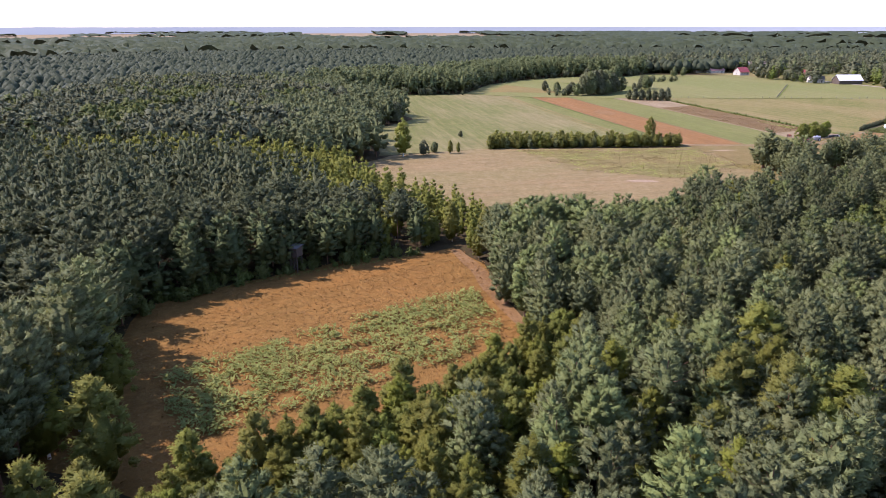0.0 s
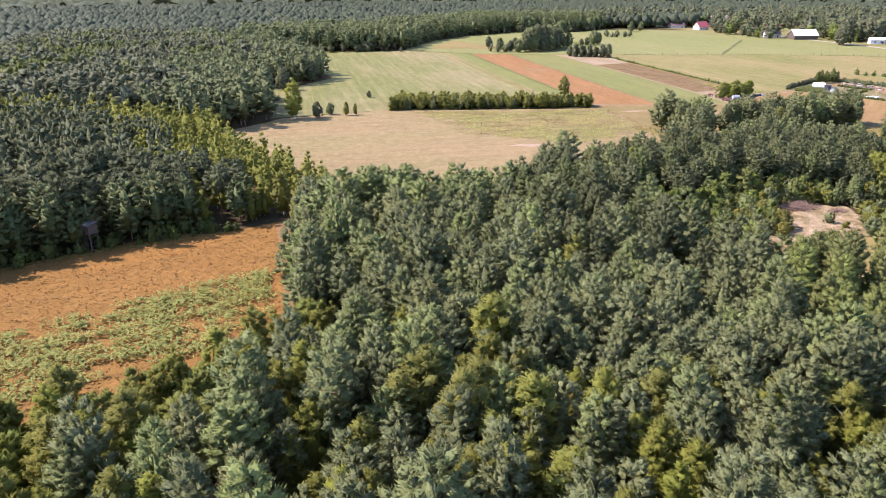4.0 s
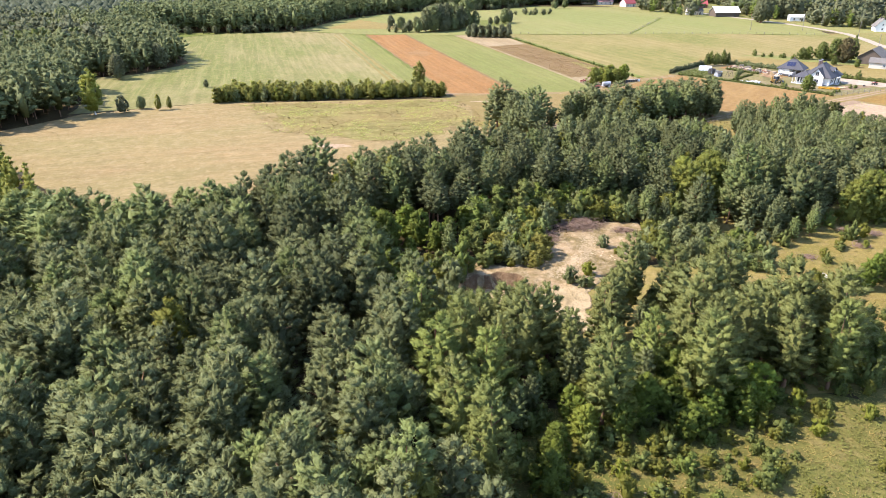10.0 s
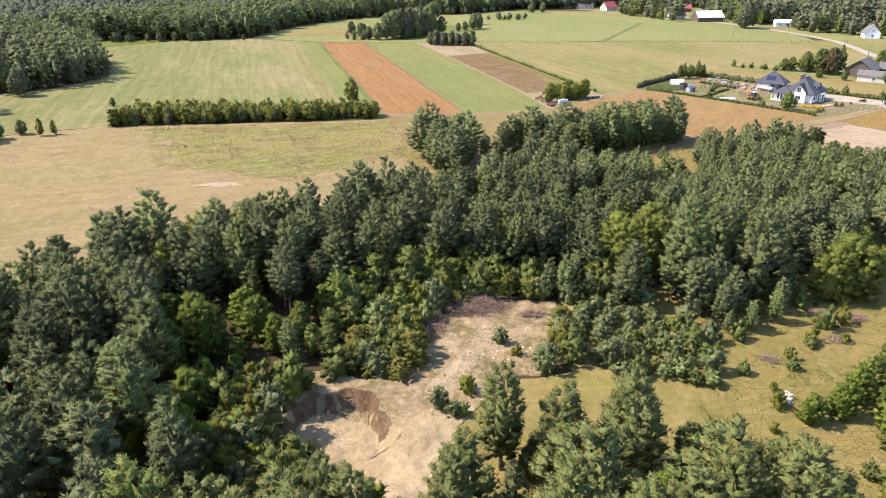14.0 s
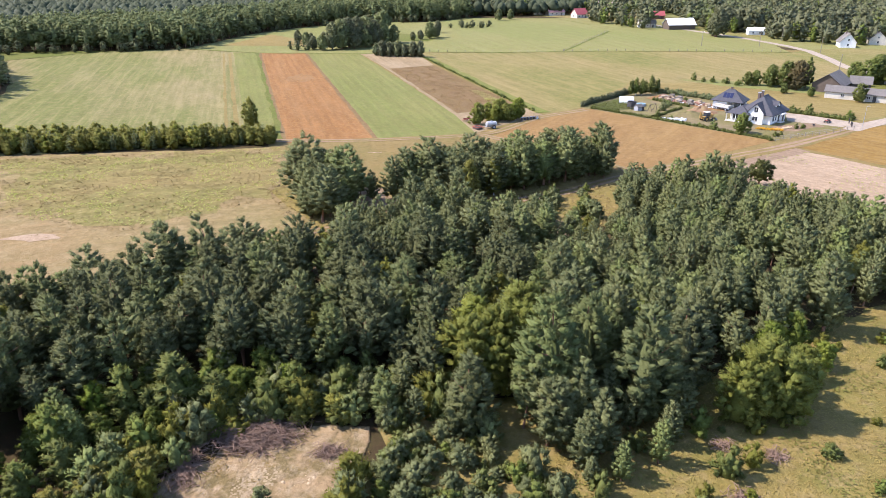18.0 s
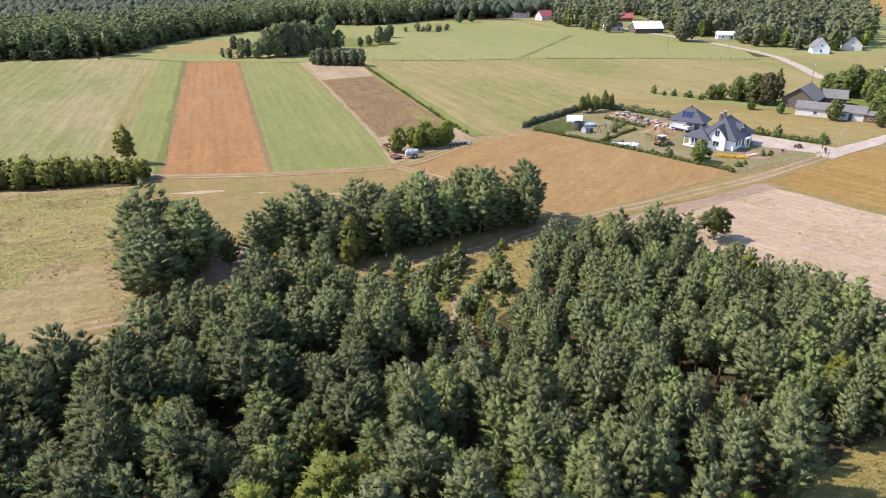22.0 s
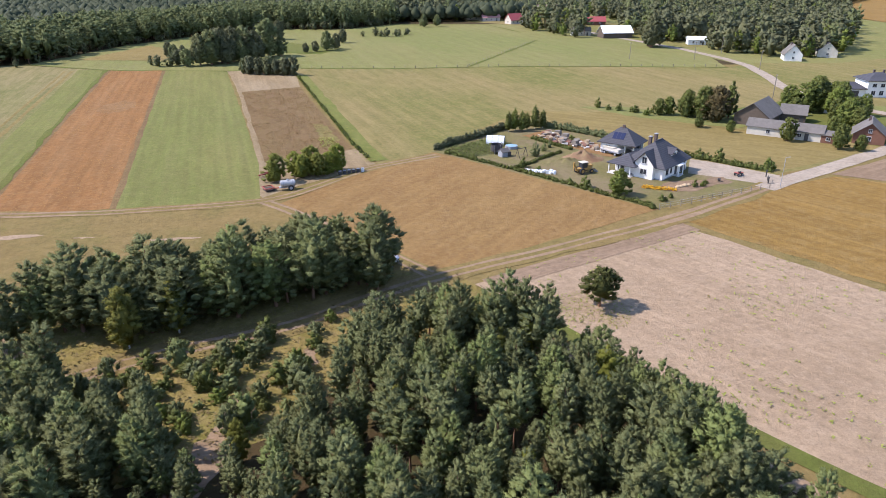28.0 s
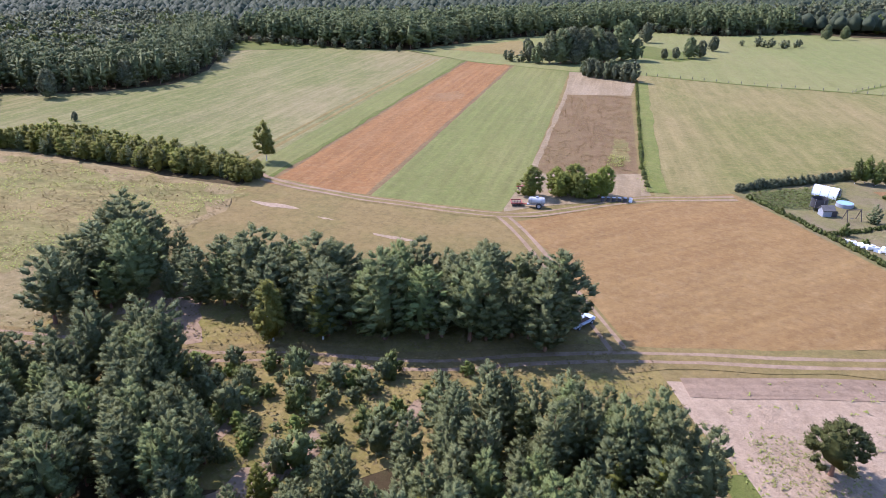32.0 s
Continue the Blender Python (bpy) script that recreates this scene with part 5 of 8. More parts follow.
plant(leafy, [(*p, 0.52 if p[0] < 86 else 0.3) for p in scatter([(80, 128), (84, 118), (88, 106), (93, 100), (108, 101), (108, 106), (101, 107.5), (93, 115), (89, 121), (90, 128), (86, 134)], 3.0, 561)] + [(148, 116, 0.5), (152, 116.5, 0.55), (155, 119, 0.6), (158, 121, 0.5), (157, 117, 0.45), (76, 143, 0.75), (80, 140, 0.8), (82, 136, 0.85), (79, 133, 0.8), (83, 124, 0.8), (82, 119, 0.7), (88, 111, 0.4), (91, 109, 0.4), (94, 107, 0.4), (97, 107, 0.4), (100, 104, 0.45), (104, 102, 0.5), (160, 156, 0.75), (163, 159, 0.8), (158, 160, 0.75), (166, 155, 0.75), (162, 152, 0.6), (176, 152, 0.75), (180, 153, 0.7), (173, 155, 0.6), (119, 89, 0.6), (121, 91, 0.65), (105, 88, 0.5), (108, 90, 0.65), (111, 91, 0.6), (113, 94, 0.75), (117, 95, 0.75), (118, 91, 0.6), (115, 89, 0.55), (112, 87, 0.5), (82, 136, 0.8), (75, 135, 0.8), (86, 134, 0.5), (130, 99, 0.5), (163, 124, 0.6), (155, 108, 0.5), (150, 104, 0.45), (90.5, 136, 0.6), (88, 139, 0.8), (86, 142, 0.75), (104.8, 153, 0.6), (109.3, 150, 0.6), (114.3, 150.5, 0.62), (119.5, 151, 0.6), (125.5, 150, 0.55), (100, 149, 0.65), (96, 145, 0.6), (93, 141, 0.6), (102, 145, 0.5), (106.5, 146.5, 0.5), (117, 153.5, 0.65), (111.5, 154, 0.65)], 57)

gr = scatter([(97, 78), (104, 87), (119, 91), (133, 95), (134, 105), (118, 100.5), (103, 95.5), (95.5, 84)], 3.4, 58)
plant(tree_kind("rowan", LEAF_HI[0], 8, 0.12, M_FRESH, M_BARK, "bright green leafy tree at the glade's edge", "tree", "trees of the glade's edge"), [(*p, 0.62 if p[0] < 123 else 0.9) for p in gr[::2] if p[0] < 118 or p[1] > 101], 59, (0.75, 1.1))
plant(tree_kind("edge_willow", LEAF_HI[2], 8, 0.12, foliage("yellowish_leaves", (0.145, 0.162, 0.035), (0.195, 0.21, 0.045), (0.225, 0.215, 0.048), 0.5, 0.35), M_BARK, "yellow-green leafy tree at the glade's edge", "willow", "trees of the glade's edge"), [(*p, 0.5) for p in gr[1::2] if p[0] < 118 or p[1] > 101], 60, (0.7, 1.1))

shrub_meshes = [mesh_of("shrub", *BUSH[k][:2], [m], normals=BUSH[k][2]) for k, m in enumerate((M_LEAF, M_BIRCH, M_PINE))]


def shrubs(name, places, which, label, group, seed, size=(0.6, 1.3)):
    rng = np.random.default_rng(seed)
    for p in places:
        ob = tagged(new(name, shrub_meshes[which]), label, "shrub", group)
        s = (p[2] if len(p) > 2 else 1.0) * rng.uniform(*size)
        ob.matrix_basis = pose(p[0], p[1], float(rise(p[0], p[1])) - 0.05, 0, 0, rng.uniform(0, 360)) @ Matrix.Diagonal((s, s, s * rng.uniform(0.8, 1.5), 1))


RIM = [(86, 115), (86, 131), (98, 131), (100, 138), (104, 140), (104, 150), (112, 156), (128, 154), (138, 148), (142, 140), (138, 130), (128, 124), (118, 122), (113, 104), (98, 104)]
rim = scatter(RIM, 2.3, 61, [PIT])
rim = rim[~((rim[:, 0] > 105) & (rim[:, 1] < 128)) & ~((rim[:, 0] > 127.5) & (rim[:, 1] < 146))]
shrubs("pit_shrub", rim[::3], 0, "green leafy shrub round the sand pit", "shrubs of the pit", 62, (0.8, 2.0))
shrubs("pit_willow", rim[1::3], 1, "yellow-green willow shrub round the sand pit", "shrubs of the pit", 63, (0.7, 1.8))
shrubs("pit_pine", rim[2::3], 2, "dark young pine round the sand pit", "shrubs of the pit", 64, (0.8, 1.8))
shrubs("pit_shrub", [(100, 134, 1.2), (106, 137.5, 1.4), (102, 131.5, 1.1), (107, 131, 0.9), (105, 134, 1.1), (103, 137, 1.0), (120, 132, 0.6), (113, 125, 0.9), (94, 110, 0.9), (91, 113, 0.8), (89, 117, 0.9)], 1, "yellow-green willow shrub in the sand pit", "shrubs of the pit", 65, (0.9, 1.1))
under = scatter([(127, 190), (137, 208), (146, 213), (168, 223), (175, 221), (175, 208), (168, 194), (150, 190)], 2.5, 66, jitter=0.6)
under = under[(np.abs(under[:, 0] - np.interp(under[:, 1], [190, 200, 210, 222], [158, 164, 169, 171])) > 1.6) & (under[:, 1] < np.interp(under[:, 0], [143, 155, 167, 172, 178], [206, 211, 214.6, 216.6, 221]))]
shrubs("juniper", under[::2], 2, "dark green juniper in dry grass", "undergrowth shrubs", 67, (0.5, 1.5))
shrubs("heath_shrub", under[1::2], 0, "low green shrub in dry grass", "undergrowth shrubs", 68, (0.4, 1.2))
gl = scatter([(100, 72), (133, 95), (143, 125), (152, 142), (192, 158), (215, 150), (150, 80)], 5.4, 69, jitter=0.6)
shrubs("glade_shrub", gl[::2], 0, "low green shrub in the glade", "shrubs of the glade", 70, (0.3, 1.2))
shrubs("glade_willow", gl[1::2], 1, "yellowish low shrub in the glade", "shrubs of the glade", 71, (0.3, 0.9))
dense_corner = scatter([(133, 93), (142, 95), (146, 108), (138, 111), (134, 103)], 2.7, 172)
shrubs("glade_thicket", dense_corner, 0, "dense green shrub at the glade's corner", "shrubs of the glade", 173, (0.8, 1.7))
near_rim = scatter([(128.5, 132), (130, 126.5), (141, 123.5), (146, 129), (144, 138), (139, 143), (130, 145)], 1.8, 72, jitter=0.6)
shrubs("thicket_pine", near_rim[::2], 2, "young pine in the dense thicket beside the pit", "shrubs of the glade", 73, (0.6, 1.35))
shrubs("thicket_shrub", near_rim[1::2], 0, "dense green shrub between pit and glade", "shrubs of the glade", 74, (0.35, 1.1))
shrubs("small_juniper", [(109.5, 122.6, 0.8), (111, 121.2, 0.9), (118.5, 135, 0.7), (112, 121, 0.6)], 2, "small dark juniper on the trodden sand", "shrubs of the pit", 174)
seam = scatter([(-46, 104), (-36, 117), (-14, 131), (2, 136), (1, 139), (-15, 136), (-37, 122), (-49, 108)], 2.6, 74)
shrubs("edge_shrub", seam, 0, "shrub along the edge of the rust-coloured field", "edge shrubs", 75, (0.5, 1.3))
front_birch = tree_kind("front_birch", BIRCH_HI[2], 10, 0.12, M_ROW, M_WHITEBARK, "yellow-green birch beside the rust-coloured field", "birch tree", "birches of the field edge")
plant(front_birch, [(x, y, 1.12) for x, y in LONE_BIRCHES] + [(-30, 63.7, 1.2), (-37.8, 73.9, 1.15), (-38.6, 68.6, 1.1), (-44, 83.8, 1.2), (-31, 53, 1.1), (-24, 49.5, 1.1), (-36, 80, 0.9), (-46, 82, 1.0), (-48, 90, 0.95), (-20, 60, 0.8), (-14, 62, 0.85), (-9, 65, 0.9), (-4, 68, 0.85), (0, 72, 0.9), (6, 74, 0.75), (12, 84, 0.7), (20, 97, 0.6), (14, 134, 0.75), (13, 139, 0.7), (16, 143, 0.8), (9, 146, 0.85), (4, 143, 0.6), (-28, 56, 0.9), (-50, 74, 0.9), (155, 218, 0.72), (149.5, 215, 0.75), (22, 150, 0.7), (28, 149, 0.75), (46, 144, 0.6), (64, 162, 0.6), (48, 62, 0.75), (58, 64, 0.8), (66, 60, 0.8), (40, 58, 0.8), (72, 66, 0.7), (62, 70, 0.6), (30, 55, 0.9), (46.4, 71, 0.95), (43.7, 58.5, 0.9), (55.6, 62, 0.95), (45, 67.8, 0.9), (40.6, 67.3, 0.9), (30, 60.3, 0.95), (39.3, 56.4, 0.95), (48, 55.6, 0.95), (62.3, 68, 0.95), (3.2, 63.4, 0.95), (9, 65.4, 0.95)], 76, (0.95, 1.2), (0.95, 1.2))
fb = scatter([(-22, 59), (-10, 65), (6, 74), (23, 94), (29, 90), (14, 67), (-6, 53), (-22, 47)], 3.3, 78)
edge_kinds = (tree_kind("field_birch", BIRCH_HI[1], 10, 0.12, M_BIRCH, M_WHITEBARK, "yellow-green birch in the belt below the field", "birch tree", "birch belt"), tree_kind("belt_tree", LEAF_HI[1], 8, 0.12, M_WILLOW, M_BARK, "green leafy tree in the belt below the field", "tree", "birch belt"))
plant(edge_kinds[0], [(*p, 0.86) for p in fb[::2]], 79, (0.8, 1.15), (0.9, 1.15))
plant(edge_kinds[1], [(*p, 0.9) for p in fb[1::2]], 80, (0.7, 1.1), (0.85, 1.05))
plant(tree_kind("tall_pine", PINE_HI[3], 11, 0.2, M_PINE, M_BARK, "tall pine shading the grass gap", "pine tree", "tall edge pines"), [(-40, 56, 1.6), (-39, 61, 1.65), (-40, 66, 1.7), (-39.5, 71, 1.65), (-40, 76, 1.65), (-41, 81, 1.6), (-42, 86, 1.5), (-43, 50, 1.6), (-37, 52, 1.5), (-44, 92, 1.4)], 81, (0.95, 1.05))
front_pines = [(86.9, 93), (91.8, 91.4), (92.3, 100.9), (89.5, 102.1), (85.7, 102.2), (94.1, 94.9), (95.6, 102.9), (98.1, 104.4), (101.1, 102.5), (102, 96.6), (103.8, 89.5), (97.5, 98.5), (108.2, 103.5), (109.8, 106.3), (111.1, 95.6), (115.2, 91.5), (114.4, 112.5), (116.4, 99.2), (118, 95.3), (118.9, 101.9), (119.4, 110.2), (122.3, 97.4), (125, 107.6), (125.7, 98.1), (126.4, 94.2), (126.4, 111), (129, 98.9), (130, 101.1), (131.4, 93.7), (134.4, 98.3), (135.1, 101.4), (88, 85), (90.5, 81), (88.5, 88), (90, 97)]
for k in range(4):
    plant(tree_kind("gap_pine", (PINE_HI[0], PINE_LOW[0], PINE_HI[1], PINE_LOW[3])[k], 11, 0.18, M_SUNPINE, M_BARK, "tall pine between the sand pit and the glade", "pine tree", "tall edge pines", 0.85, 6, 30 + k), front_pines[k::4], 82 + 10 * k, (0.9, 1.15), (1.0, 1.22))
fill = scatter([(86, 90), (93, 88), (104, 92), (118, 93), (131, 98), (136, 104), (135, 112), (122, 113.5), (112, 113), (109, 104), (98, 100), (86, 106)], 3.6, 275, jitter=0.5)
plant(tree_kind("sapling_pine", PINE_LOW[2], 11, 0.12, M_PINE, M_BARK, "young bushy pine between the tall pines", "pine tree", "young pines of the pit"), [(*p, 0.5) for p in fill[::2]], 276, (0.6, 1.25), (0.8, 1.0))
plant(tree_kind("sapling_leafy", LEAF_HI[0], 8, 0.1, M_LEAF, M_BARK, "young leafy tree between the tall pines", "tree", "young trees of the pit"), [(*p, 0.55) for p in fill[1::2]], 277, (0.6, 1.2), (0.8, 1.0))
brambles = scatter([(90, 76), (97, 72), (106, 77), (118, 80), (124, 88), (136, 93), (131, 98), (118, 93), (104, 92), (92, 90)], 2.0, 270, jitter=0.5)
shrubs("bramble_shrub", brambles[::2], 0, "green bramble thicket in the shade of the wood", "shrubs of the glade", 271, (0.35, 1.1))
shrubs("hazel_shrub", brambles[1::2], 1, "yellow-green shrub at the foot of the wood", "shrubs of the glade", 272, (0.3, 0.9))
plant(tree_kind("shade_pine", PINE_LOW[1], 11, 0.2, M_PINE, M_BARK, "dark bushy pine at the edge of the glade", "pine tree", "pines of the glade"), [(155, 141.5, 0.55), (158, 139, 0.5), (160.5, 142, 0.55), (156, 136.5, 0.45), (153, 143.5, 0.6), (147, 139.5, 0.75), (149.5, 141.5, 0.8), (151, 138.5, 0.7), (148.5, 136.5, 0.65), (199.5, 175, 0.8), (202.5, 173, 0.85), (203.5, 178, 0.9), (200.5, 179.5, 0.8), (206.8, 181.8, 0.95), (208.5, 179, 0.95), (207.7, 175, 0.95), (205.8, 169.5, 0.95), (209.5, 183, 0.85), (210.8, 180, 0.8), (209.3, 176, 0.85), (203, 165, 0.9), (206.6, 191, 0.72), (208.9, 186, 0.78)], 83, (0.95, 1.05))
plant(tree_kind("autumn_birch", BIRCH_HI[0], 10, 0.1, foliage("autumn_leaves", (0.32, 0.17, 0.02), (0.40, 0.22, 0.03), (0.42, 0.26, 0.03), 0.5, 0.35), M_WHITEBARK, "small birch turned autumn yellow-orange", "birch tree"), [(24.5, 52, 0.72)], 77)

M_DRY = foliage("dry_grass", (0.18, 0.135, 0.055), (0.22, 0.165, 0.075), (0.20, 0.16, 0.06), 0.8, 0.2)
# tall herbs: green goldenrod in the rust-coloured field, weeds in the meadow and sandy field
def tufts(name, places, label, mat, seed, height=(0.5, 1.1), per=7, spread=0.28, width=0.12):
    rng = np.random.default_rng(seed)
    p = np.repeat(np.asarray(places), per, 0)
    n = len(p)
    base = np.column_stack([p + rng.normal(0, spread, p.shape), np.zeros(n)])
    base[:, 2] = rise(base[:, 0], base[:, 1]) + 0.03
    h = rng.uniform(*height, n)
    base[:, 2] += h * rng.uniform(0.2, 1.0, n)
    a = rng.uniform(0, 6.283, n)
    out = np.column_stack([np.cos(a), np.sin(a), rng.uniform(-0.6, 0.6, n)]) * (0.22 + 0.25 * h)[:, None] * rng.uniform(0.6, 1.3, n)[:, None]
    side = np.column_stack([-np.sin(a), np.cos(a), rng.normal(0, 0.5, n)]) * width * rng.uniform(0.6, 1.4, n)[:, None]
    v = np.stack([base - out * 0.4 - side, base - out * 0.4 + side, base + out], 1)
    nr = np.cross(v[:, 1] - v[:, 0], v[:, 2] - v[:, 0])
    down = nr[:, 2] < 0
    v[down] = v[down][:, [1, 0, 2]]
    nr[down] *= -1
    nr /= np.linalg.norm(nr, axis=1)[:, None] + 1e-9
    nr = nr * 0.6 + (0, 0, 0.6)
    nr = np.repeat(nr / np.linalg.norm(nr, axis=1)[:, None], 3, 0)
    v = v.reshape(-1, 3)
    f = np.arange(3 * n).reshape(-1, 3)
    return tagged(new(name, mesh_of(name, v, f, [mat], normals=nr)), label, "plants", kind="stuff")


herb = scatter([(11.8, 116.6), (15, 100), (7, 90), (-4, 84), (-14, 78), (-24.8, 71), (-30, 80), (-32.8, 87), (-18.7, 97), (-2, 109.4)], 0.85, 81)
rng = np.random.default_rng(82)
dense = np.array([noise.noise(Vector(((x * 0.85 + y * 0.5) / 5.0, (y * 0.85 - x * 0.5) / 1.8, 1.3))) for x, y in herb]) + rng.normal(0, 0.15, len(herb)) > -0.14
tufts("goldenrod_patch", herb[dense], "tall green goldenrod growing in streaks", M_GOLDENROD, 83, (0.6, 1.3), 10, 0.42, 0.14)
M_STRAW = foliage("straw_grass", (0.21, 0.11, 0.036), (0.25, 0.14, 0.05), (0.26, 0.135, 0.045), 0.8, 0.2)
tufts("rust_grass_tufts", scatter(FRONT, 1.5, 84), "rust-coloured grass tufts of the field", M_STRAW, 85, (0.25, 0.5), 4, 0.5, 0.12)
gg = scatter(GLADE, 0.75, 86, jitter=0.6)
keep = np.array([noise.noise(Vector((x / 6.0, y / 6.0, 2.0))) for x, y in gg]) > np.where(gg[:, 0] < 138, -0.1, 0.22)
tufts("glade_grass", gg[keep], "green grass tufts of the glade", M_BLADE, 87, (0.1, 0.35), 5, 0.45, 0.06)
M_HAY = foliage("golden_hay", (0.225, 0.16, 0.062), (0.275, 0.195, 0.08), (0.25, 0.185, 0.068), 0.8, 0.3)
tufts("dry_glade_grass", gg[~keep], "dry straw grass tufts of the glade", M_HAY, 187, (0.04, 0.18), 5, 0.5, 0.045)
tg = scatter(PIT, 0.6, 286, jitter=0.6)
tg = tg[(tg[:, 1] > 127) & (tg[:, 0] > 107) & (np.array([noise.noise(Vector((x / 2.4, y / 2.4, 11.0))) for x, y in tg]) > 0.08)]
tufts("terrace_grass", tg, "thin golden grass on the trodden sand", M_HAY, 287, (0.08, 0.24), 5, 0.3, 0.06)
tufts("scrub_grass", scatter(SCRUB, 1.4, 88), "dry grass tufts beside the pine clump", M_DRY, 89, (0.2, 0.6), 4, 0.4, 0.12)
rng = np.random.default_rng(90)
ww = np.array([(u, w) for u in np.arange(-60, 60, 1.9) for w in np.arange(-90, 90, 0.8)])
ww = ww + rng.normal(0, 0.18, ww.shape)
hx, hy = math.cos(radians(122)), math.sin(radians(122))
ww = np.column_stack([250 + ww[:, 0] * hy + ww[:, 1] * hx, 190 - ww[:, 0] * hx + ww[:, 1] * hy])
ww = ww[inside(ww[:, 0], ww[:, 1], SANDY)]
thick = np.array([noise.noise(Vector((x / 11.0, y / 11.0, 5.0))) for x, y in ww])
ww = ww[thick + rng.normal(0, 0.3, len(ww)) > 0.32]
tufts("sand_weeds", ww, "sparse green weeds in rows on the sandy field", M_HERB, 91, (0.12, 0.35), 4, 0.2, 0.09)
aw = scatter([(205, 220), (212, 222), (217, 216), (214, 210), (207, 213)], 0.7, 92)
tufts("tree_foot_grass", aw, "green grass round the lone tree's foot", M_HERB, 93, (0.1, 0.25), 3, 0.3, 0.07)
edge_line = np.concatenate([np.column_stack([np.linspace(x0, x1, int(math.hypot(x1 - x0, y1 - y0) / 0.5)), np.linspace(y0, y1, int(math.hypot(x1 - x0, y1 - y0) / 0.5))]) for (x0, y0), (x1, y1) in (((159, 436), (169, 377)), ((169, 377), (184, 296)), ((-35, 119), (2, 137)))])
tufts("baulk_weeds", edge_line, "tall weeds along field edges", M_BLADE, 94, (0.2, 0.5), 4, 0.5, 0.12)
M_STUB = foliage("orange_straw", (0.27, 0.14, 0.05), (0.31, 0.17, 0.065), (0.32, 0.18, 0.07), 0.8, 0.35)
M_RUSSET = foliage("russet_crop", (0.2, 0.128, 0.06), (0.25, 0.165, 0.078), (0.22, 0.18, 0.07), 0.8, 0.35)
bf = scatter([(140.6, 397), (161.5, 404.5), (179, 310), (157.6, 301)], 1.15, 297, jitter=0.5)
clear = np.array([noise.noise(Vector((x / 3.0, y / 7.0, 14.0))) for x, y in bf]) > -0.12
tufts("brown_crop", bf[clear], "ragged russet crop left standing in the field", M_RUSSET, 298, (0.08, 0.3), 5, 0.5, 0.1)
yp = scatter([(171, 322), (174.5, 322.5), (176, 313), (172, 311.5)], 0.8, 299)
tufts("yellow_crop_patch", yp, "patch of yellow-green weeds in the brown crop", M_HERB, 300, (0.2, 0.5), 5, 0.4, 0.1)
of = scatter([(77, 461), (98.5, 459), (131, 269), (109, 269)], 1.5, 301, jitter=0.55)
clear = np.array([noise.noise(Vector(((x + y * 0.17) / 2.2, y / 12.0, 15.0))) for x, y in of]) > 0.05
tufts("orange_stubble_tufts", of[clear], "short orange stubble and loose straw", M_STUB, 302, (0.04, 0.13), 4, 0.55, 0.1)
baulk = [(x, y) for x, y in zip(np.interp(np.arange(0, 140, 2.6), [0, 60, 125, 142], [159.2, 169.2, 180.2, 184.2]), np.interp(np.arange(0, 140, 2.6), [0, 60, 125, 142], [435, 377, 313, 296]))]
shrubs("baulk_bush", baulk, 0, "small green bush in the line between two fields", "bushes of the field edge", 303, (0.28, 0.62))
mw = scatter(MEADOW, 2.6, 95)
keep = np.array([noise.noise(Vector((x / 14.0, y / 7.0, 9.0))) for x, y in mw]) > 0.0
tufts("meadow_grass", mw[keep], "pale straw tufts on the dry meadow", M_DRY, 96, (0.06, 0.16), 4, 0.6, 0.1)

# low rounded bushes along the far forest edges
line = [(-45, 314), (-20, 326), (-8, 352), (-18, 385), (-50, 436), (-74, 480), (-8, 478), (28, 484), (52, 560), (80, 602), (130, 646), (178, 642), (222, 676)]
spots = []
for (x0, y0), (x1, y1) in zip(line, line[1:]):
    n = int(math.hypot(x1 - x0, y1 - y0) / 5)
    spots += [(x0 + (x1 - x0) * k / n, y0 + (y1 - y0) * k / n) for k in range(n)]
spots = np.array(spots + [(196, 590), (203, 594), (199, 592), (214, 587), (222, 600), (206, 590), (209, 588), (217, 590), (220, 594), (90, 476), (96, 474), (102, 472)])
spots = spots + np.random.default_rng(101).normal(0, 2.2, spots.shape)
stand_of("edge_bushes", np.column_stack([spots, np.full(len(spots), 0.42)]), LEAF_LO, [foliage("willow_leaves", (0.12, 0.135, 0.065), (0.16, 0.17, 0.085), (0.19, 0.18, 0.08), 0.6, 0.25, 2.0), M_BARK], "low grey-green willow bushes along the forest edge", "shrubs", False, 102, (0.6, 1.3), (1.2, 1.9))

wd = scatter([(38, 260), (108, 262), (113, 240), (109, 221), (85, 206), (52, 221)], 1.3, 196)
thick = np.array([noise.noise(Vector((x / 9.0, y / 5.0, 4.0))) for x, y in wd])
tufts("meadow_weeds", wd[thick > 0.08], "yellow-green weeds in patches on the meadow", M_HERB, 197, (0.2, 0.5), 4, 0.4, 0.12)
tufts("meadow_straw", wd[thick < -0.05], "dry straw-coloured tufts on the meadow", M_DRY, 198, (0.2, 0.5), 4, 0.4, 0.12)


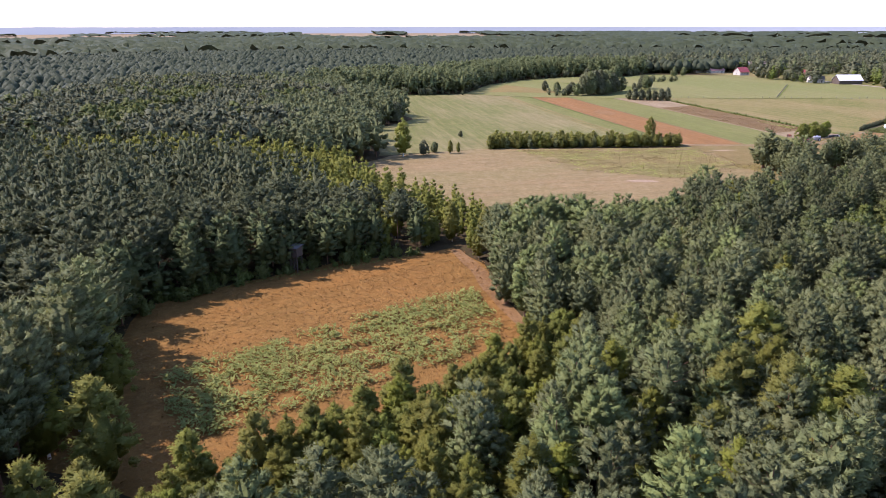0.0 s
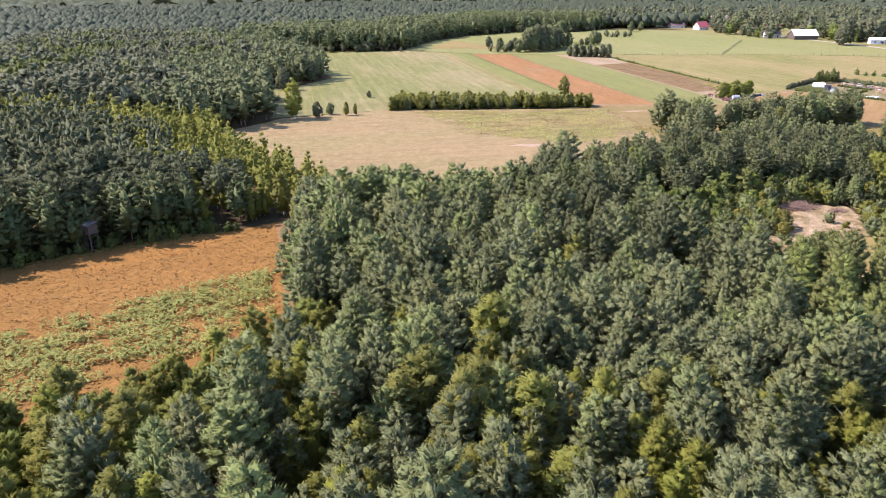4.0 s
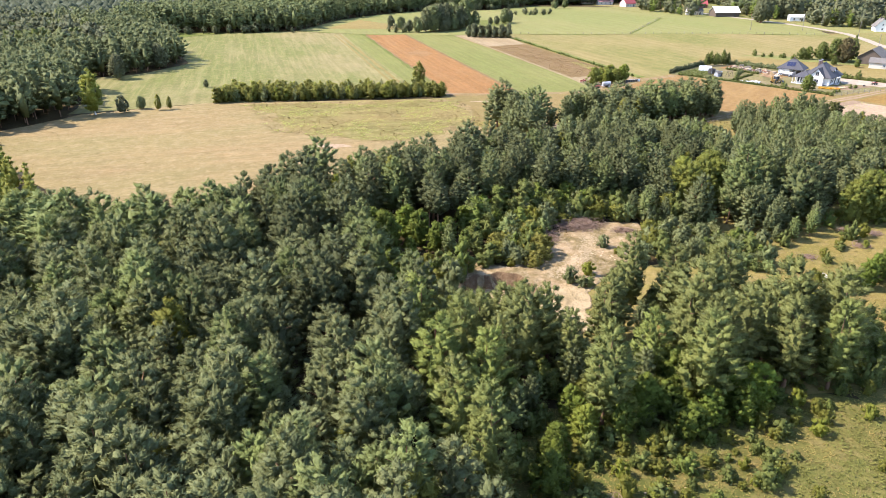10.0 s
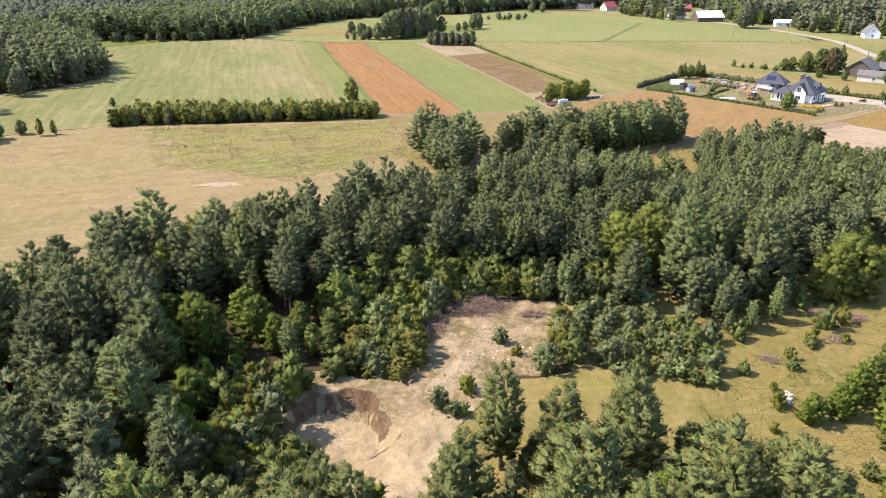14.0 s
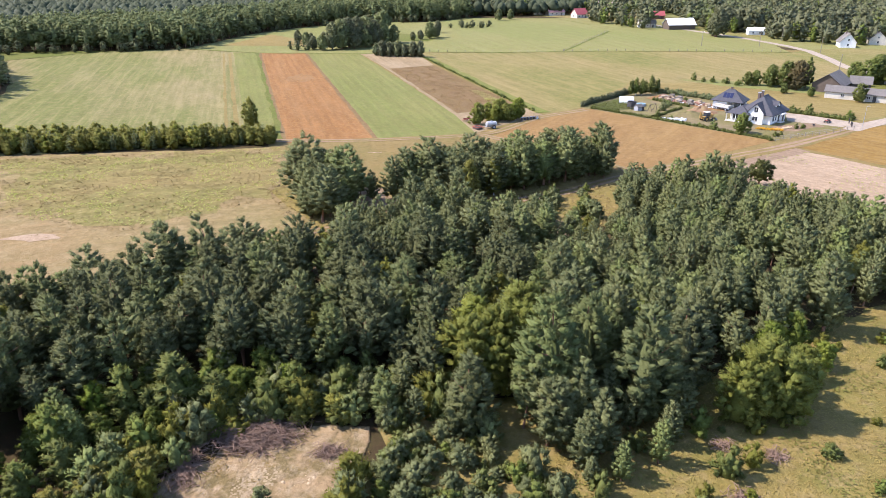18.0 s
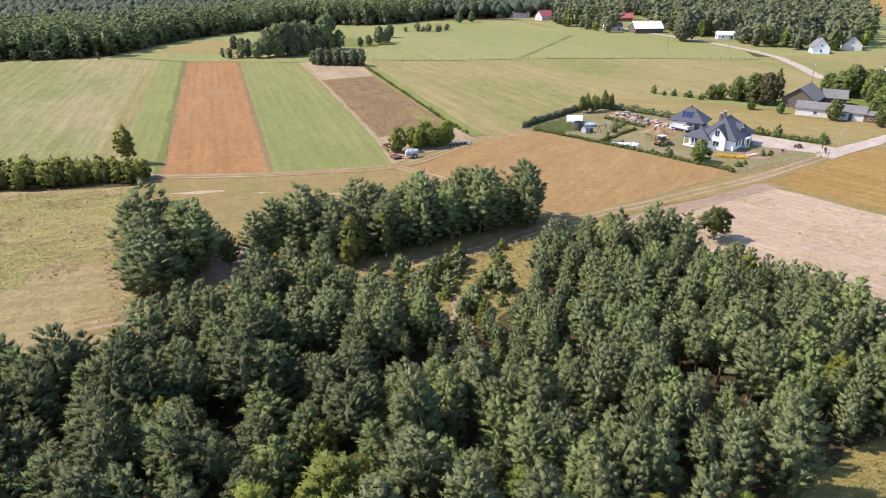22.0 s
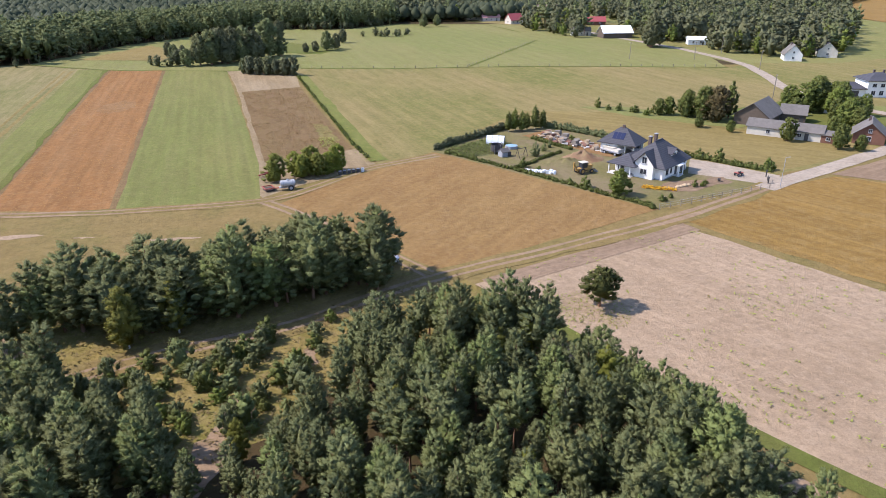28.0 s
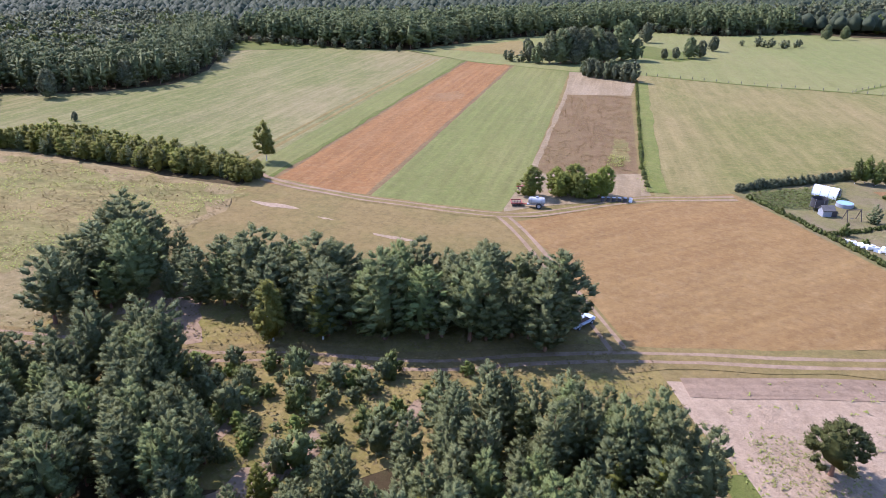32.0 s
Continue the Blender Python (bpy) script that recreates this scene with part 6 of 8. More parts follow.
# ---- buildings and farm things ----
M_WHITE = plain("white_render", (0.74, 0.72, 0.68), 0.85, vary=0.15, scale=0.8)
def tiled(name, colour, course, rough=0.75):
    """Roof tiles in level courses."""
    n = Nodes(name, rough)
    n.bsdf.inputs["Specular IOR Level"].default_value = 0.25
    w = n.put("TexWave", Scale=0.314 / course, Distortion=0.3, Detail=1.0)
    w.bands_direction = "Z"
    n.t.links.new(n.pos, w.inputs["Vector"])
    col = n.mix(n.ramp(n.noise(1.4, 5.0, rough=0.7), 0.35, 0.7, 0, 0.45), colour, tuple(v * 0.55 for v in colour))
    col = n.mix(n.ramp(n.noise(5.0, 2.0), 0.5, 0.7, 0, 0.4), col, tuple(min(1, v * 1.6) for v in colour))
    col = n.mix(n.ramp(w.outputs["Fac"], 0.62, 0.95, 0, 0.45), col, tuple(v * 0.4 for v in colour))
    n.bump(w.outputs["Fac"], 0.5, 0.05)
    return n.done(col)


M_DARKROOF = tiled("dark_roof_tiles", (0.066, 0.066, 0.075), 0.3)
M_GREYROOF = plain("weathered_grey_roof", (0.15, 0.138, 0.125), 0.95, vary=0.6, scale=1.1, bump=0.3, spec=0.1)
M_BROWNWOOD = plain("weathered_boards", (0.10, 0.075, 0.055), 0.9, vary=0.5, scale=1.2, bump=0.3)
M_REDWOOD = plain("reddish_boards", (0.17, 0.08, 0.05), 0.85, vary=0.4, scale=1.2)
M_CREAM = plain("lime_wall", (0.52, 0.48, 0.40), 0.9, vary=0.35, scale=0.7)
M_METALROOF = plain("white_metal_roof", (0.85, 0.87, 0.90), 0.35, vary=0.12, scale=0.4)
M_REDROOF = plain("red_roof", (0.30, 0.06, 0.06), 0.7, vary=0.3)
M_TEALROOF = plain("teal_roof", (0.03, 0.28, 0.20), 0.6, vary=0.2)
M_PANE = plain("window_glass", (0.03, 0.035, 0.045), 0.12, vary=0.05)
M_FRAME = plain("pale_frame", (0.6, 0.58, 0.55), 0.6, vary=0.1)
M_DARK = plain("dark_door", (0.05, 0.045, 0.045), 0.6, vary=0.2)
M_BRICK = plain("dark_brick", (0.10, 0.07, 0.06), 0.9, vary=0.4, scale=5)
M_STEEL = plain("dull_steel", (0.33, 0.35, 0.37), 0.45, 0.6, 0.35, 1.5)
M_TANK = plain("dull_grey_tank", (0.42, 0.42, 0.41), 0.6, 0.1, 0.35, 1.2)
M_RUBBER = plain("black_rubber", (0.02, 0.02, 0.02), 0.85, vary=0.3)
M_YELLOW = plain("yellow_paint", (0.42, 0.24, 0.06), 0.6, vary=0.55)
M_REDP = plain("faded_red_paint", (0.30, 0.06, 0.04), 0.6, vary=0.35)
M_GREYP = plain("grey_paint", (0.30, 0.31, 0.33), 0.5, vary=0.3)
M_POST = plain("grey_wood_post", (0.19, 0.165, 0.135), 0.9, vary=0.4)
M_CONC = plain("pale_concrete", (0.55, 0.53, 0.49), 0.9, vary=0.3)
M_STONE = plain("pale_stone", (0.29, 0.215, 0.135), 0.9, vary=0.4, scale=1.5)
M_OCHRE = plain("ochre_stone", (0.42, 0.31, 0.185), 0.85, vary=0.35, scale=1.5)
M_EARTH = land("heaped_earth", (0.22, 0.13, 0.075), (0.27, 0.18, 0.11), (0.20, 0.19, 0.06), 0.3, 2.0)
M_FILM = plain("milky_film", (0.78, 0.80, 0.80), 0.3, vary=0.15)
M_SOLAR = plain("solar_panel", (0.02, 0.025, 0.06), 0.15, vary=0.1)
M_WATER = plain("pool_water", (0.22, 0.34, 0.40), 0.1, vary=0.1)
M_BRUSH = plain("dead_twigs", (0.235, 0.155, 0.11), 0.95, vary=0.4)
M_FLOWER = foliage("orange_flowers", (0.55, 0.26, 0.02), (0.62, 0.34, 0.03), (0.5, 0.2, 0.02), 0.7, 0.2)
M_GORSE = foliage("yellow_flowers", (0.36, 0.27, 0.02), (0.45, 0.34, 0.03), (0.26, 0.25, 0.03), 0.7, 0.2)


def part(name, bm, mat, parent, label=""):
    me = bpy.data.meshes.new(name)
    bmesh.ops.recalc_face_normals(bm, faces=bm.faces)
    bm.to_mesh(me)
    bm.free()
    me.materials.append(mat)
    ob = new(name, me)
    ob.parent = parent
    if label:
        ob["label"] = label
    return ob


def boxes(*spans):
    """One bmesh of boxes x0, x1, y0, y1, z0, z1, with slightly rounded edges."""
    bm = bmesh.new()
    for x0, x1, y0, y1, z0, z1 in spans:
        c = bmesh.ops.create_cube(bm, size=1.0, matrix=Matrix.Translation(((x0 + x1) / 2, (y0 + y1) / 2, (z0 + z1) / 2)) @ Matrix.Diagonal((x1 - x0, y1 - y0, z1 - z0, 1)))
    return bm


def rounded(x0, x1, y0, y1, z0, z1, r=0.06, seg=1):
    bm = boxes((x0, x1, y0, y1, z0, z1))
    bmesh.ops.bevel(bm, geom=bm.edges[:], offset=r, segments=seg, affect="EDGES")
    return bm


def shell(verts, faces, thick=0.0):
    bm = bmesh.new()
    vs = [bm.verts.new(v) for v in verts]
    for f in faces:
        bm.faces.new([vs[k] for k in f])
    if thick:
        bmesh.ops.recalc_face_normals(bm, faces=bm.faces)
        bmesh.ops.solidify(bm, geom=bm.faces[:], thickness=thick)
    return bm


def drum(x, y, z, r, length, axis="x", seg=14):
    bm = bmesh.new()
    turn = {"x": pose(0, 0, 0, 0, 90, 0), "y": pose(0, 0, 0, 90, 0, 0), "z": Matrix()}[axis]
    bmesh.ops.create_cone(bm, cap_ends=True, segments=seg, radius1=r, radius2=r, depth=length, matrix=Matrix.Translation((x, y, z)) @ turn)
    return bm


def wheel(parent, x, y, r, w, rim=M_GREYP):
    t = part("tyre", drum(x, y, r, r, w, "y", 16), M_RUBBER, parent)
    part("rim", drum(x, y, r, r * 0.55, w + 0.04, "y", 12), rim, t)
    return t


def place(name, x, y, turn, label, category, group="", z=0.0):
    root = tagged(new(name), label, category, group)
    root.matrix_basis = pose(x, y, z, 0, 0, turn)
    return root


def window(parent, x, y, z, w, h, side):
    """A window with frame, pane and sill on the wall side given: -x, +x, -y or +y."""
    d = 0.06
    if side[1] == "y":
        s = -1 if side[0] == "-" else 1
        f = part("window", boxes((x - w / 2, x + w / 2, min(y, y + s * d), max(y, y + s * d), z, z + h)), M_FRAME, parent)
        g0, g1 = sorted((y + s * d, y + s * (d + 0.02)))
        part("pane", boxes((x - w / 2 + 0.09, x - 0.04, g0, g1, z + 0.09, z + h - 0.09), (x + 0.04, x + w / 2 - 0.09, g0, g1, z + 0.09, z + h - 0.09)), M_PANE, f)
        g0, g1 = sorted((y, y + s * 0.16))
        part("sill", boxes((x - w / 2 - 0.08, x + w / 2 + 0.08, g0, g1, z - 0.07, z - 0.004)), M_GREYP, f)
    else:
        s = -1 if side[0] == "-" else 1
        f = part("window", boxes((min(x, x + s * d), max(x, x + s * d), y - w / 2, y + w / 2, z, z + h)), M_FRAME, parent)
        g0, g1 = sorted((x + s * d, x + s * (d + 0.02)))
        part("pane", boxes((g0, g1, y - w / 2 + 0.09, y - 0.04, z + 0.09, z + h - 0.09), (g0, g1, y + 0.04, y + w / 2 - 0.09, z + 0.09, z + h - 0.09)), M_PANE, f)
        g0, g1 = sorted((x, x + s * 0.16))
        part("sill", boxes((g0, g1, y - w / 2 - 0.08, y + w / 2 + 0.08, z - 0.07, z - 0.004)), M_GREYP, f)


def gabled(name, x, y, turn, length, depth, eave, ridge, wall_mat, roof_mat, label, windows=3, chimney=True, door=True, over=0.5, category="house"):
    """A simple gabled building: walls, two roof slopes, windows, door and chimney. Its ridge runs along its own x."""
    root = place(name, x, y, turn, label, category)
    a, b = length / 2, depth / 2
    v = [(-a, -b, 0), (a, -b, 0), (a, b, 0), (-a, b, 0), (-a, -b, eave), (a, -b, eave), (a, b, eave), (-a, b, eave), (-a, 0, ridge - 0.1), (a, 0, ridge - 0.1)]
    part("wall", shell(v, [(0, 1, 5, 4), (2, 3, 7, 6), (1, 2, 6, 9, 5), (3, 0, 4, 8, 7)]), wall_mat, root)
    k = (ridge - eave) / b
    for s in (-1, 1):
        e = b + over
        z = eave - over * k
        pts = [(-a - over, s * e, z), (a + over, s * e, z), (a + over, 0, ridge), (-a - over, 0, ridge)]
        part("roof", shell(pts + [(p, q, r + 0.16) for p, q, r in pts], [(0, 1, 2, 3), (4, 5, 6, 7), (0, 1, 5, 4), (1, 2, 6, 5), (2, 3, 7, 6), (3, 0, 4, 7)]), roof_mat, root)
    for q in range(windows):
        wx = -a + length * (q + 0.7) / (windows + 0.4)
        window(root, wx, -b, min(1.0, eave * 0.35), 1.1, min(1.3, eave * 0.4), "-y")
    if windows:
        window(root, -a, 0.0, 1.0, 1.1, 1.2, "-x")
        if ridge - eave > 2.2:
            window(root, -a, 0.0, eave + 0.5, 0.9, 1.0, "-x")
    if door:
        part("door", boxes((a * 0.55, a * 0.55 + 1.0, -b - 0.05, -b, 0, min(2.05, eave - 0.1))), M_DARK, root)
    if chimney:
        part("chimney", boxes((a * 0.2, a * 0.2 + 0.6, 0.3, 0.9, ridge - 1.2, ridge + 0.9)), M_BRICK, root)
    return root


# the white house
house = place("white_house", 247, 271, 39.3, "white rendered house with steep dark tiled roofs", "house")
part("wall", boxes((0.5, 12.8, 0, 9.2, 0, 2.95)), M_WHITE, house)
part("plinth", boxes((0.42, 12.88, -0.08, 9.28, 0, 0.3)), M_GREYP, house)


def hip(name, x0, x1, y0, y1, z, ra, rb, zr, parent, mat=None):
    t = 0.18
    v = [(x0, y0, z), (x1, y0, z), (x1, y1, z), (x0, y1, z), (*ra, zr), (*rb, zr), (x0, y0, z + t), (x1, y0, z + t), (x1, y1, z + t), (x0, y1, z + t), (*ra, zr + t), (*rb, zr + t)]
    f = [(6, 7, 11, 10), (7, 8, 11), (8, 9, 10, 11), (9, 6, 10), (0, 1, 5, 4), (1, 2, 5), (2, 3, 4, 5), (3, 0, 4), (0, 1, 7, 6), (1, 2, 8, 7), (2, 3, 9, 8), (3, 0, 6, 9)]
    return part(name, shell(v, f), mat or M_DARKROOF, parent)


main_roof = hip("roof", -0.3, 13.6, -0.8, 10.0, 2.75, (4.6, 4.6), (8.4, 4.6), 7.3, house)
part("ridge_cap", boxes((4.5, 8.5, 4.48, 4.72, 7.44, 7.6)), M_DARKROOF, main_roof)
wv = [(-0.6, 1.9, 0), (-0.6, 6.3, 0), (-0.6, 6.3, 3.6), (-0.6, 4.1, 5.95), (-0.6, 1.9, 3.6), (4.2, 1.9, 0), (4.2, 6.3, 0), (4.2, 6.3, 3.6), (4.2, 4.1, 5.95), (4.2, 1.9, 3.6)]
wing = part("gable_wing", shell(wv, [(0, 1, 2, 3, 4), (0, 5, 9, 4), (1, 6, 7, 2), (5, 6, 7, 8, 9)]), M_WHITE, house)
for s, n in ((-1, "wing_roof"), (1, "wing_roof")):
    yb, ye = 4.1, 4.1 + s * 2.75
    pts = [(-1.1, ye, 3.0), (4.4, ye, 3.0), (4.4, yb, 6.05), (-1.1, yb, 6.05)]
    part(n, shell(pts + [(p, q, r + 0.16) for p, q, r in pts], [(0, 1, 2, 3), (4, 5, 6, 7), (0, 1, 5, 4), (1, 2, 6, 5), (2, 3, 7, 6), (3, 0, 4, 7)]), M_DARKROOF, house)
window(house, -0.6, 4.1, 1.0, 1.6, 1.3, "-x")
window(house, -0.6, 4.1, 3.5, 1.2, 1.5, "-x")
dv = [(6.0, 1.0, 2.9), (9.2, 1.0, 2.9), (9.2, 1.0, 5.0), (7.6, 1.0, 5.75), (6.0, 1.0, 5.0), (6.0, 4.4, 5.0), (9.2, 4.4, 5.0), (7.6, 4.4, 5.75), (6.0, 3.0, 2.9), (9.2, 3.0, 2.9)]
part("dormer", shell(dv, [(0, 1, 2, 3, 4), (0, 8, 5, 4), (1, 9, 6, 2)]), M_WHITE, house)
for s in (-1, 1):
    pts = [(7.6, 0.5, 5.9), (7.6, 4.8, 5.9), (7.6 + s * 2.0, 4.8, 4.8), (7.6 + s * 2.0, 0.5, 4.8)]
    part("dormer_roof", shell(pts + [(p, q, r + 0.14) for p, q, r in pts], [(0, 1, 2, 3), (4, 5, 6, 7), (0, 1, 5, 4), (1, 2, 6, 5), (2, 3, 7, 6), (3, 0, 4, 7)]), M_DARKROOF, house)
window(house, 7.6, 1.0, 3.7, 1.4, 1.2, "-y")
window(house, 2.6, 0.0, 0.9, 1.4, 1.4, "-y")
window(house, 4.6, 0.0, 0.9, 1.0, 1.4, "-y")
part("door", boxes((6.6, 7.7, -0.08, 0.0, 0.1, 2.15)), M_DARK, house)
part("garage_door", boxes((9.6, 12.0, -0.08, 0.0, 0.05, 2.3)), M_DARK, house)
for px in (6.0, 8.4):
    part("porch_post", drum(px, -1.2, 1.3, 0.14, 2.6, "z", 8), M_WHITE, house)
part("porch_canopy", boxes((5.6, 8.8, -1.5, -0.05, 2.5, 2.72)), M_WHITE, house)
part("doorstep", boxes((5.8, 8.6, -1.5, -0.06, 0.0, 0.16)), M_CONC, house)
for cx_, cy_ in ((4.6, 5.6), (8.0, 5.9)):
    ch = part("chimney", boxes((cx_, cx_ + 0.7, cy_, cy_ + 0.6, 5.6, 8.3)), M_BRICK, house)
    part("chimney_cap", boxes((cx_ - 0.08, cx_ + 0.78, cy_ - 0.08, cy_ + 0.68, 8.304, 8.42)), M_GREYP, ch)
part("skylight", shell([(10.2, 0.9, 4.42), (10.9, 0.9, 4.42), (10.9, 1.9, 5.26), (10.2, 1.9, 5.26)], [(0, 1, 2, 3)], 0.08), M_PANE, house)
hip("terrace_roof", -2.2, 5.6, 5.4, 12.6, 2.45, (1.2, 9.0), (5.0, 9.0), 4.5, house)
for px, py in ((-1.7, 6.8), (-1.7, 9.4), (-1.7, 12.1), (1.6, 12.1), (5.0, 12.1)):
    part("terrace_post", drum(px, py, 1.25, 0.13, 2.5, "z", 8), M_WHITE, house)
part("terrace_floor", boxes((-2.0, 0.48, 6.32, 12.4, 0.0, 0.18)), M_CONC, house)
part("back_wall", boxes((0.9, 5.3, 9.24, 11.6, 0.0, 2.5)), M_WHITE, house)
window(house, 0.9, 10.4, 0.5, 1.6, 1.6, "-x")

# carport and store beside it
shed = place("carport", 249, 290.8, 46, "white garage with an open bay and pyramid roof", "garage")
part("wall", boxes((0.3, 7.2, 5.0, 9.0, 0, 2.7)), M_WHITE, shed)
part("back_wall", boxes((6.9, 7.2, 0.3, 4.99, 0, 2.7)), M_WHITE, shed)
for py in (0.4, 2.6, 4.8):
    part("post", boxes((0.3, 0.6, py - 0.15, py + 0.15, 0, 2.7)), M_WHITE, shed)
part("floor_slab", boxes((0.2, 7.3, 0.2, 9.1, 0.0, 0.1)), M_CONC, shed)
hip("roof", -0.4, 7.9, -0.5, 9.8, 2.65, (3.7, 3.9), (3.7, 5.4), 6.2, shed)
part("finial", boxes((3.4, 4.0, 4.3, 4.9, 6.2, 6.9)), M_BRICK, shed)
for k in range(3):
    q0, q1 = 3.3 + k * 1.05, 4.25 + k * 1.05
    part("solar_panel", shell([(0.75, q0, 3.86), (0.75, q1, 3.86), (2.3, q1, 5.2), (2.3, q0, 5.2)], [(0, 1, 2, 3)], 0.06), M_SOLAR, shed)
window(shed, 0.3, 7.0, 1.0, 1.0, 1.1, "-x")


def car(name, x, y, turn, paint, label, z=0.0):
    root = place(name, x, y, turn, label, "car", z=z)
    body = part("body", rounded(-2.1, 2.1, -0.85, 0.85, 0.32, 0.95, 0.16, 2), paint, root)
    part("cabin", shell([(-1.7, -0.78, 0.95), (1.0, -0.78, 0.95), (1.0, 0.78, 0.95), (-1.7, 0.78, 0.95), (-1.2, -0.62, 1.45), (0.3, -0.62, 1.45), (0.3, 0.62, 1.45), (-1.2, 0.62, 1.45)], [(4, 5, 6, 7), (0, 1, 5, 4), (1, 2, 6, 5), (2, 3, 7, 6), (3, 0, 4, 7)]), M_PANE, root, "dark car windows")
    part("roof_panel", rounded(-1.2, 0.3, -0.62, 0.62, 1.44, 1.5, 0.02), paint, root)
    for wx in (-1.3, 1.3):
        for wy in (-0.8, 0.8):
            wheel(root, wx, wy, 0.32, 0.2)
    for wy in (-0.6, 0.6):
        part("headlight", boxes((2.06, 2.12, wy - 0.18, wy + 0.18, 0.62, 0.8)), M_FRAME, root)
    return root


car("parked_car", 252.2, 296.2, 226, M_GREYP, "grey car parked in the open carport bay", 0.1)
car("forest_car", 184.2, 235.4, 65, plain("pale_blue_paint", (0.42, 0.47, 0.58), 0.4), "pale blue car parked at the end of the pine clump")
quad = place("quad_bike", 266.3, 272.3, 200, "dark red quad bike standing on the driveway", "quad bike", z=0.12)
part("body", rounded(-0.8, 0.8, -0.32, 0.32, 0.4, 0.75, 0.08, 2), M_DARK, quad)
part("seat", rounded(-0.6, 0.2, -0.2, 0.2, 0.752, 0.95, 0.06, 2), M_RUBBER, quad)
part("mudguard", rounded(0.35, 0.95, -0.55, 0.55, 0.7, 0.8, 0.04), M_REDP, quad)
part("mudguard", rounded(-0.95, -0.35, -0.55, 0.55, 0.7, 0.8, 0.04), M_REDP, quad)
part("handlebar", drum(0.35, 0, 1.12, 0.03, 0.8, "y", 6), M_STEEL, quad)
for wx in (-0.62, 0.62):
    for wy in (-0.48, 0.48):
        wheel(quad, wx, wy, 0.3, 0.24)
wb = place("wheelbarrow", 259.7, 269, 60, "dark wheelbarrow on bare earth beside the drive", "wheelbarrow")
part("tray", shell([(-0.5, -0.35, 0.6), (0.5, -0.35, 0.65), (0.5, 0.35, 0.65), (-0.5, 0.35, 0.6), (-0.3, -0.22, 0.3), (0.35, -0.22, 0.35), (0.35, 0.22, 0.35), (-0.3, 0.22, 0.3)], [(4, 5, 6, 7), (0, 1, 5, 4), (1, 2, 6, 5), (2, 3, 7, 6), (3, 0, 4, 7)], 0.03), M_DARK, wb)
for s in (-0.28, 0.24):
    part("handle", boxes((-1.2, 0.6, s, s + 0.04, 0.3, 0.36)), M_POST, wb)
    part("leg", boxes((-0.45, -0.4, s, s + 0.04, 0, 0.32)), M_DARK, wb)
wheel(wb, 0.72, 0, 0.2, 0.1)

# wheeled loader on the lawn
ld = place("backhoe_loader", 232.3, 280, 20, "yellow backhoe loader with a dark cab on the lawn", "loader")
part("chassis", rounded(-2.2, 1.9, -0.55, 0.55, 0.7, 1.35, 0.08), M_YELLOW, ld)
part("bonnet", rounded(0.5, 2.2, -0.5, 0.5, 1.3, 1.85, 0.12, 2), M_YELLOW, ld)
part("cab_glass", rounded(-1.1, 0.5, -0.7, 0.7, 1.36, 2.55, 0.08), M_PANE, ld)
part("cab_roof", rounded(-1.25, 0.65, -0.8, 0.8, 2.55, 2.72, 0.06), M_CREAM, ld)
part("bucket", shell([(2.7, -1.0, 0.15), (3.4, -1.0, 0.1), (3.4, 1.0, 0.1), (2.7, 1.0, 0.15), (2.6, -1.0, 0.9), (2.6, 1.0, 0.9)], [(0, 1, 2, 3), (0, 3, 5, 4), (0, 1, 4), (3, 2, 5)], 0.06), M_GREYP, ld)
for s in (-0.62, 0.52):
    part("loader_arm", boxes((0.6, 2.7, s, s + 0.12, 0.7, 0.9)), M_YELLOW, ld)
part("backhoe_boom", shell([(-2.1, -0.12, 1.2), (-2.1, 0.12, 1.2), (-2.9, 0.12, 2.9), (-2.9, -0.12, 2.9), (-2.4, -0.12, 1.0), (-2.4, 0.12, 1.0), (-3.2, 0.12, 2.8), (-3.2, -0.12, 2.8)], [(0, 1, 2, 3), (4, 5, 6, 7), (0, 3, 7, 4), (1, 2, 6, 5), (2, 3, 7, 6), (0, 1, 5, 4)]), M_YELLOW, ld)
part("backhoe_stick", boxes((-3.15, -2.95, -0.1, 0.1, 1.0, 2.85)), M_YELLOW, ld)
for wy in (-0.95, 0.95):
    wheel(ld, -1.2, wy, 0.75, 0.42, M_YELLOW)
    wheel(ld, 1.5, wy, 0.48, 0.32, M_YELLOW)

# slurry tanker and implements beside the birch clump
tk = place("slurry_tanker", 165, 277.6, 12, "grey steel slurry tanker on two wheels", "tanker")
tank = part("tank", drum(0.4, 0, 1.4, 0.72, 2.9, "x", 20), M_TANK, tk)
for s in (-0.6, 1.4):
    part("band", drum(s, 0, 1.4, 0.75, 0.12, "x", 20), M_GREYP, tank)
for s in (-1.1, 1.9):
    part("end_cap", drum(s, 0, 1.4, 0.5, 0.22, "x", 16), M_TANK, tank)
part("hatch", drum(0.4, 0, 2.2, 0.28, 0.2, "z", 12), M_GREYP, tank)
part("frame", boxes((-1.5, 1.8, -0.4, 0.4, 0.55, 0.75)), M_GREYP, tk)
part("drawbar", boxes((-2.9, -1.4, -0.12, 0.12, 0.5, 0.67)), M_REDP, tk)
for wy in (-0.95, 0.95):
    wheel(tk, 0.9, wy, 0.6, 0.42)
im = place("harrow", 161.3, 277.4, 25, "rusty red and dark farm harrow with tines", "farm machine")
part("frame", boxes((-1.1, 1.1, -1.2, -1.05, 0.7, 0.85), (-1.1, 1.1, 1.05, 1.2, 0.7, 0.85), (-1.1, -0.95, -1.2, 1.2, 0.7, 0.85), (0.95, 1.1, -1.2, 1.2, 0.7, 0.85)), M_REDP, im)
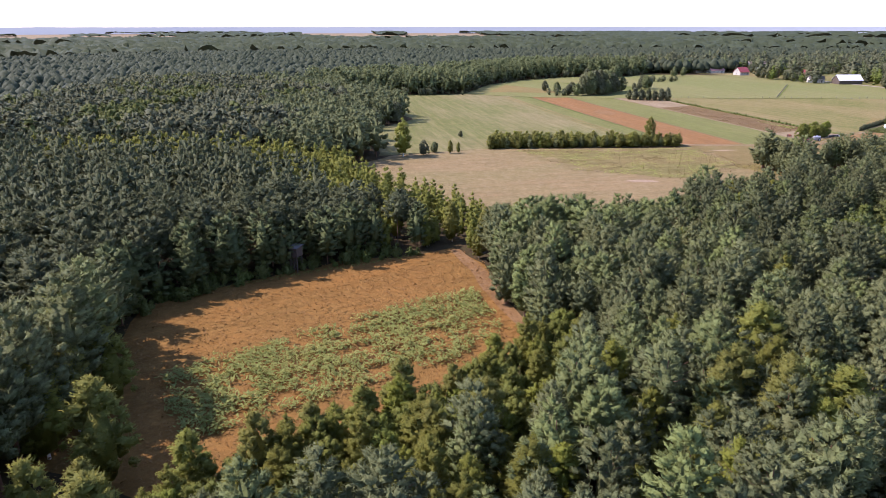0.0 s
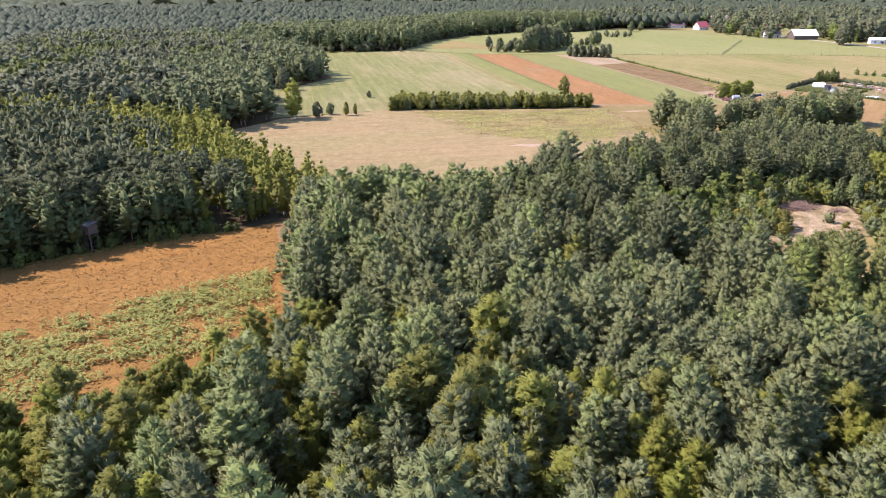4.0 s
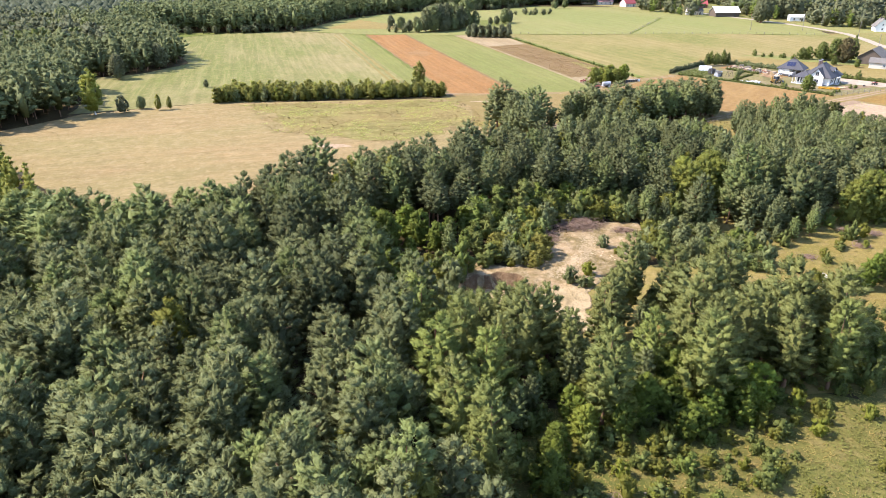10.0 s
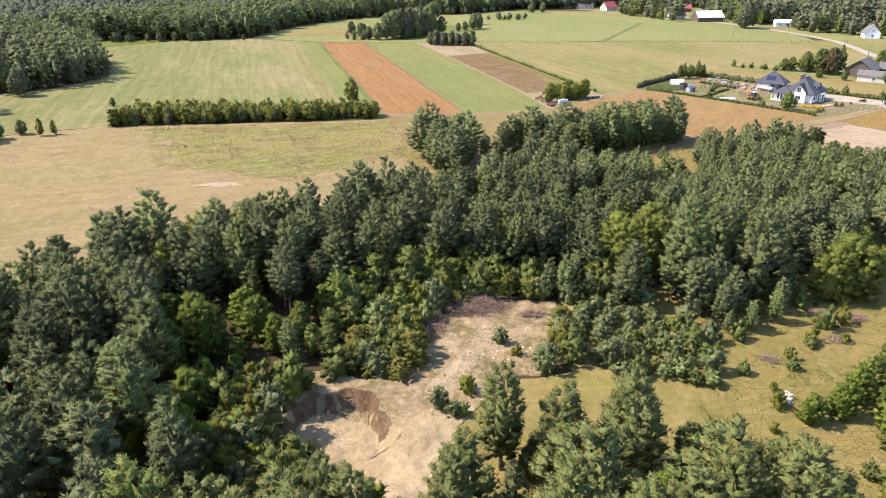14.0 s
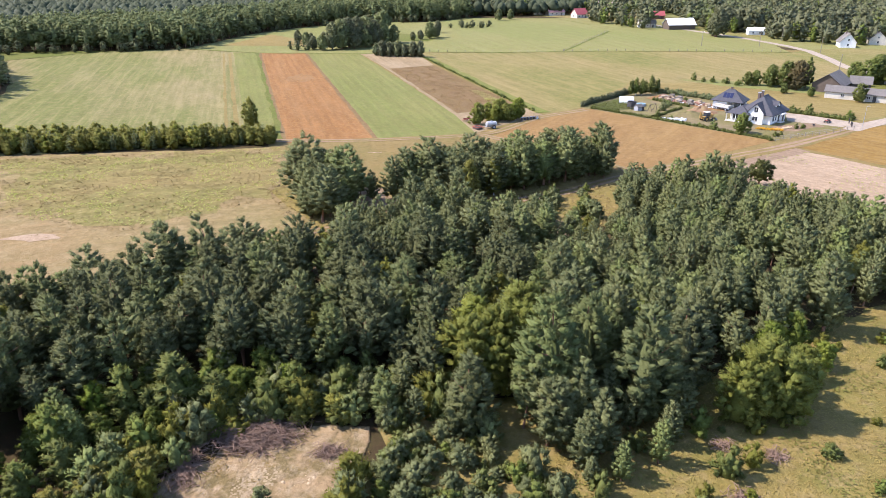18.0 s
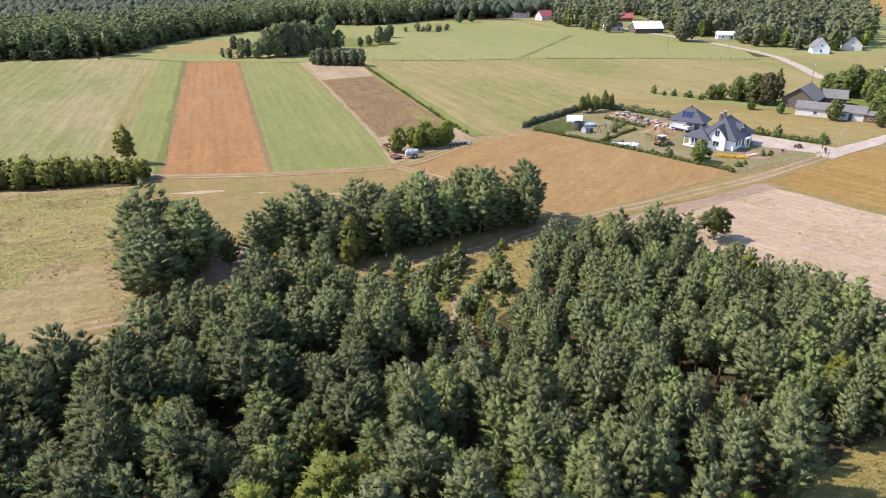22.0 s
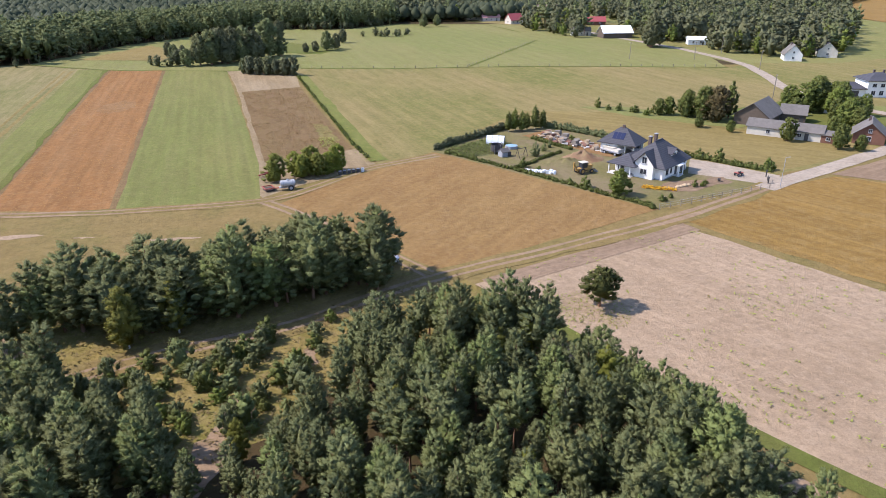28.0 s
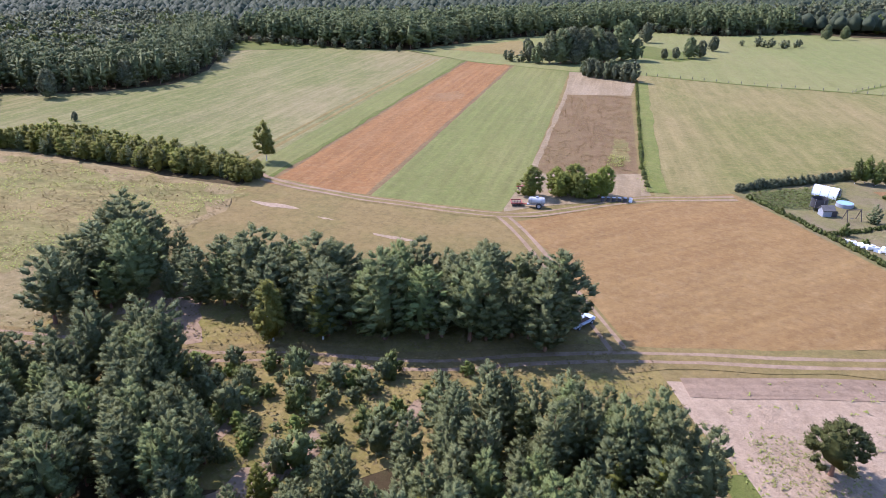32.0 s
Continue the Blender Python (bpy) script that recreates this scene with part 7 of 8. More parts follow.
for k in range(7):
    part("tine", boxes((-0.9 + 0.3 * k, -0.84 + 0.3 * k, -1.1, 1.1, 0.05, 0.72)), M_BRICK, im)
for k, (x, y) in enumerate([(160, 289), (159.2, 287.4), (161, 291)]):
    pl = place("old_plough", x, y, 40 * k, "rusty old plough standing in weeds", "farm machine", "old farm machines")
    part("beam", boxes((-1.2, 1.2, -0.1, 0.1, 0.6, 0.8)), M_REDP, pl)
    for s in (-0.8, 0.0, 0.8):
        part("share", shell([(s, 0.1, 0), (s + 0.4, 0.5, 0), (s + 0.3, 0.4, 0.6), (s, 0.1, 0.65)], [(0, 1, 2, 3)], 0.05), M_BRICK, pl)
for k in range(6):
    ob = place("steel_barrel", 176.5 + k * 1.05, 286.8 + k * 0.35, 0, "dark old barrel standing in a row", "barrel", "barrel row")
    part("drum", drum(0, 0, 0.45, 0.36, 0.9, "z", 12), M_DARK if k < 5 else M_FILM, ob)
    part("rim", drum(0, 0, 0.9, 0.38, 0.05, "z", 12), M_GREYP, ob)

# flat trailer and building rubble
tr = place("flatbed_trailer", 244.8, 294.5, 118, "grey flatbed trailer loaded with boards", "trailer")
part("bed", boxes((-3, 3, -1.1, 1.1, 0.9, 1.1)), M_GREYP, tr)
part("headboard", boxes((-3, -2.9, -1.1, 1.1, 1.104, 1.8)), M_GREYP, tr)
part("load", boxes((-2.4, 2.2, -0.8, 0.7, 1.104, 1.7), (-1.0, 2.6, -0.6, 0.8, 1.704, 1.95)), M_CREAM, tr)
for wx in (-1.8, 1.6, 2.4):
    for wy in (-0.9, 0.9):
        wheel(tr, wx, wy, 0.45, 0.25)
rng = np.random.default_rng(120)
rub = scatter([(231, 316), (236, 320), (240, 311), (244, 302), (243, 297), (239, 301), (234, 308)], 1.05, 121)
slab_meshes = []
for k in range(4):
    bm = rounded(-0.7, 0.7, -0.4 - 0.1 * k, 0.4 + 0.1 * k, 0, 0.28 + 0.14 * k, 0.05)
    for v in bm.verts:
        v.co += Vector(rng.normal(0, 0.05, 3))
    me = bpy.data.meshes.new("slab")
    bm.to_mesh(me)
    bm.free()
    me.materials.append((M_CONC, M_REDWOOD, M_STONE, M_POST)[k])
    slab_meshes.append(me)
for k, (x, y) in enumerate(rub):
    ob = tagged(new("building_block", slab_meshes[k % 4]), "pale stacked building slab or board on the ground", "building material", "building materials")
    s = rng.uniform(0.35, 1.0)
    ob.matrix_basis = pose(x, y, 0.05, rng.normal(0, 5), rng.normal(0, 5), rng.uniform(0, 360)) @ Matrix.Diagonal((s * 1.2, s, s * rng.uniform(0.7, 2.2), 1))
for k in range(14):
    ob = tagged(new("white_bag", slab_meshes[0]), "white big bag on the lawn beside the hedge", "bag", "white bags")
    ob.data = slab_meshes[0].copy()
    ob.data.materials[0] = M_FILM
    ob.matrix_basis = pose(219.6 + (k % 7) * 0.95 + rng.normal(0, 0.15), 282.0 - (k % 7) * 0.35 + (k // 7) * 1.0, 0.05, 0, 0, rng.uniform(0, 90)) @ Matrix.Diagonal((0.55, 0.8, rng.uniform(1.8, 3.0), 1))


def heap(name, x, y, rx, ry, h, mat, label, seed, category="heap"):
    rng = np.random.default_rng(seed)
    n = 24
    v, f = [(x, y, h)], []
    for r in range(1, 8):
        for s in range(n):
            a, q = 6.283 * s / n, r / 7
            v.append((x + rx * q * math.cos(a), y + ry * q * math.sin(a), max(-0.05, h * (1 - q) ** 1.3 * (1 + 0.25 * math.sin(3 * a + seed)) + rng.normal(0, 0.06 * h) * (q < 0.95))))
    for s in range(n):
        f.append((0, 1 + s, 1 + (s + 1) % n, 0))
    quads = [(1 + r * n + s, 1 + (r + 1) * n + s, 1 + (r + 1) * n + (s + 1) % n, 1 + r * n + (s + 1) % n) for r in range(6) for s in range(n)]
    me = bpy.data.meshes.new(name)
    me.from_pydata(v, [], [t[:3] for t in f] + quads)
    for p in me.polygons:
        p.use_smooth = True
    me.materials.append(mat)
    return tagged(new(name, me), label, category)


heap("earth_heap", 236, 291.5, 5.6, 4.4, 2.3, M_EARTH, "heap of reddish-brown earth in the garden", 5)
heap("grassy_mound", 230.5, 288.5, 7.5, 4.6, 1.3, M_LAWN, "grass-grown earth mound in the garden", 6)
heap("rubble_heap", 241.5, 304.5, 3.0, 2.6, 1.2, M_STONE, "heap of pale rubble beside the garage", 7)

# garden things
gh = place("greenhouse_tunnel", 218, 309.5, -20, "arched greenhouse tunnel covered in milky film", "greenhouse")
arc = [(1.5 * math.cos(q), 2.2 * math.sin(q)) for q in np.linspace(0, math.pi, 13)]
v = [(-2.4, a, b) for a, b in arc] + [(2.4, a, b) for a, b in arc]
part("cover", shell(v, [(k, k + 1, 14 + k, 13 + k) for k in range(12)] + [tuple(range(13))], 0.03), M_FILM, gh)
for x in (-2.4, -0.8, 0.8, 2.4):
    part("hoop", shell([(x + d, a * 1.02, b * 1.02) for d in (-0.04, 0.04) for a, b in arc], [(k, k + 1, 14 + k, 13 + k) for k in range(12)], 0.03), M_STEEL, gh)
part("end_door", boxes((2.36, 2.44, -0.5, 0.5, 0.0, 1.9)), M_DARK, gh)
tp = place("trampoline", 216, 299.5, 0, "round trampoline with a dark safety net", "trampoline")
part("mat", drum(0, 0, 0.8, 1.4, 0.08, "z", 20), M_RUBBER, tp)
part("net", shell([(1.45 * math.cos(q), 1.45 * math.sin(q), z) for z in (0.85, 2.5) for q in np.linspace(0, 6.283, 21)[:-1]], [(k, (k + 1) % 20, 20 + (k + 1) % 20, 20 + k) for k in range(20)]), M_DARK, tp)
for k in range(6):
    part("pole", drum(1.5 * math.cos(k * 1.047), 1.5 * math.sin(k * 1.047), 1.25, 0.04, 2.5, "z", 6), M_STEEL, tp)
pl = place("paddling_pool", 221, 304, 0, "round pool with pale blue water", "pool")
part("pool_wall", drum(0, 0, 0.4, 1.6, 0.8, "z", 24), M_GREYP, pl)
part("pool_water", drum(0, 0, 0.79, 1.5, 0.06, "z", 24), M_WATER, pl)
sw = place("swing_frame", 221.5, 295.5, 30, "wooden swing frame on the lawn", "swing")
for x in (-1.4, 1.4):
    for s in (-1, 1):
        part("leg", shell([(x - 0.06, s * 0.9, 0), (x + 0.06, s * 0.9, 0), (x + 0.06, s * 0.05, 2.2), (x - 0.06, s * 0.05, 2.2)], [(0, 1, 2, 3)], 0.1), M_BROWNWOOD, sw)
part("beam", drum(0, 0, 2.2, 0.09, 3.2, "x", 8), M_BROWNWOOD, sw)
part("seat", boxes((-0.3, 0.3, -0.12, 0.12, 0.5, 0.55)), M_DARK, sw)
gabled("playhouse", 217.2, 296.6, 25, 2.2, 1.8, 1.3, 2.0, M_GREYP, M_GREYROOF, "small grey playhouse on the lawn", 0, False, True, 0.15, "playhouse")

# hedges
def hedge(name, line, height, width, mat, label, seed, step=0.6):
    rng = np.random.default_rng(seed)
    pts = []
    for (x0, y0), (x1, y1) in zip(line, line[1:]):
        n = int(math.hypot(x1 - x0, y1 - y0) / step)
        pts += [(x0 + (x1 - x0) * k / n, y0 + (y1 - y0) * k / n) for k in range(n)]
    s = height / 2.0
    pl = np.column_stack([np.array(pts) + rng.normal(0, 0.15, (len(pts), 2)), rng.uniform(0.75, 1.2, len(pts)) * s])
    ob = stand_of(name, pl, [leafy_crown(200 + seed + k, 2.0, 0.0, width / s / 2 + 0.2, 12, 0.4, 12, 0.24 / s, 0.1 / s, 0.5, (4, 3), 0.75) for k in range(3)], [mat, M_BARK], label, "hedge", False, seed, (0.9, 1.1), (0.9, 1.1))
    ob["kind"] = "thing"
    del ob["kind"]
    return ob


hedge("thuja_hedge", [(201, 305), (209, 312.5), (217, 319), (224, 325.5), (229, 330)], 1.9, 1.0, M_WOOD, "dark clipped hedge along the garden's far side", 1)
hedge("thuja_hedge", [(229, 331), (238, 325), (247, 314), (253, 304)], 1.9, 1.1, M_WOOD, "dark hedge between the rubble and the straw field", 2)
hedge("field_hedge", [(203, 302), (212, 291), (221, 279), (230, 266), (238, 255)], 0.9, 0.9, M_LEAF, "low rough hedge between garden and stubble", 3)
hedge("box_hedge", [(217, 285), (223, 290), (228, 294.5), (233, 298)], 0.8, 0.8, M_LEAF, "low clipped hedge across the garden", 4)
hedge("box_hedge", [(229, 313), (232, 307), (236, 300)], 1.0, 0.9, M_LEAF, "low hedge beside the building materials", 5)
hedge("drive_hedge", [(259, 291), (265, 287), (270, 280.5), (276, 274)], 1.3, 1.3, M_LEAF, "loose green hedge along the driveway", 6)
plant(tree_kind("garden_birch", BIRCH_HI[1], 10, 0.1, M_LEAF, M_WHITEBARK, "slender tree in the garden's corner", "tree", "garden corner trees"), [(224.5, 322, 0.6), (226.5, 323, 0.66), (228.5, 322, 0.7), (230.5, 324, 0.6), (233, 324.5, 0.66), (235.5, 325, 0.55)], 130)
plant(tree_kind("garden_maple", LEAF_HI[0], 8, 0.14, M_LEAF, M_BARK, "dense round tree on the lawn", "tree"), [(234, 263.5, 0.72)], 131, (1, 1.01), (1.15, 1.16))
plant(tree_kind("garden_spruce", pine_crown(133, 4, 0.02, 1.25, 0.42, 0.36, 16, 0.22, 0.06, 1.0), 4, 0.07, M_PINE, M_BARK, "small conical spruce on the lawn", "spruce"), [(225, 295.5, 1.0), (228.5, 300, 0.5), (231, 303, 0.45)], 132)
shrubs("garden_shrub", [(229, 269.5, 0.95), (219.5, 286.5, 0.8), (241.5, 258.5, 0.7), (237.5, 254.5, 0.6), (252.5, 266.3, 0.6), (254.5, 266.5, 0.6), (256, 268, 0.5), (265, 288, 1.2), (268, 284, 1.1), (276, 276, 1.1), (222.5, 283.5, 0.6), (227, 274, 0.5), (244, 260, 0.4), (239, 309, 0.9)], 0, "round green garden shrub", "garden shrubs", 134, (0.95, 1.1))
bed = scatter([(240.5, 267.2), (241.5, 268), (247.6, 265), (247, 263.8)], 0.45, 135)
tufts("flower_bed", bed, "bed of orange flowers beside the house", M_FLOWER, 136, (0.3, 0.7), 8, 0.2, 0.12)
tufts("vegetable_rows", scatter([(204, 304.5), (211, 310), (221, 317), (221, 307), (214, 299), (208, 297)], 0.9, 137), "leafy vegetable plants in the garden corner", M_LEAF, 138, (0.3, 0.8), 8, 0.3, 0.16)
tufts("gorse_patch", scatter([(96.5, 71.3), (101.5, 69.6), (102.5, 72.2), (98, 74.2)], 0.6, 139), "patch of bright yellow flowers in the glade", M_GORSE, 140, (0.4, 0.9), 9, 0.3, 0.09)

rock = []
for k in range(3):
    bm = bmesh.new()
    bmesh.ops.create_icosphere(bm, subdivisions=2, radius=0.5)
    for v in bm.verts:
        v.co *= 1 + 0.25 * noise.noise(v.co * 2.5 + Vector((k * 7, 0, 0)))
        v.co.z *= 0.75
    me = bpy.data.meshes.new("boulder")
    bm.to_mesh(me)
    bm.free()
    me.materials.append(M_OCHRE)
    rock.append(me)
rng = np.random.default_rng(141)
spots = [(248.6, 266.2, 1.1), (249.6, 266.6, 1.0), (250.6, 267, 1.2), (251.6, 267.2, 1.0), (242.2, 259.8, 0.9), (243.0, 260.4, 0.7), (227.2, 272.5, 0.8)]
spots += [(cx + rng.normal(0, 0.6), cy + rng.normal(0, 0.5), rng.uniform(0.25, 0.55)) for cx, cy, n in ((122.8, 137.8, 4), (120.5, 137.4, 2), (122.2, 135, 3), (117.8, 132.6, 9), (121.4, 133.4, 5), (118.4, 131, 4)) for _ in range(n)]
spots += [(100 + rng.uniform(-3, 9), 79 + rng.uniform(-2, 3), rng.uniform(0.2, 0.45)) for _ in range(4)]
for x, y, s in spots:
    ob = tagged(new("boulder", rock[int(rng.integers(3))]), "pale rounded boulder lying on the ground", "boulder", "boulders")
    ob.matrix_basis = pose(x, y, float(rise(x, y)) + 0.2 * s, 0, 0, rng.uniform(0, 360)) @ Matrix.Scale(s, 4)


# heap of dead branches above the sand pit
def sticks(name, places, label, seed, length=(1.2, 3.0)):
    rng = np.random.default_rng(seed)
    vs, fs = [], []
    for x, y, z in places:
        a, l, t = rng.uniform(0, 6.283), rng.uniform(*length), rng.normal(0.15, 0.25)
        d = np.array([math.cos(a) * math.cos(t), math.sin(a) * math.cos(t), math.sin(t)]) * l / 2
        s = np.cross(d, (0, 0, 1))
        s = s / (np.linalg.norm(s) + 1e-9) * rng.uniform(0.025, 0.055)
        p = np.array([x, y, z])
        k = len(vs)
        up = np.array([0, 0, 0.05])
        vs += [p - d - s, p - d + s, p - d + up, p + d - s * 0.4, p + d + s * 0.4, p + d + up * 0.5]
        fs += [(k, k + 1, k + 4, k + 3), (k + 1, k + 2, k + 5, k + 4), (k + 2, k, k + 3, k + 5)]
    return tagged(new(name, mesh_of(name, vs, fs, [M_BRUSH])), label, "brushwood", kind="stuff")


rng = np.random.default_rng(150)
pile = [(x, y, z) for x, y, z in zip(rng.normal(116.6, 1.9, 2600), rng.normal(145.0, 1.2, 2600), np.abs(rng.normal(0, 0.5, 2600)) + 0.1)] + [(x, y, abs(z)) for x, y, z in zip(rng.normal(110.6, 0.8, 500), rng.normal(140.4, 1.5, 500), rng.normal(0.2, 0.3, 500))] + [(x, y, abs(z)) for x, y, z in zip(rng.normal(124.2, 0.8, 260), rng.normal(141.6, 0.5, 260), rng.normal(0.15, 0.25, 260))]
sticks("brushwood_pile", pile, "reddish-brown heap of dead branches above the pit", 151, (0.6, 1.6))

for j, (x, y) in enumerate([(163.4, 138.1), (167.8, 136.0), (150.4, 127.8), (161.8, 131.2), (101.7, 78.8), (110.5, 143.5)]):
    twigs = [(a, c, abs(d) + 0.08) for a, c, d in zip(rng.normal(x, 0.6, 130), rng.normal(y, 0.45, 130), rng.normal(0, 0.2, 130))]
    sticks("brush_heap", twigs, "low heap of grey-brown cut branches in the grass", 152 + j, (0.4, 1.1))
M_BLOSSOM = foliage("white_blossom", (0.55, 0.55, 0.48), (0.65, 0.65, 0.58), (0.5, 0.52, 0.4), 0.7, 0.2)
tufts("white_flowers", scatter([(146.8, 119), (148.6, 119), (148.4, 120.8), (146.9, 120.6)], 0.5, 239), "white flowering herbs in the glade", M_BLOSSOM, 240, (0.5, 1.0), 8, 0.2, 0.1)
tufts("shade_flowers", scatter([(94, 79.5), (99, 82), (100, 85), (96, 84)], 0.8, 241), "yellow flowering herbs in the shade of the wood", M_GORSE, 242, (0.4, 0.9), 6, 0.25, 0.1)

# garden fence, gate and lamp post
fence = place("garden_fence", 238.5, 253.5, 17.5, "wire fence on grey wooden posts along the track", "fence")
for k in range(12):
    part("post", rounded(k * 2.8 - 0.06, k * 2.8 + 0.06, -0.06, 0.06, 0, 1.35, 0.02), M_POST, fence)
for z in (0.4, 0.85, 1.3):
    part("wire", boxes((0, 11 * 2.8, -0.012, 0.012, z, z + 0.024)), M_STEEL, fence)
gate = place("drive_gate", 269.6, 266.0, 62, "open dark metal gate at the driveway", "gate")
for x in (0, 5.5):
    part("gate_post", boxes((x - 0.12, x + 0.12, -0.12, 0.12, 0, 1.6)), M_DARK, gate)
part("gate_leaf", boxes(*[(0.3 + 0.3 * k, 0.36 + 0.3 * k, -0.02, 0.02, 0.2, 1.35) for k in range(8)], (0.2, 2.6, -0.03, 0.03, 1.3, 1.38)), M_DARK, gate)
for k, (x, y, h) in enumerate([(376, 476, 8.5), (363, 420, 8.5), (329, 357, 8.5), (350, 455, 8.5), (320, 463, 8.0)]):
    po = place("utility_pole", x, y, 30 * k, "tall grey wooden utility pole beside the road", "utility pole", "utility poles")
    part("pole", drum(0, 0, h / 2, 0.13, h, "z", 8), M_POST, po)
    part("cross_arm", boxes((-0.8, 0.8, -0.06, 0.06, h - 0.5, h - 0.36)), M_POST, po)
    for q in (-0.7, 0.7):
        part("insulator", drum(q, 0, h - 0.26, 0.06, 0.2, "z", 6), M_FILM, po)

lamp = place("lamp_post", 270.5, 263.0, 20, "thin pale concrete lamp post beside the gate", "lamp post")
part("pole", drum(0, 0, 3.4, 0.06, 6.8, "z", 8), M_GREYP, lamp)
part("arm", boxes((-0.04, 1.0, -0.04, 0.04, 6.7, 6.78)), M_GREYP, lamp)
part("lamp_head", rounded(0.9, 1.5, -0.1, 0.1, 6.62, 6.74, 0.03), M_GREYP, lamp)

# pasture fences: small posts
def post_line(name, line, gap, label):
    root = tagged(new(name), label, "fence")
    k = 0
    for (x0, y0), (x1, y1) in zip(line, line[1:]):
        n = max(1, int(math.hypot(x1 - x0, y1 - y0) / gap))
        for q in range(n):
            x, y = x0 + (x1 - x0) * q / n, y0 + (y1 - y0) * q / n
            ob = part("post", boxes((x - 0.09, x + 0.09, y - 0.09, y + 0.09, 0, 1.2)), M_POST, root)
            k += 1
    return root


post_line("pasture_fence", [(160, 456), (202, 449), (255, 448), (306, 440), (353, 430)], 4.5, "grey posts of the pasture fence")
post_line("cross_fence", [(237, 451), (262, 493), (297, 552)], 4.5, "grey fence posts across the upper meadow")

# raised hide at the forest edge
hd = place("raised_hide", -22, 128, -25, "dark wooden raised hunting hide at the forest edge", "hide")
for x in (-0.8, 0.8):
    for y in (-0.8, 0.8):
        part("leg", boxes((x - 0.08, x + 0.08, y - 0.08, y + 0.08, 0, 3.2)), M_BROWNWOOD, hd)
part("cabin", boxes((-0.95, 0.95, -0.95, 0.95, 3.2, 4.9)), M_BROWNWOOD, hd)
part("lookout", boxes((-0.7, 0.7, -0.98, -0.95, 4.1, 4.5)), M_DARK, hd)
part("roof", shell([(-1.2, -1.2, 5.0), (1.2, -1.2, 5.0), (1.2, 1.2, 5.3), (-1.2, 1.2, 5.3)], [(0, 1, 2, 3)], 0.08), M_GREYROOF, hd)
part("ladder", boxes((-0.35, -0.28, -1.1, -1.02, 0, 3.3), (0.28, 0.35, -1.1, -1.02, 0, 3.3), *[(-0.35, 0.35, -1.1, -1.04, 0.3 + 0.35 * k, 0.36 + 0.35 * k) for k in range(9)]), M_BROWNWOOD, hd)

# ---- farmstead and village ----
gabled("old_barn", 302.5, 323.5, 42, 14, 10, 3.0, 6.6, M_BROWNWOOD, M_GREYROOF, "old dark wooden barn with a grey roof", 0, False, True, 0.6, "barn")
gabled("long_shed", 299.5, 305.5, -42, 19, 5.5, 2.5, 4.1, M_CREAM, M_GREYROOF, "long pale farm shed with a grey roof", 2, False, True, 0.4, "shed")
gabled("brick_annex", 307.2, 297.6, -42, 3.5, 4.2, 2.2, 3.0, M_REDWOOD, M_GREYROOF, "low reddish annex of the long shed", 1, False, False, 0.3, "shed")
gabled("small_shed", 314, 323.5, -35, 7, 6, 2.6, 4.8, M_BROWNWOOD, M_GREYROOF, "small wooden shed with a pale roof", 0, False, True, 0.4, "shed")
gabled("log_cottage", 319, 297.5, 50, 10, 7.5, 2.6, 5.6, M_REDWOOD, M_GREYROOF, "reddish log cottage with a grey roof", 2, True, True, 0.6)
gabled("small_hut", 334, 331, 20, 5, 4.5, 2.2, 3.8, M_CREAM, M_GREYROOF, "small pale hut between the farm trees", 1, False, True, 0.3, "hut")
mh = place("modern_house", 366, 358, -12, "modern white house with low dark roofs", "house")
part("wall", boxes((-2, 8, -4.5, 5, 0, 5.8)), M_WHITE, mh)
part("garage_wall", boxes((-10.5, -2.05, -4, 4.5, 0, 2.9)), M_WHITE, mh)
hip("roof", -2.8, 8.8, -5.3, 5.8, 5.7, (2, 0.2), (4.5, 0.2), 8.0, mh)
hip("garage_roof", -11.2, -1.9, -4.8, 5.2, 2.8, (-8.0, 0.2), (-4.5, 0.2), 4.6, mh)
hip("side_roof", 8.2, 14, -3.5, 4, 2.8, (10, 0.2), (12.2, 0.2), 4.4, mh)
part("side_wall", boxes((8.05, 13.5, -3, 3.5, 0, 2.9)), M_WHITE, mh)
for wx in (0.2, 3.0, 6.0):
    window(mh, wx, -4.5, 3.6, 1.5, 1.3, "-y")
    window(mh, wx, -4.5, 0.8, 1.5, 1.6, "-y")
part("garage_door", boxes((-8.5, -4.5, -4.06, -4.0, 0.05, 2.3)), M_DARK, mh)
part("chimney", boxes((1.6, 2.3, 1, 1.6, 7, 8.9)), M_BRICK, mh)
part("chimney", boxes((5.0, 5.7, 1, 1.6, 7, 8.9)), M_BRICK, mh)
gabled("white_roof_barn", 351, 561, 0, 19, 11, 3.4, 7.2, M_BROWNWOOD, M_METALROOF, "large dark barn with a bright white metal roof", 0, False, True, 0.6, "barn")
gabled("grey_shed", 334, 577, -8, 12, 6, 3, 5.2, M_CREAM, M_GREYROOF, "pale shed with a grey roof at the village edge", 1, False, True, 0.4, "shed")
gabled("red_roof_house", 312, 668, 20, 11, 9, 3.2, 7.4, M_CREAM, M_REDROOF, "village house with a dark red roof", 3)
gabled("dark_roof_house", 288, 709, 15, 17, 10, 3.4, 8.5, M_CREAM, M_GREYROOF, "village house with a large grey roof", 3)
gabled("pink_roof_house", 299, 697, 10, 15, 8, 3.0, 5.6, M_CREAM, plain("faded_pink_roof", (0.45, 0.22, 0.2), 0.8), "low village house with a faded pink roof", 3)
gabled("villa", 358, 735, 5, 18, 12, 6.5, 9.5, M_WHITE, plain("pinkish_roof", (0.42, 0.28, 0.25), 0.8), "large pale villa with a pinkish roof", 5)
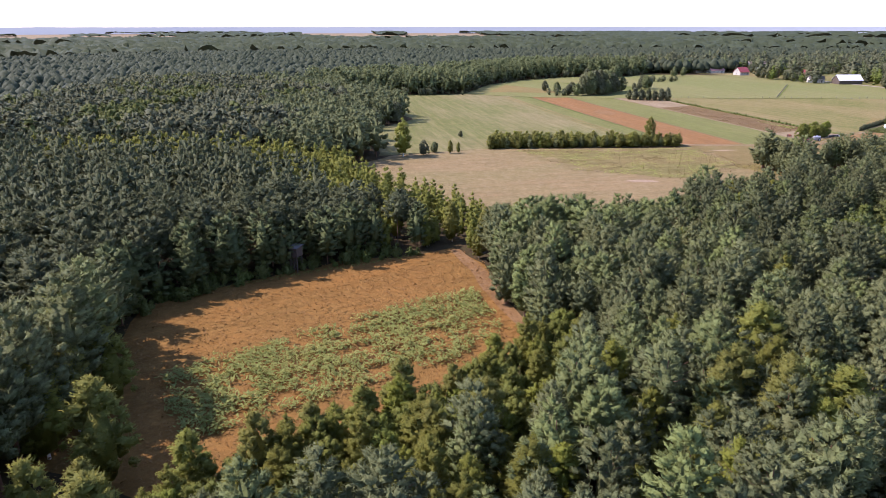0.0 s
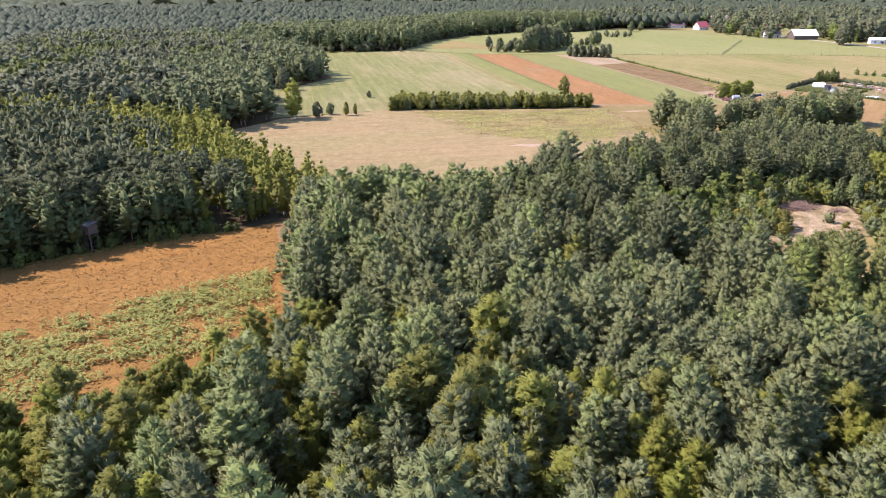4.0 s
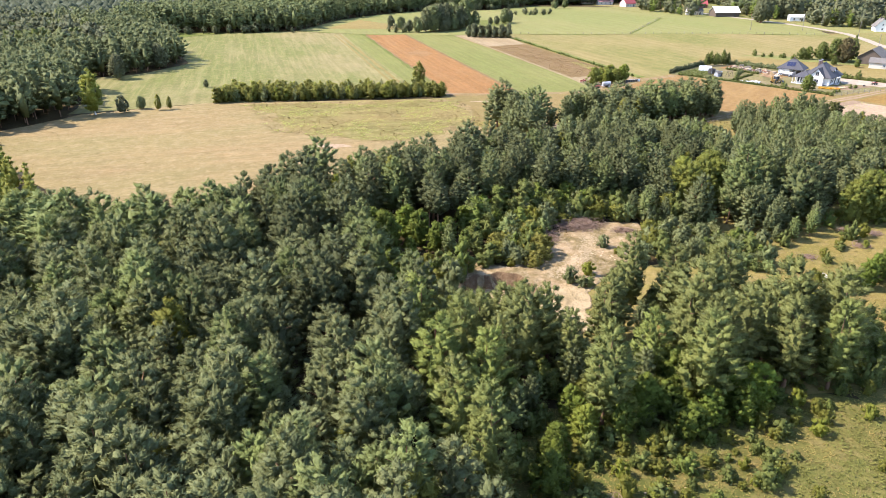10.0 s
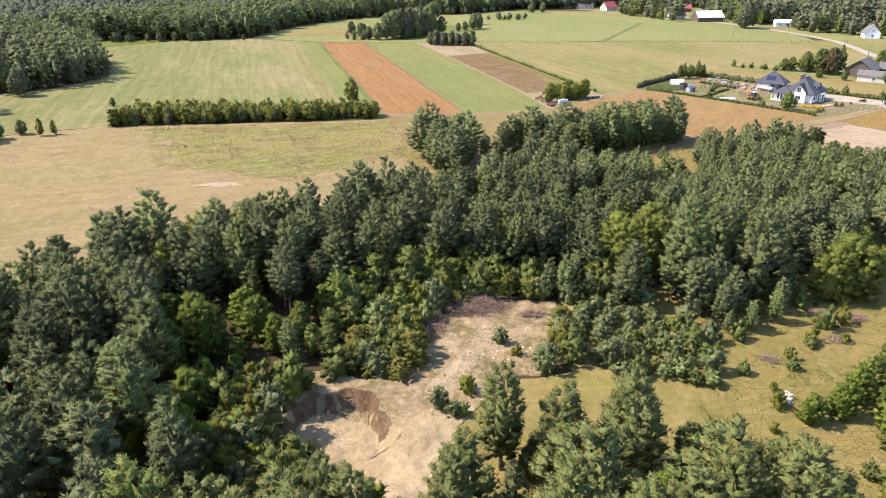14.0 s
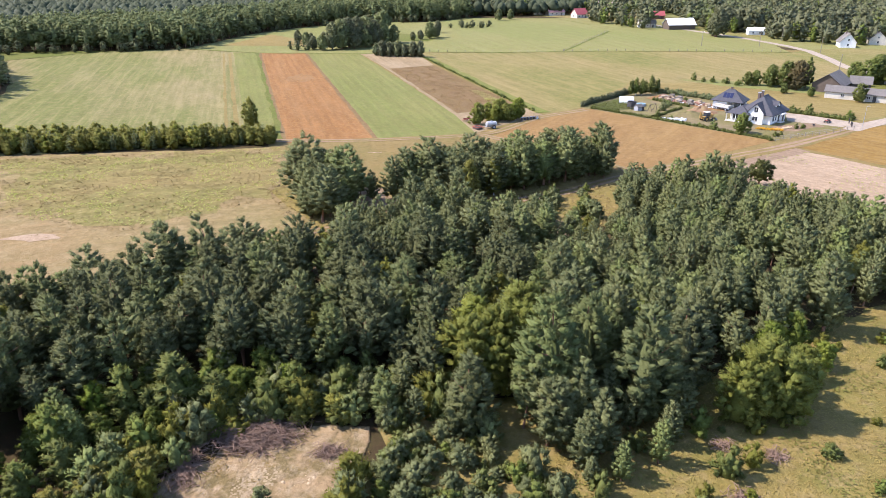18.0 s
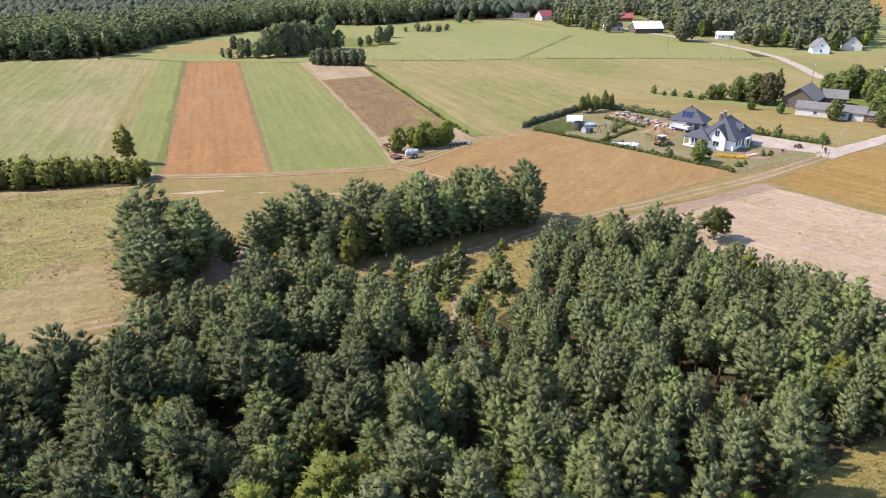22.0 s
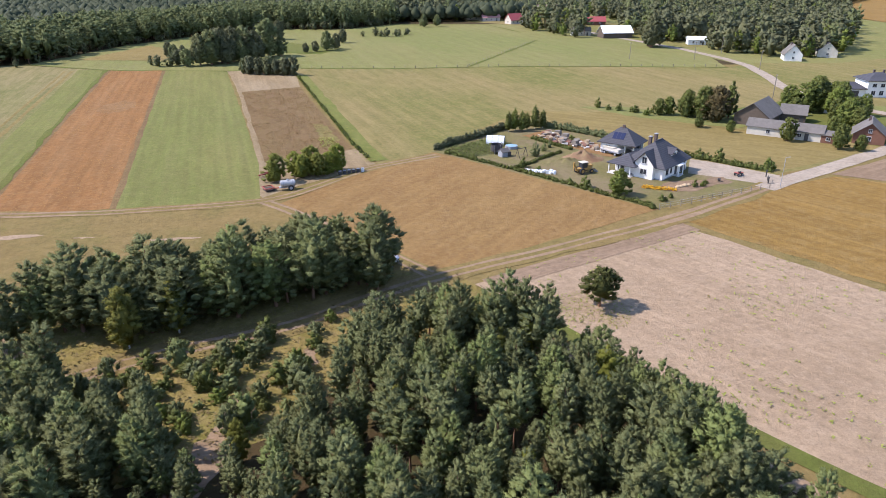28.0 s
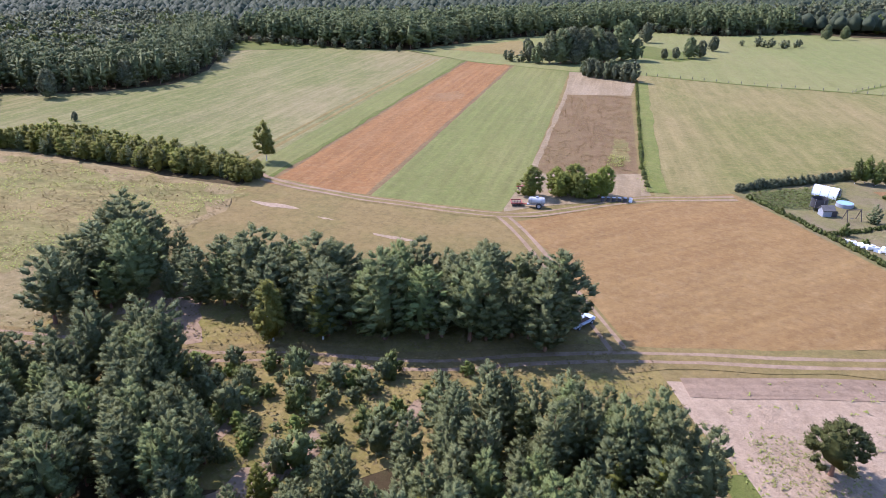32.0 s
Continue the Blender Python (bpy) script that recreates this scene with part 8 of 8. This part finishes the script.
gabled("red_shed", 370, 648, -10, 14, 8, 3, 6, M_REDWOOD, M_REDROOF, "long outbuilding with a red roof", 2)
gabled("white_hut", 383, 517, -15, 10, 6, 3.0, 4.5, M_FILM, M_METALROOF, "small white-roofed building beside the road", 2, False, True, 0.4, "hut")
gabled("white_cottage", 397, 448, 65, 10, 8, 3.2, 7.6, M_WHITE, M_GREYROOF, "small white house with a steep grey roof", 2)
gabled("grey_house", 423, 458, 60, 11, 9, 3.2, 7.4, M_CREAM, M_DARKROOF, "house with a dark roof between trees", 2)
gabled("green_roof_house", 490, 532, 70, 11, 8, 3.0, 6.5, M_REDWOOD, M_TEALROOF, "house with a green roof", 2)
gabled("red_house", 577, 642, 60, 16, 10, 3.2, 7.5, M_REDWOOD, M_REDROOF, "house with a wide red roof", 3)
gabled("teal_house", 575, 800, 10, 20, 12, 3.6, 8, M_WHITE, M_TEALROOF, "distant house with a teal roof", 3)
field("pasture_east", [(372, 440), (352, 395), (346, 372), (350, 340), (420, 330), (620, 480), (600, 560), (520, 500), (460, 450), (415, 435)], M_PASTURE, 0.04, "green pasture on the far side of the village road")
field("field_orchard", [(318, 291), (346, 304), (346, 340), (352, 372), (330, 352), (300, 340), (285, 332)], M_LUSH, 0.08, "grassy farmyard under fruit trees", "farmyard")
field("village_green", [(330, 610), (356, 560), (372, 500), (400, 520), (385, 600), (395, 740), (280, 745), (280, 690), (300, 668)], M_PASTURE, 0.06, "grassy gardens between the village houses", "village ground")

farm_tree = tree_kind("farm_tree", LEAF_HI[1], 8, 0.2, M_LEAF, M_BARK, "leafy tree in the farmyard", "tree", "farmyard trees", top=0.6)
plant(farm_tree, [(277, 337, 0.6), (280, 336.5, 0.65), (284, 333, 0.9), (288, 330, 1.15), (292, 334, 0.9), (322, 338, 1.0), (297, 300.5, 0.75), (305, 290.5, 0.7), (331, 337, 1.1), (335, 341, 1.05), (323, 312, 0.95), (327, 316, 0.85), (309, 288, 0.45), (281, 319, 0.4), (287, 312, 0.45), (327, 322, 0.8), (337, 345, 1.0), (342, 343, 0.9), (324, 308, 0.7), (330, 318, 0.9), (319, 330, 0.6), (312, 303, 0.6), (286, 336, 0.8), (334, 330, 1.2), (330, 326, 1.1), (339, 336, 1.15), (326, 334, 1.1), (340, 326, 0.9)], 160, (0.95, 1.25))
plant(tree_kind("red_maple", LEAF_HI[2], 8, 0.25, foliage("bronze_leaves", (0.09, 0.085, 0.04), (0.12, 0.10, 0.045), (0.14, 0.09, 0.04), 0.5, 0.3), M_BARK, "tall bronze-leaved maple at the farm", "maple tree"), [(290, 325.5, 1.35)], 161)
plant(tree_kind("farm_poplar", BIRCH_HI[0], 10, 0.2, M_LEAF, M_BARK, "tall slender poplar at the farm", "poplar"), [(296, 329, 1.3)], 162)
plant(tree_kind("big_lime", LEAF_HI[0], 8, 0.4, M_WOOD, M_BARK, "very large lime tree beside the village road", "lime tree", top=0.6), [(351, 507, 2.1), (352, 513, 1.7)], 163)
shrubs("orchard_shrub", [(264, 347, 1.3), (267, 345, 1.2), (271, 342, 1.4), (273, 337, 1.3), (276, 340, 1.1), (262, 351, 0.9)], 0, "round fruit bush at the pasture's edge", "orchard shrubs", 164)
rng = np.random.default_rng(165)
V1 = [(372, 482), (385, 515), (368, 540), (362, 570), (372, 600), (400, 650), (400, 770), (560, 790), (640, 740), (520, 560), (470, 500), (445, 462), (412, 452), (388, 462)]
vt = scatter(V1, 10.0, 166, [[(388, 440), (406, 440), (406, 458), (388, 458)], [(376, 508), (392, 508), (392, 526), (376, 526)]])
V2 = [(322, 690), (332, 655), (345, 640), (380, 640), (400, 760), (270, 760), (274, 726)]
vt = np.concatenate([vt, scatter(V2, 15, 167, [[(278, 696), (308, 696), (308, 716), (278, 716)], [(346, 722), (370, 722), (370, 742), (346, 742)], [(304, 660), (320, 660), (320, 676), (304, 676)]]), scatter([(322, 560), (336, 560), (340, 600), (318, 640), (306, 640)], 9, 168), scatter([(180, 690), (280, 700), (280, 780), (150, 760)], 9, 169), scatter([(270, 748), (570, 795), (570, 850), (260, 800)], 11, 170)])
stand_of("village_trees", vt[::5], LEAF_LO, [M_LEAF, M_BARK], "bright green broadleaf trees between the village houses", "trees", seed=171, size=(0.6, 1.1), slim=(0.9, 1.4))
stand_of("village_wood", np.concatenate([vt[k::5] for k in (1, 2, 3)]), LEAF_LO, [M_WOOD, M_BARK], "large grey-green trees of the village wood", "trees", seed=172, size=(0.6, 1.6), slim=(1.0, 1.5))
stand_of("village_conifers", vt[4::5], PINE_LO, [M_WOOD, M_BARK], "dark pointed conifers among the village trees", "trees", seed=173, size=(0.8, 1.4), slim=(1.0, 1.4))
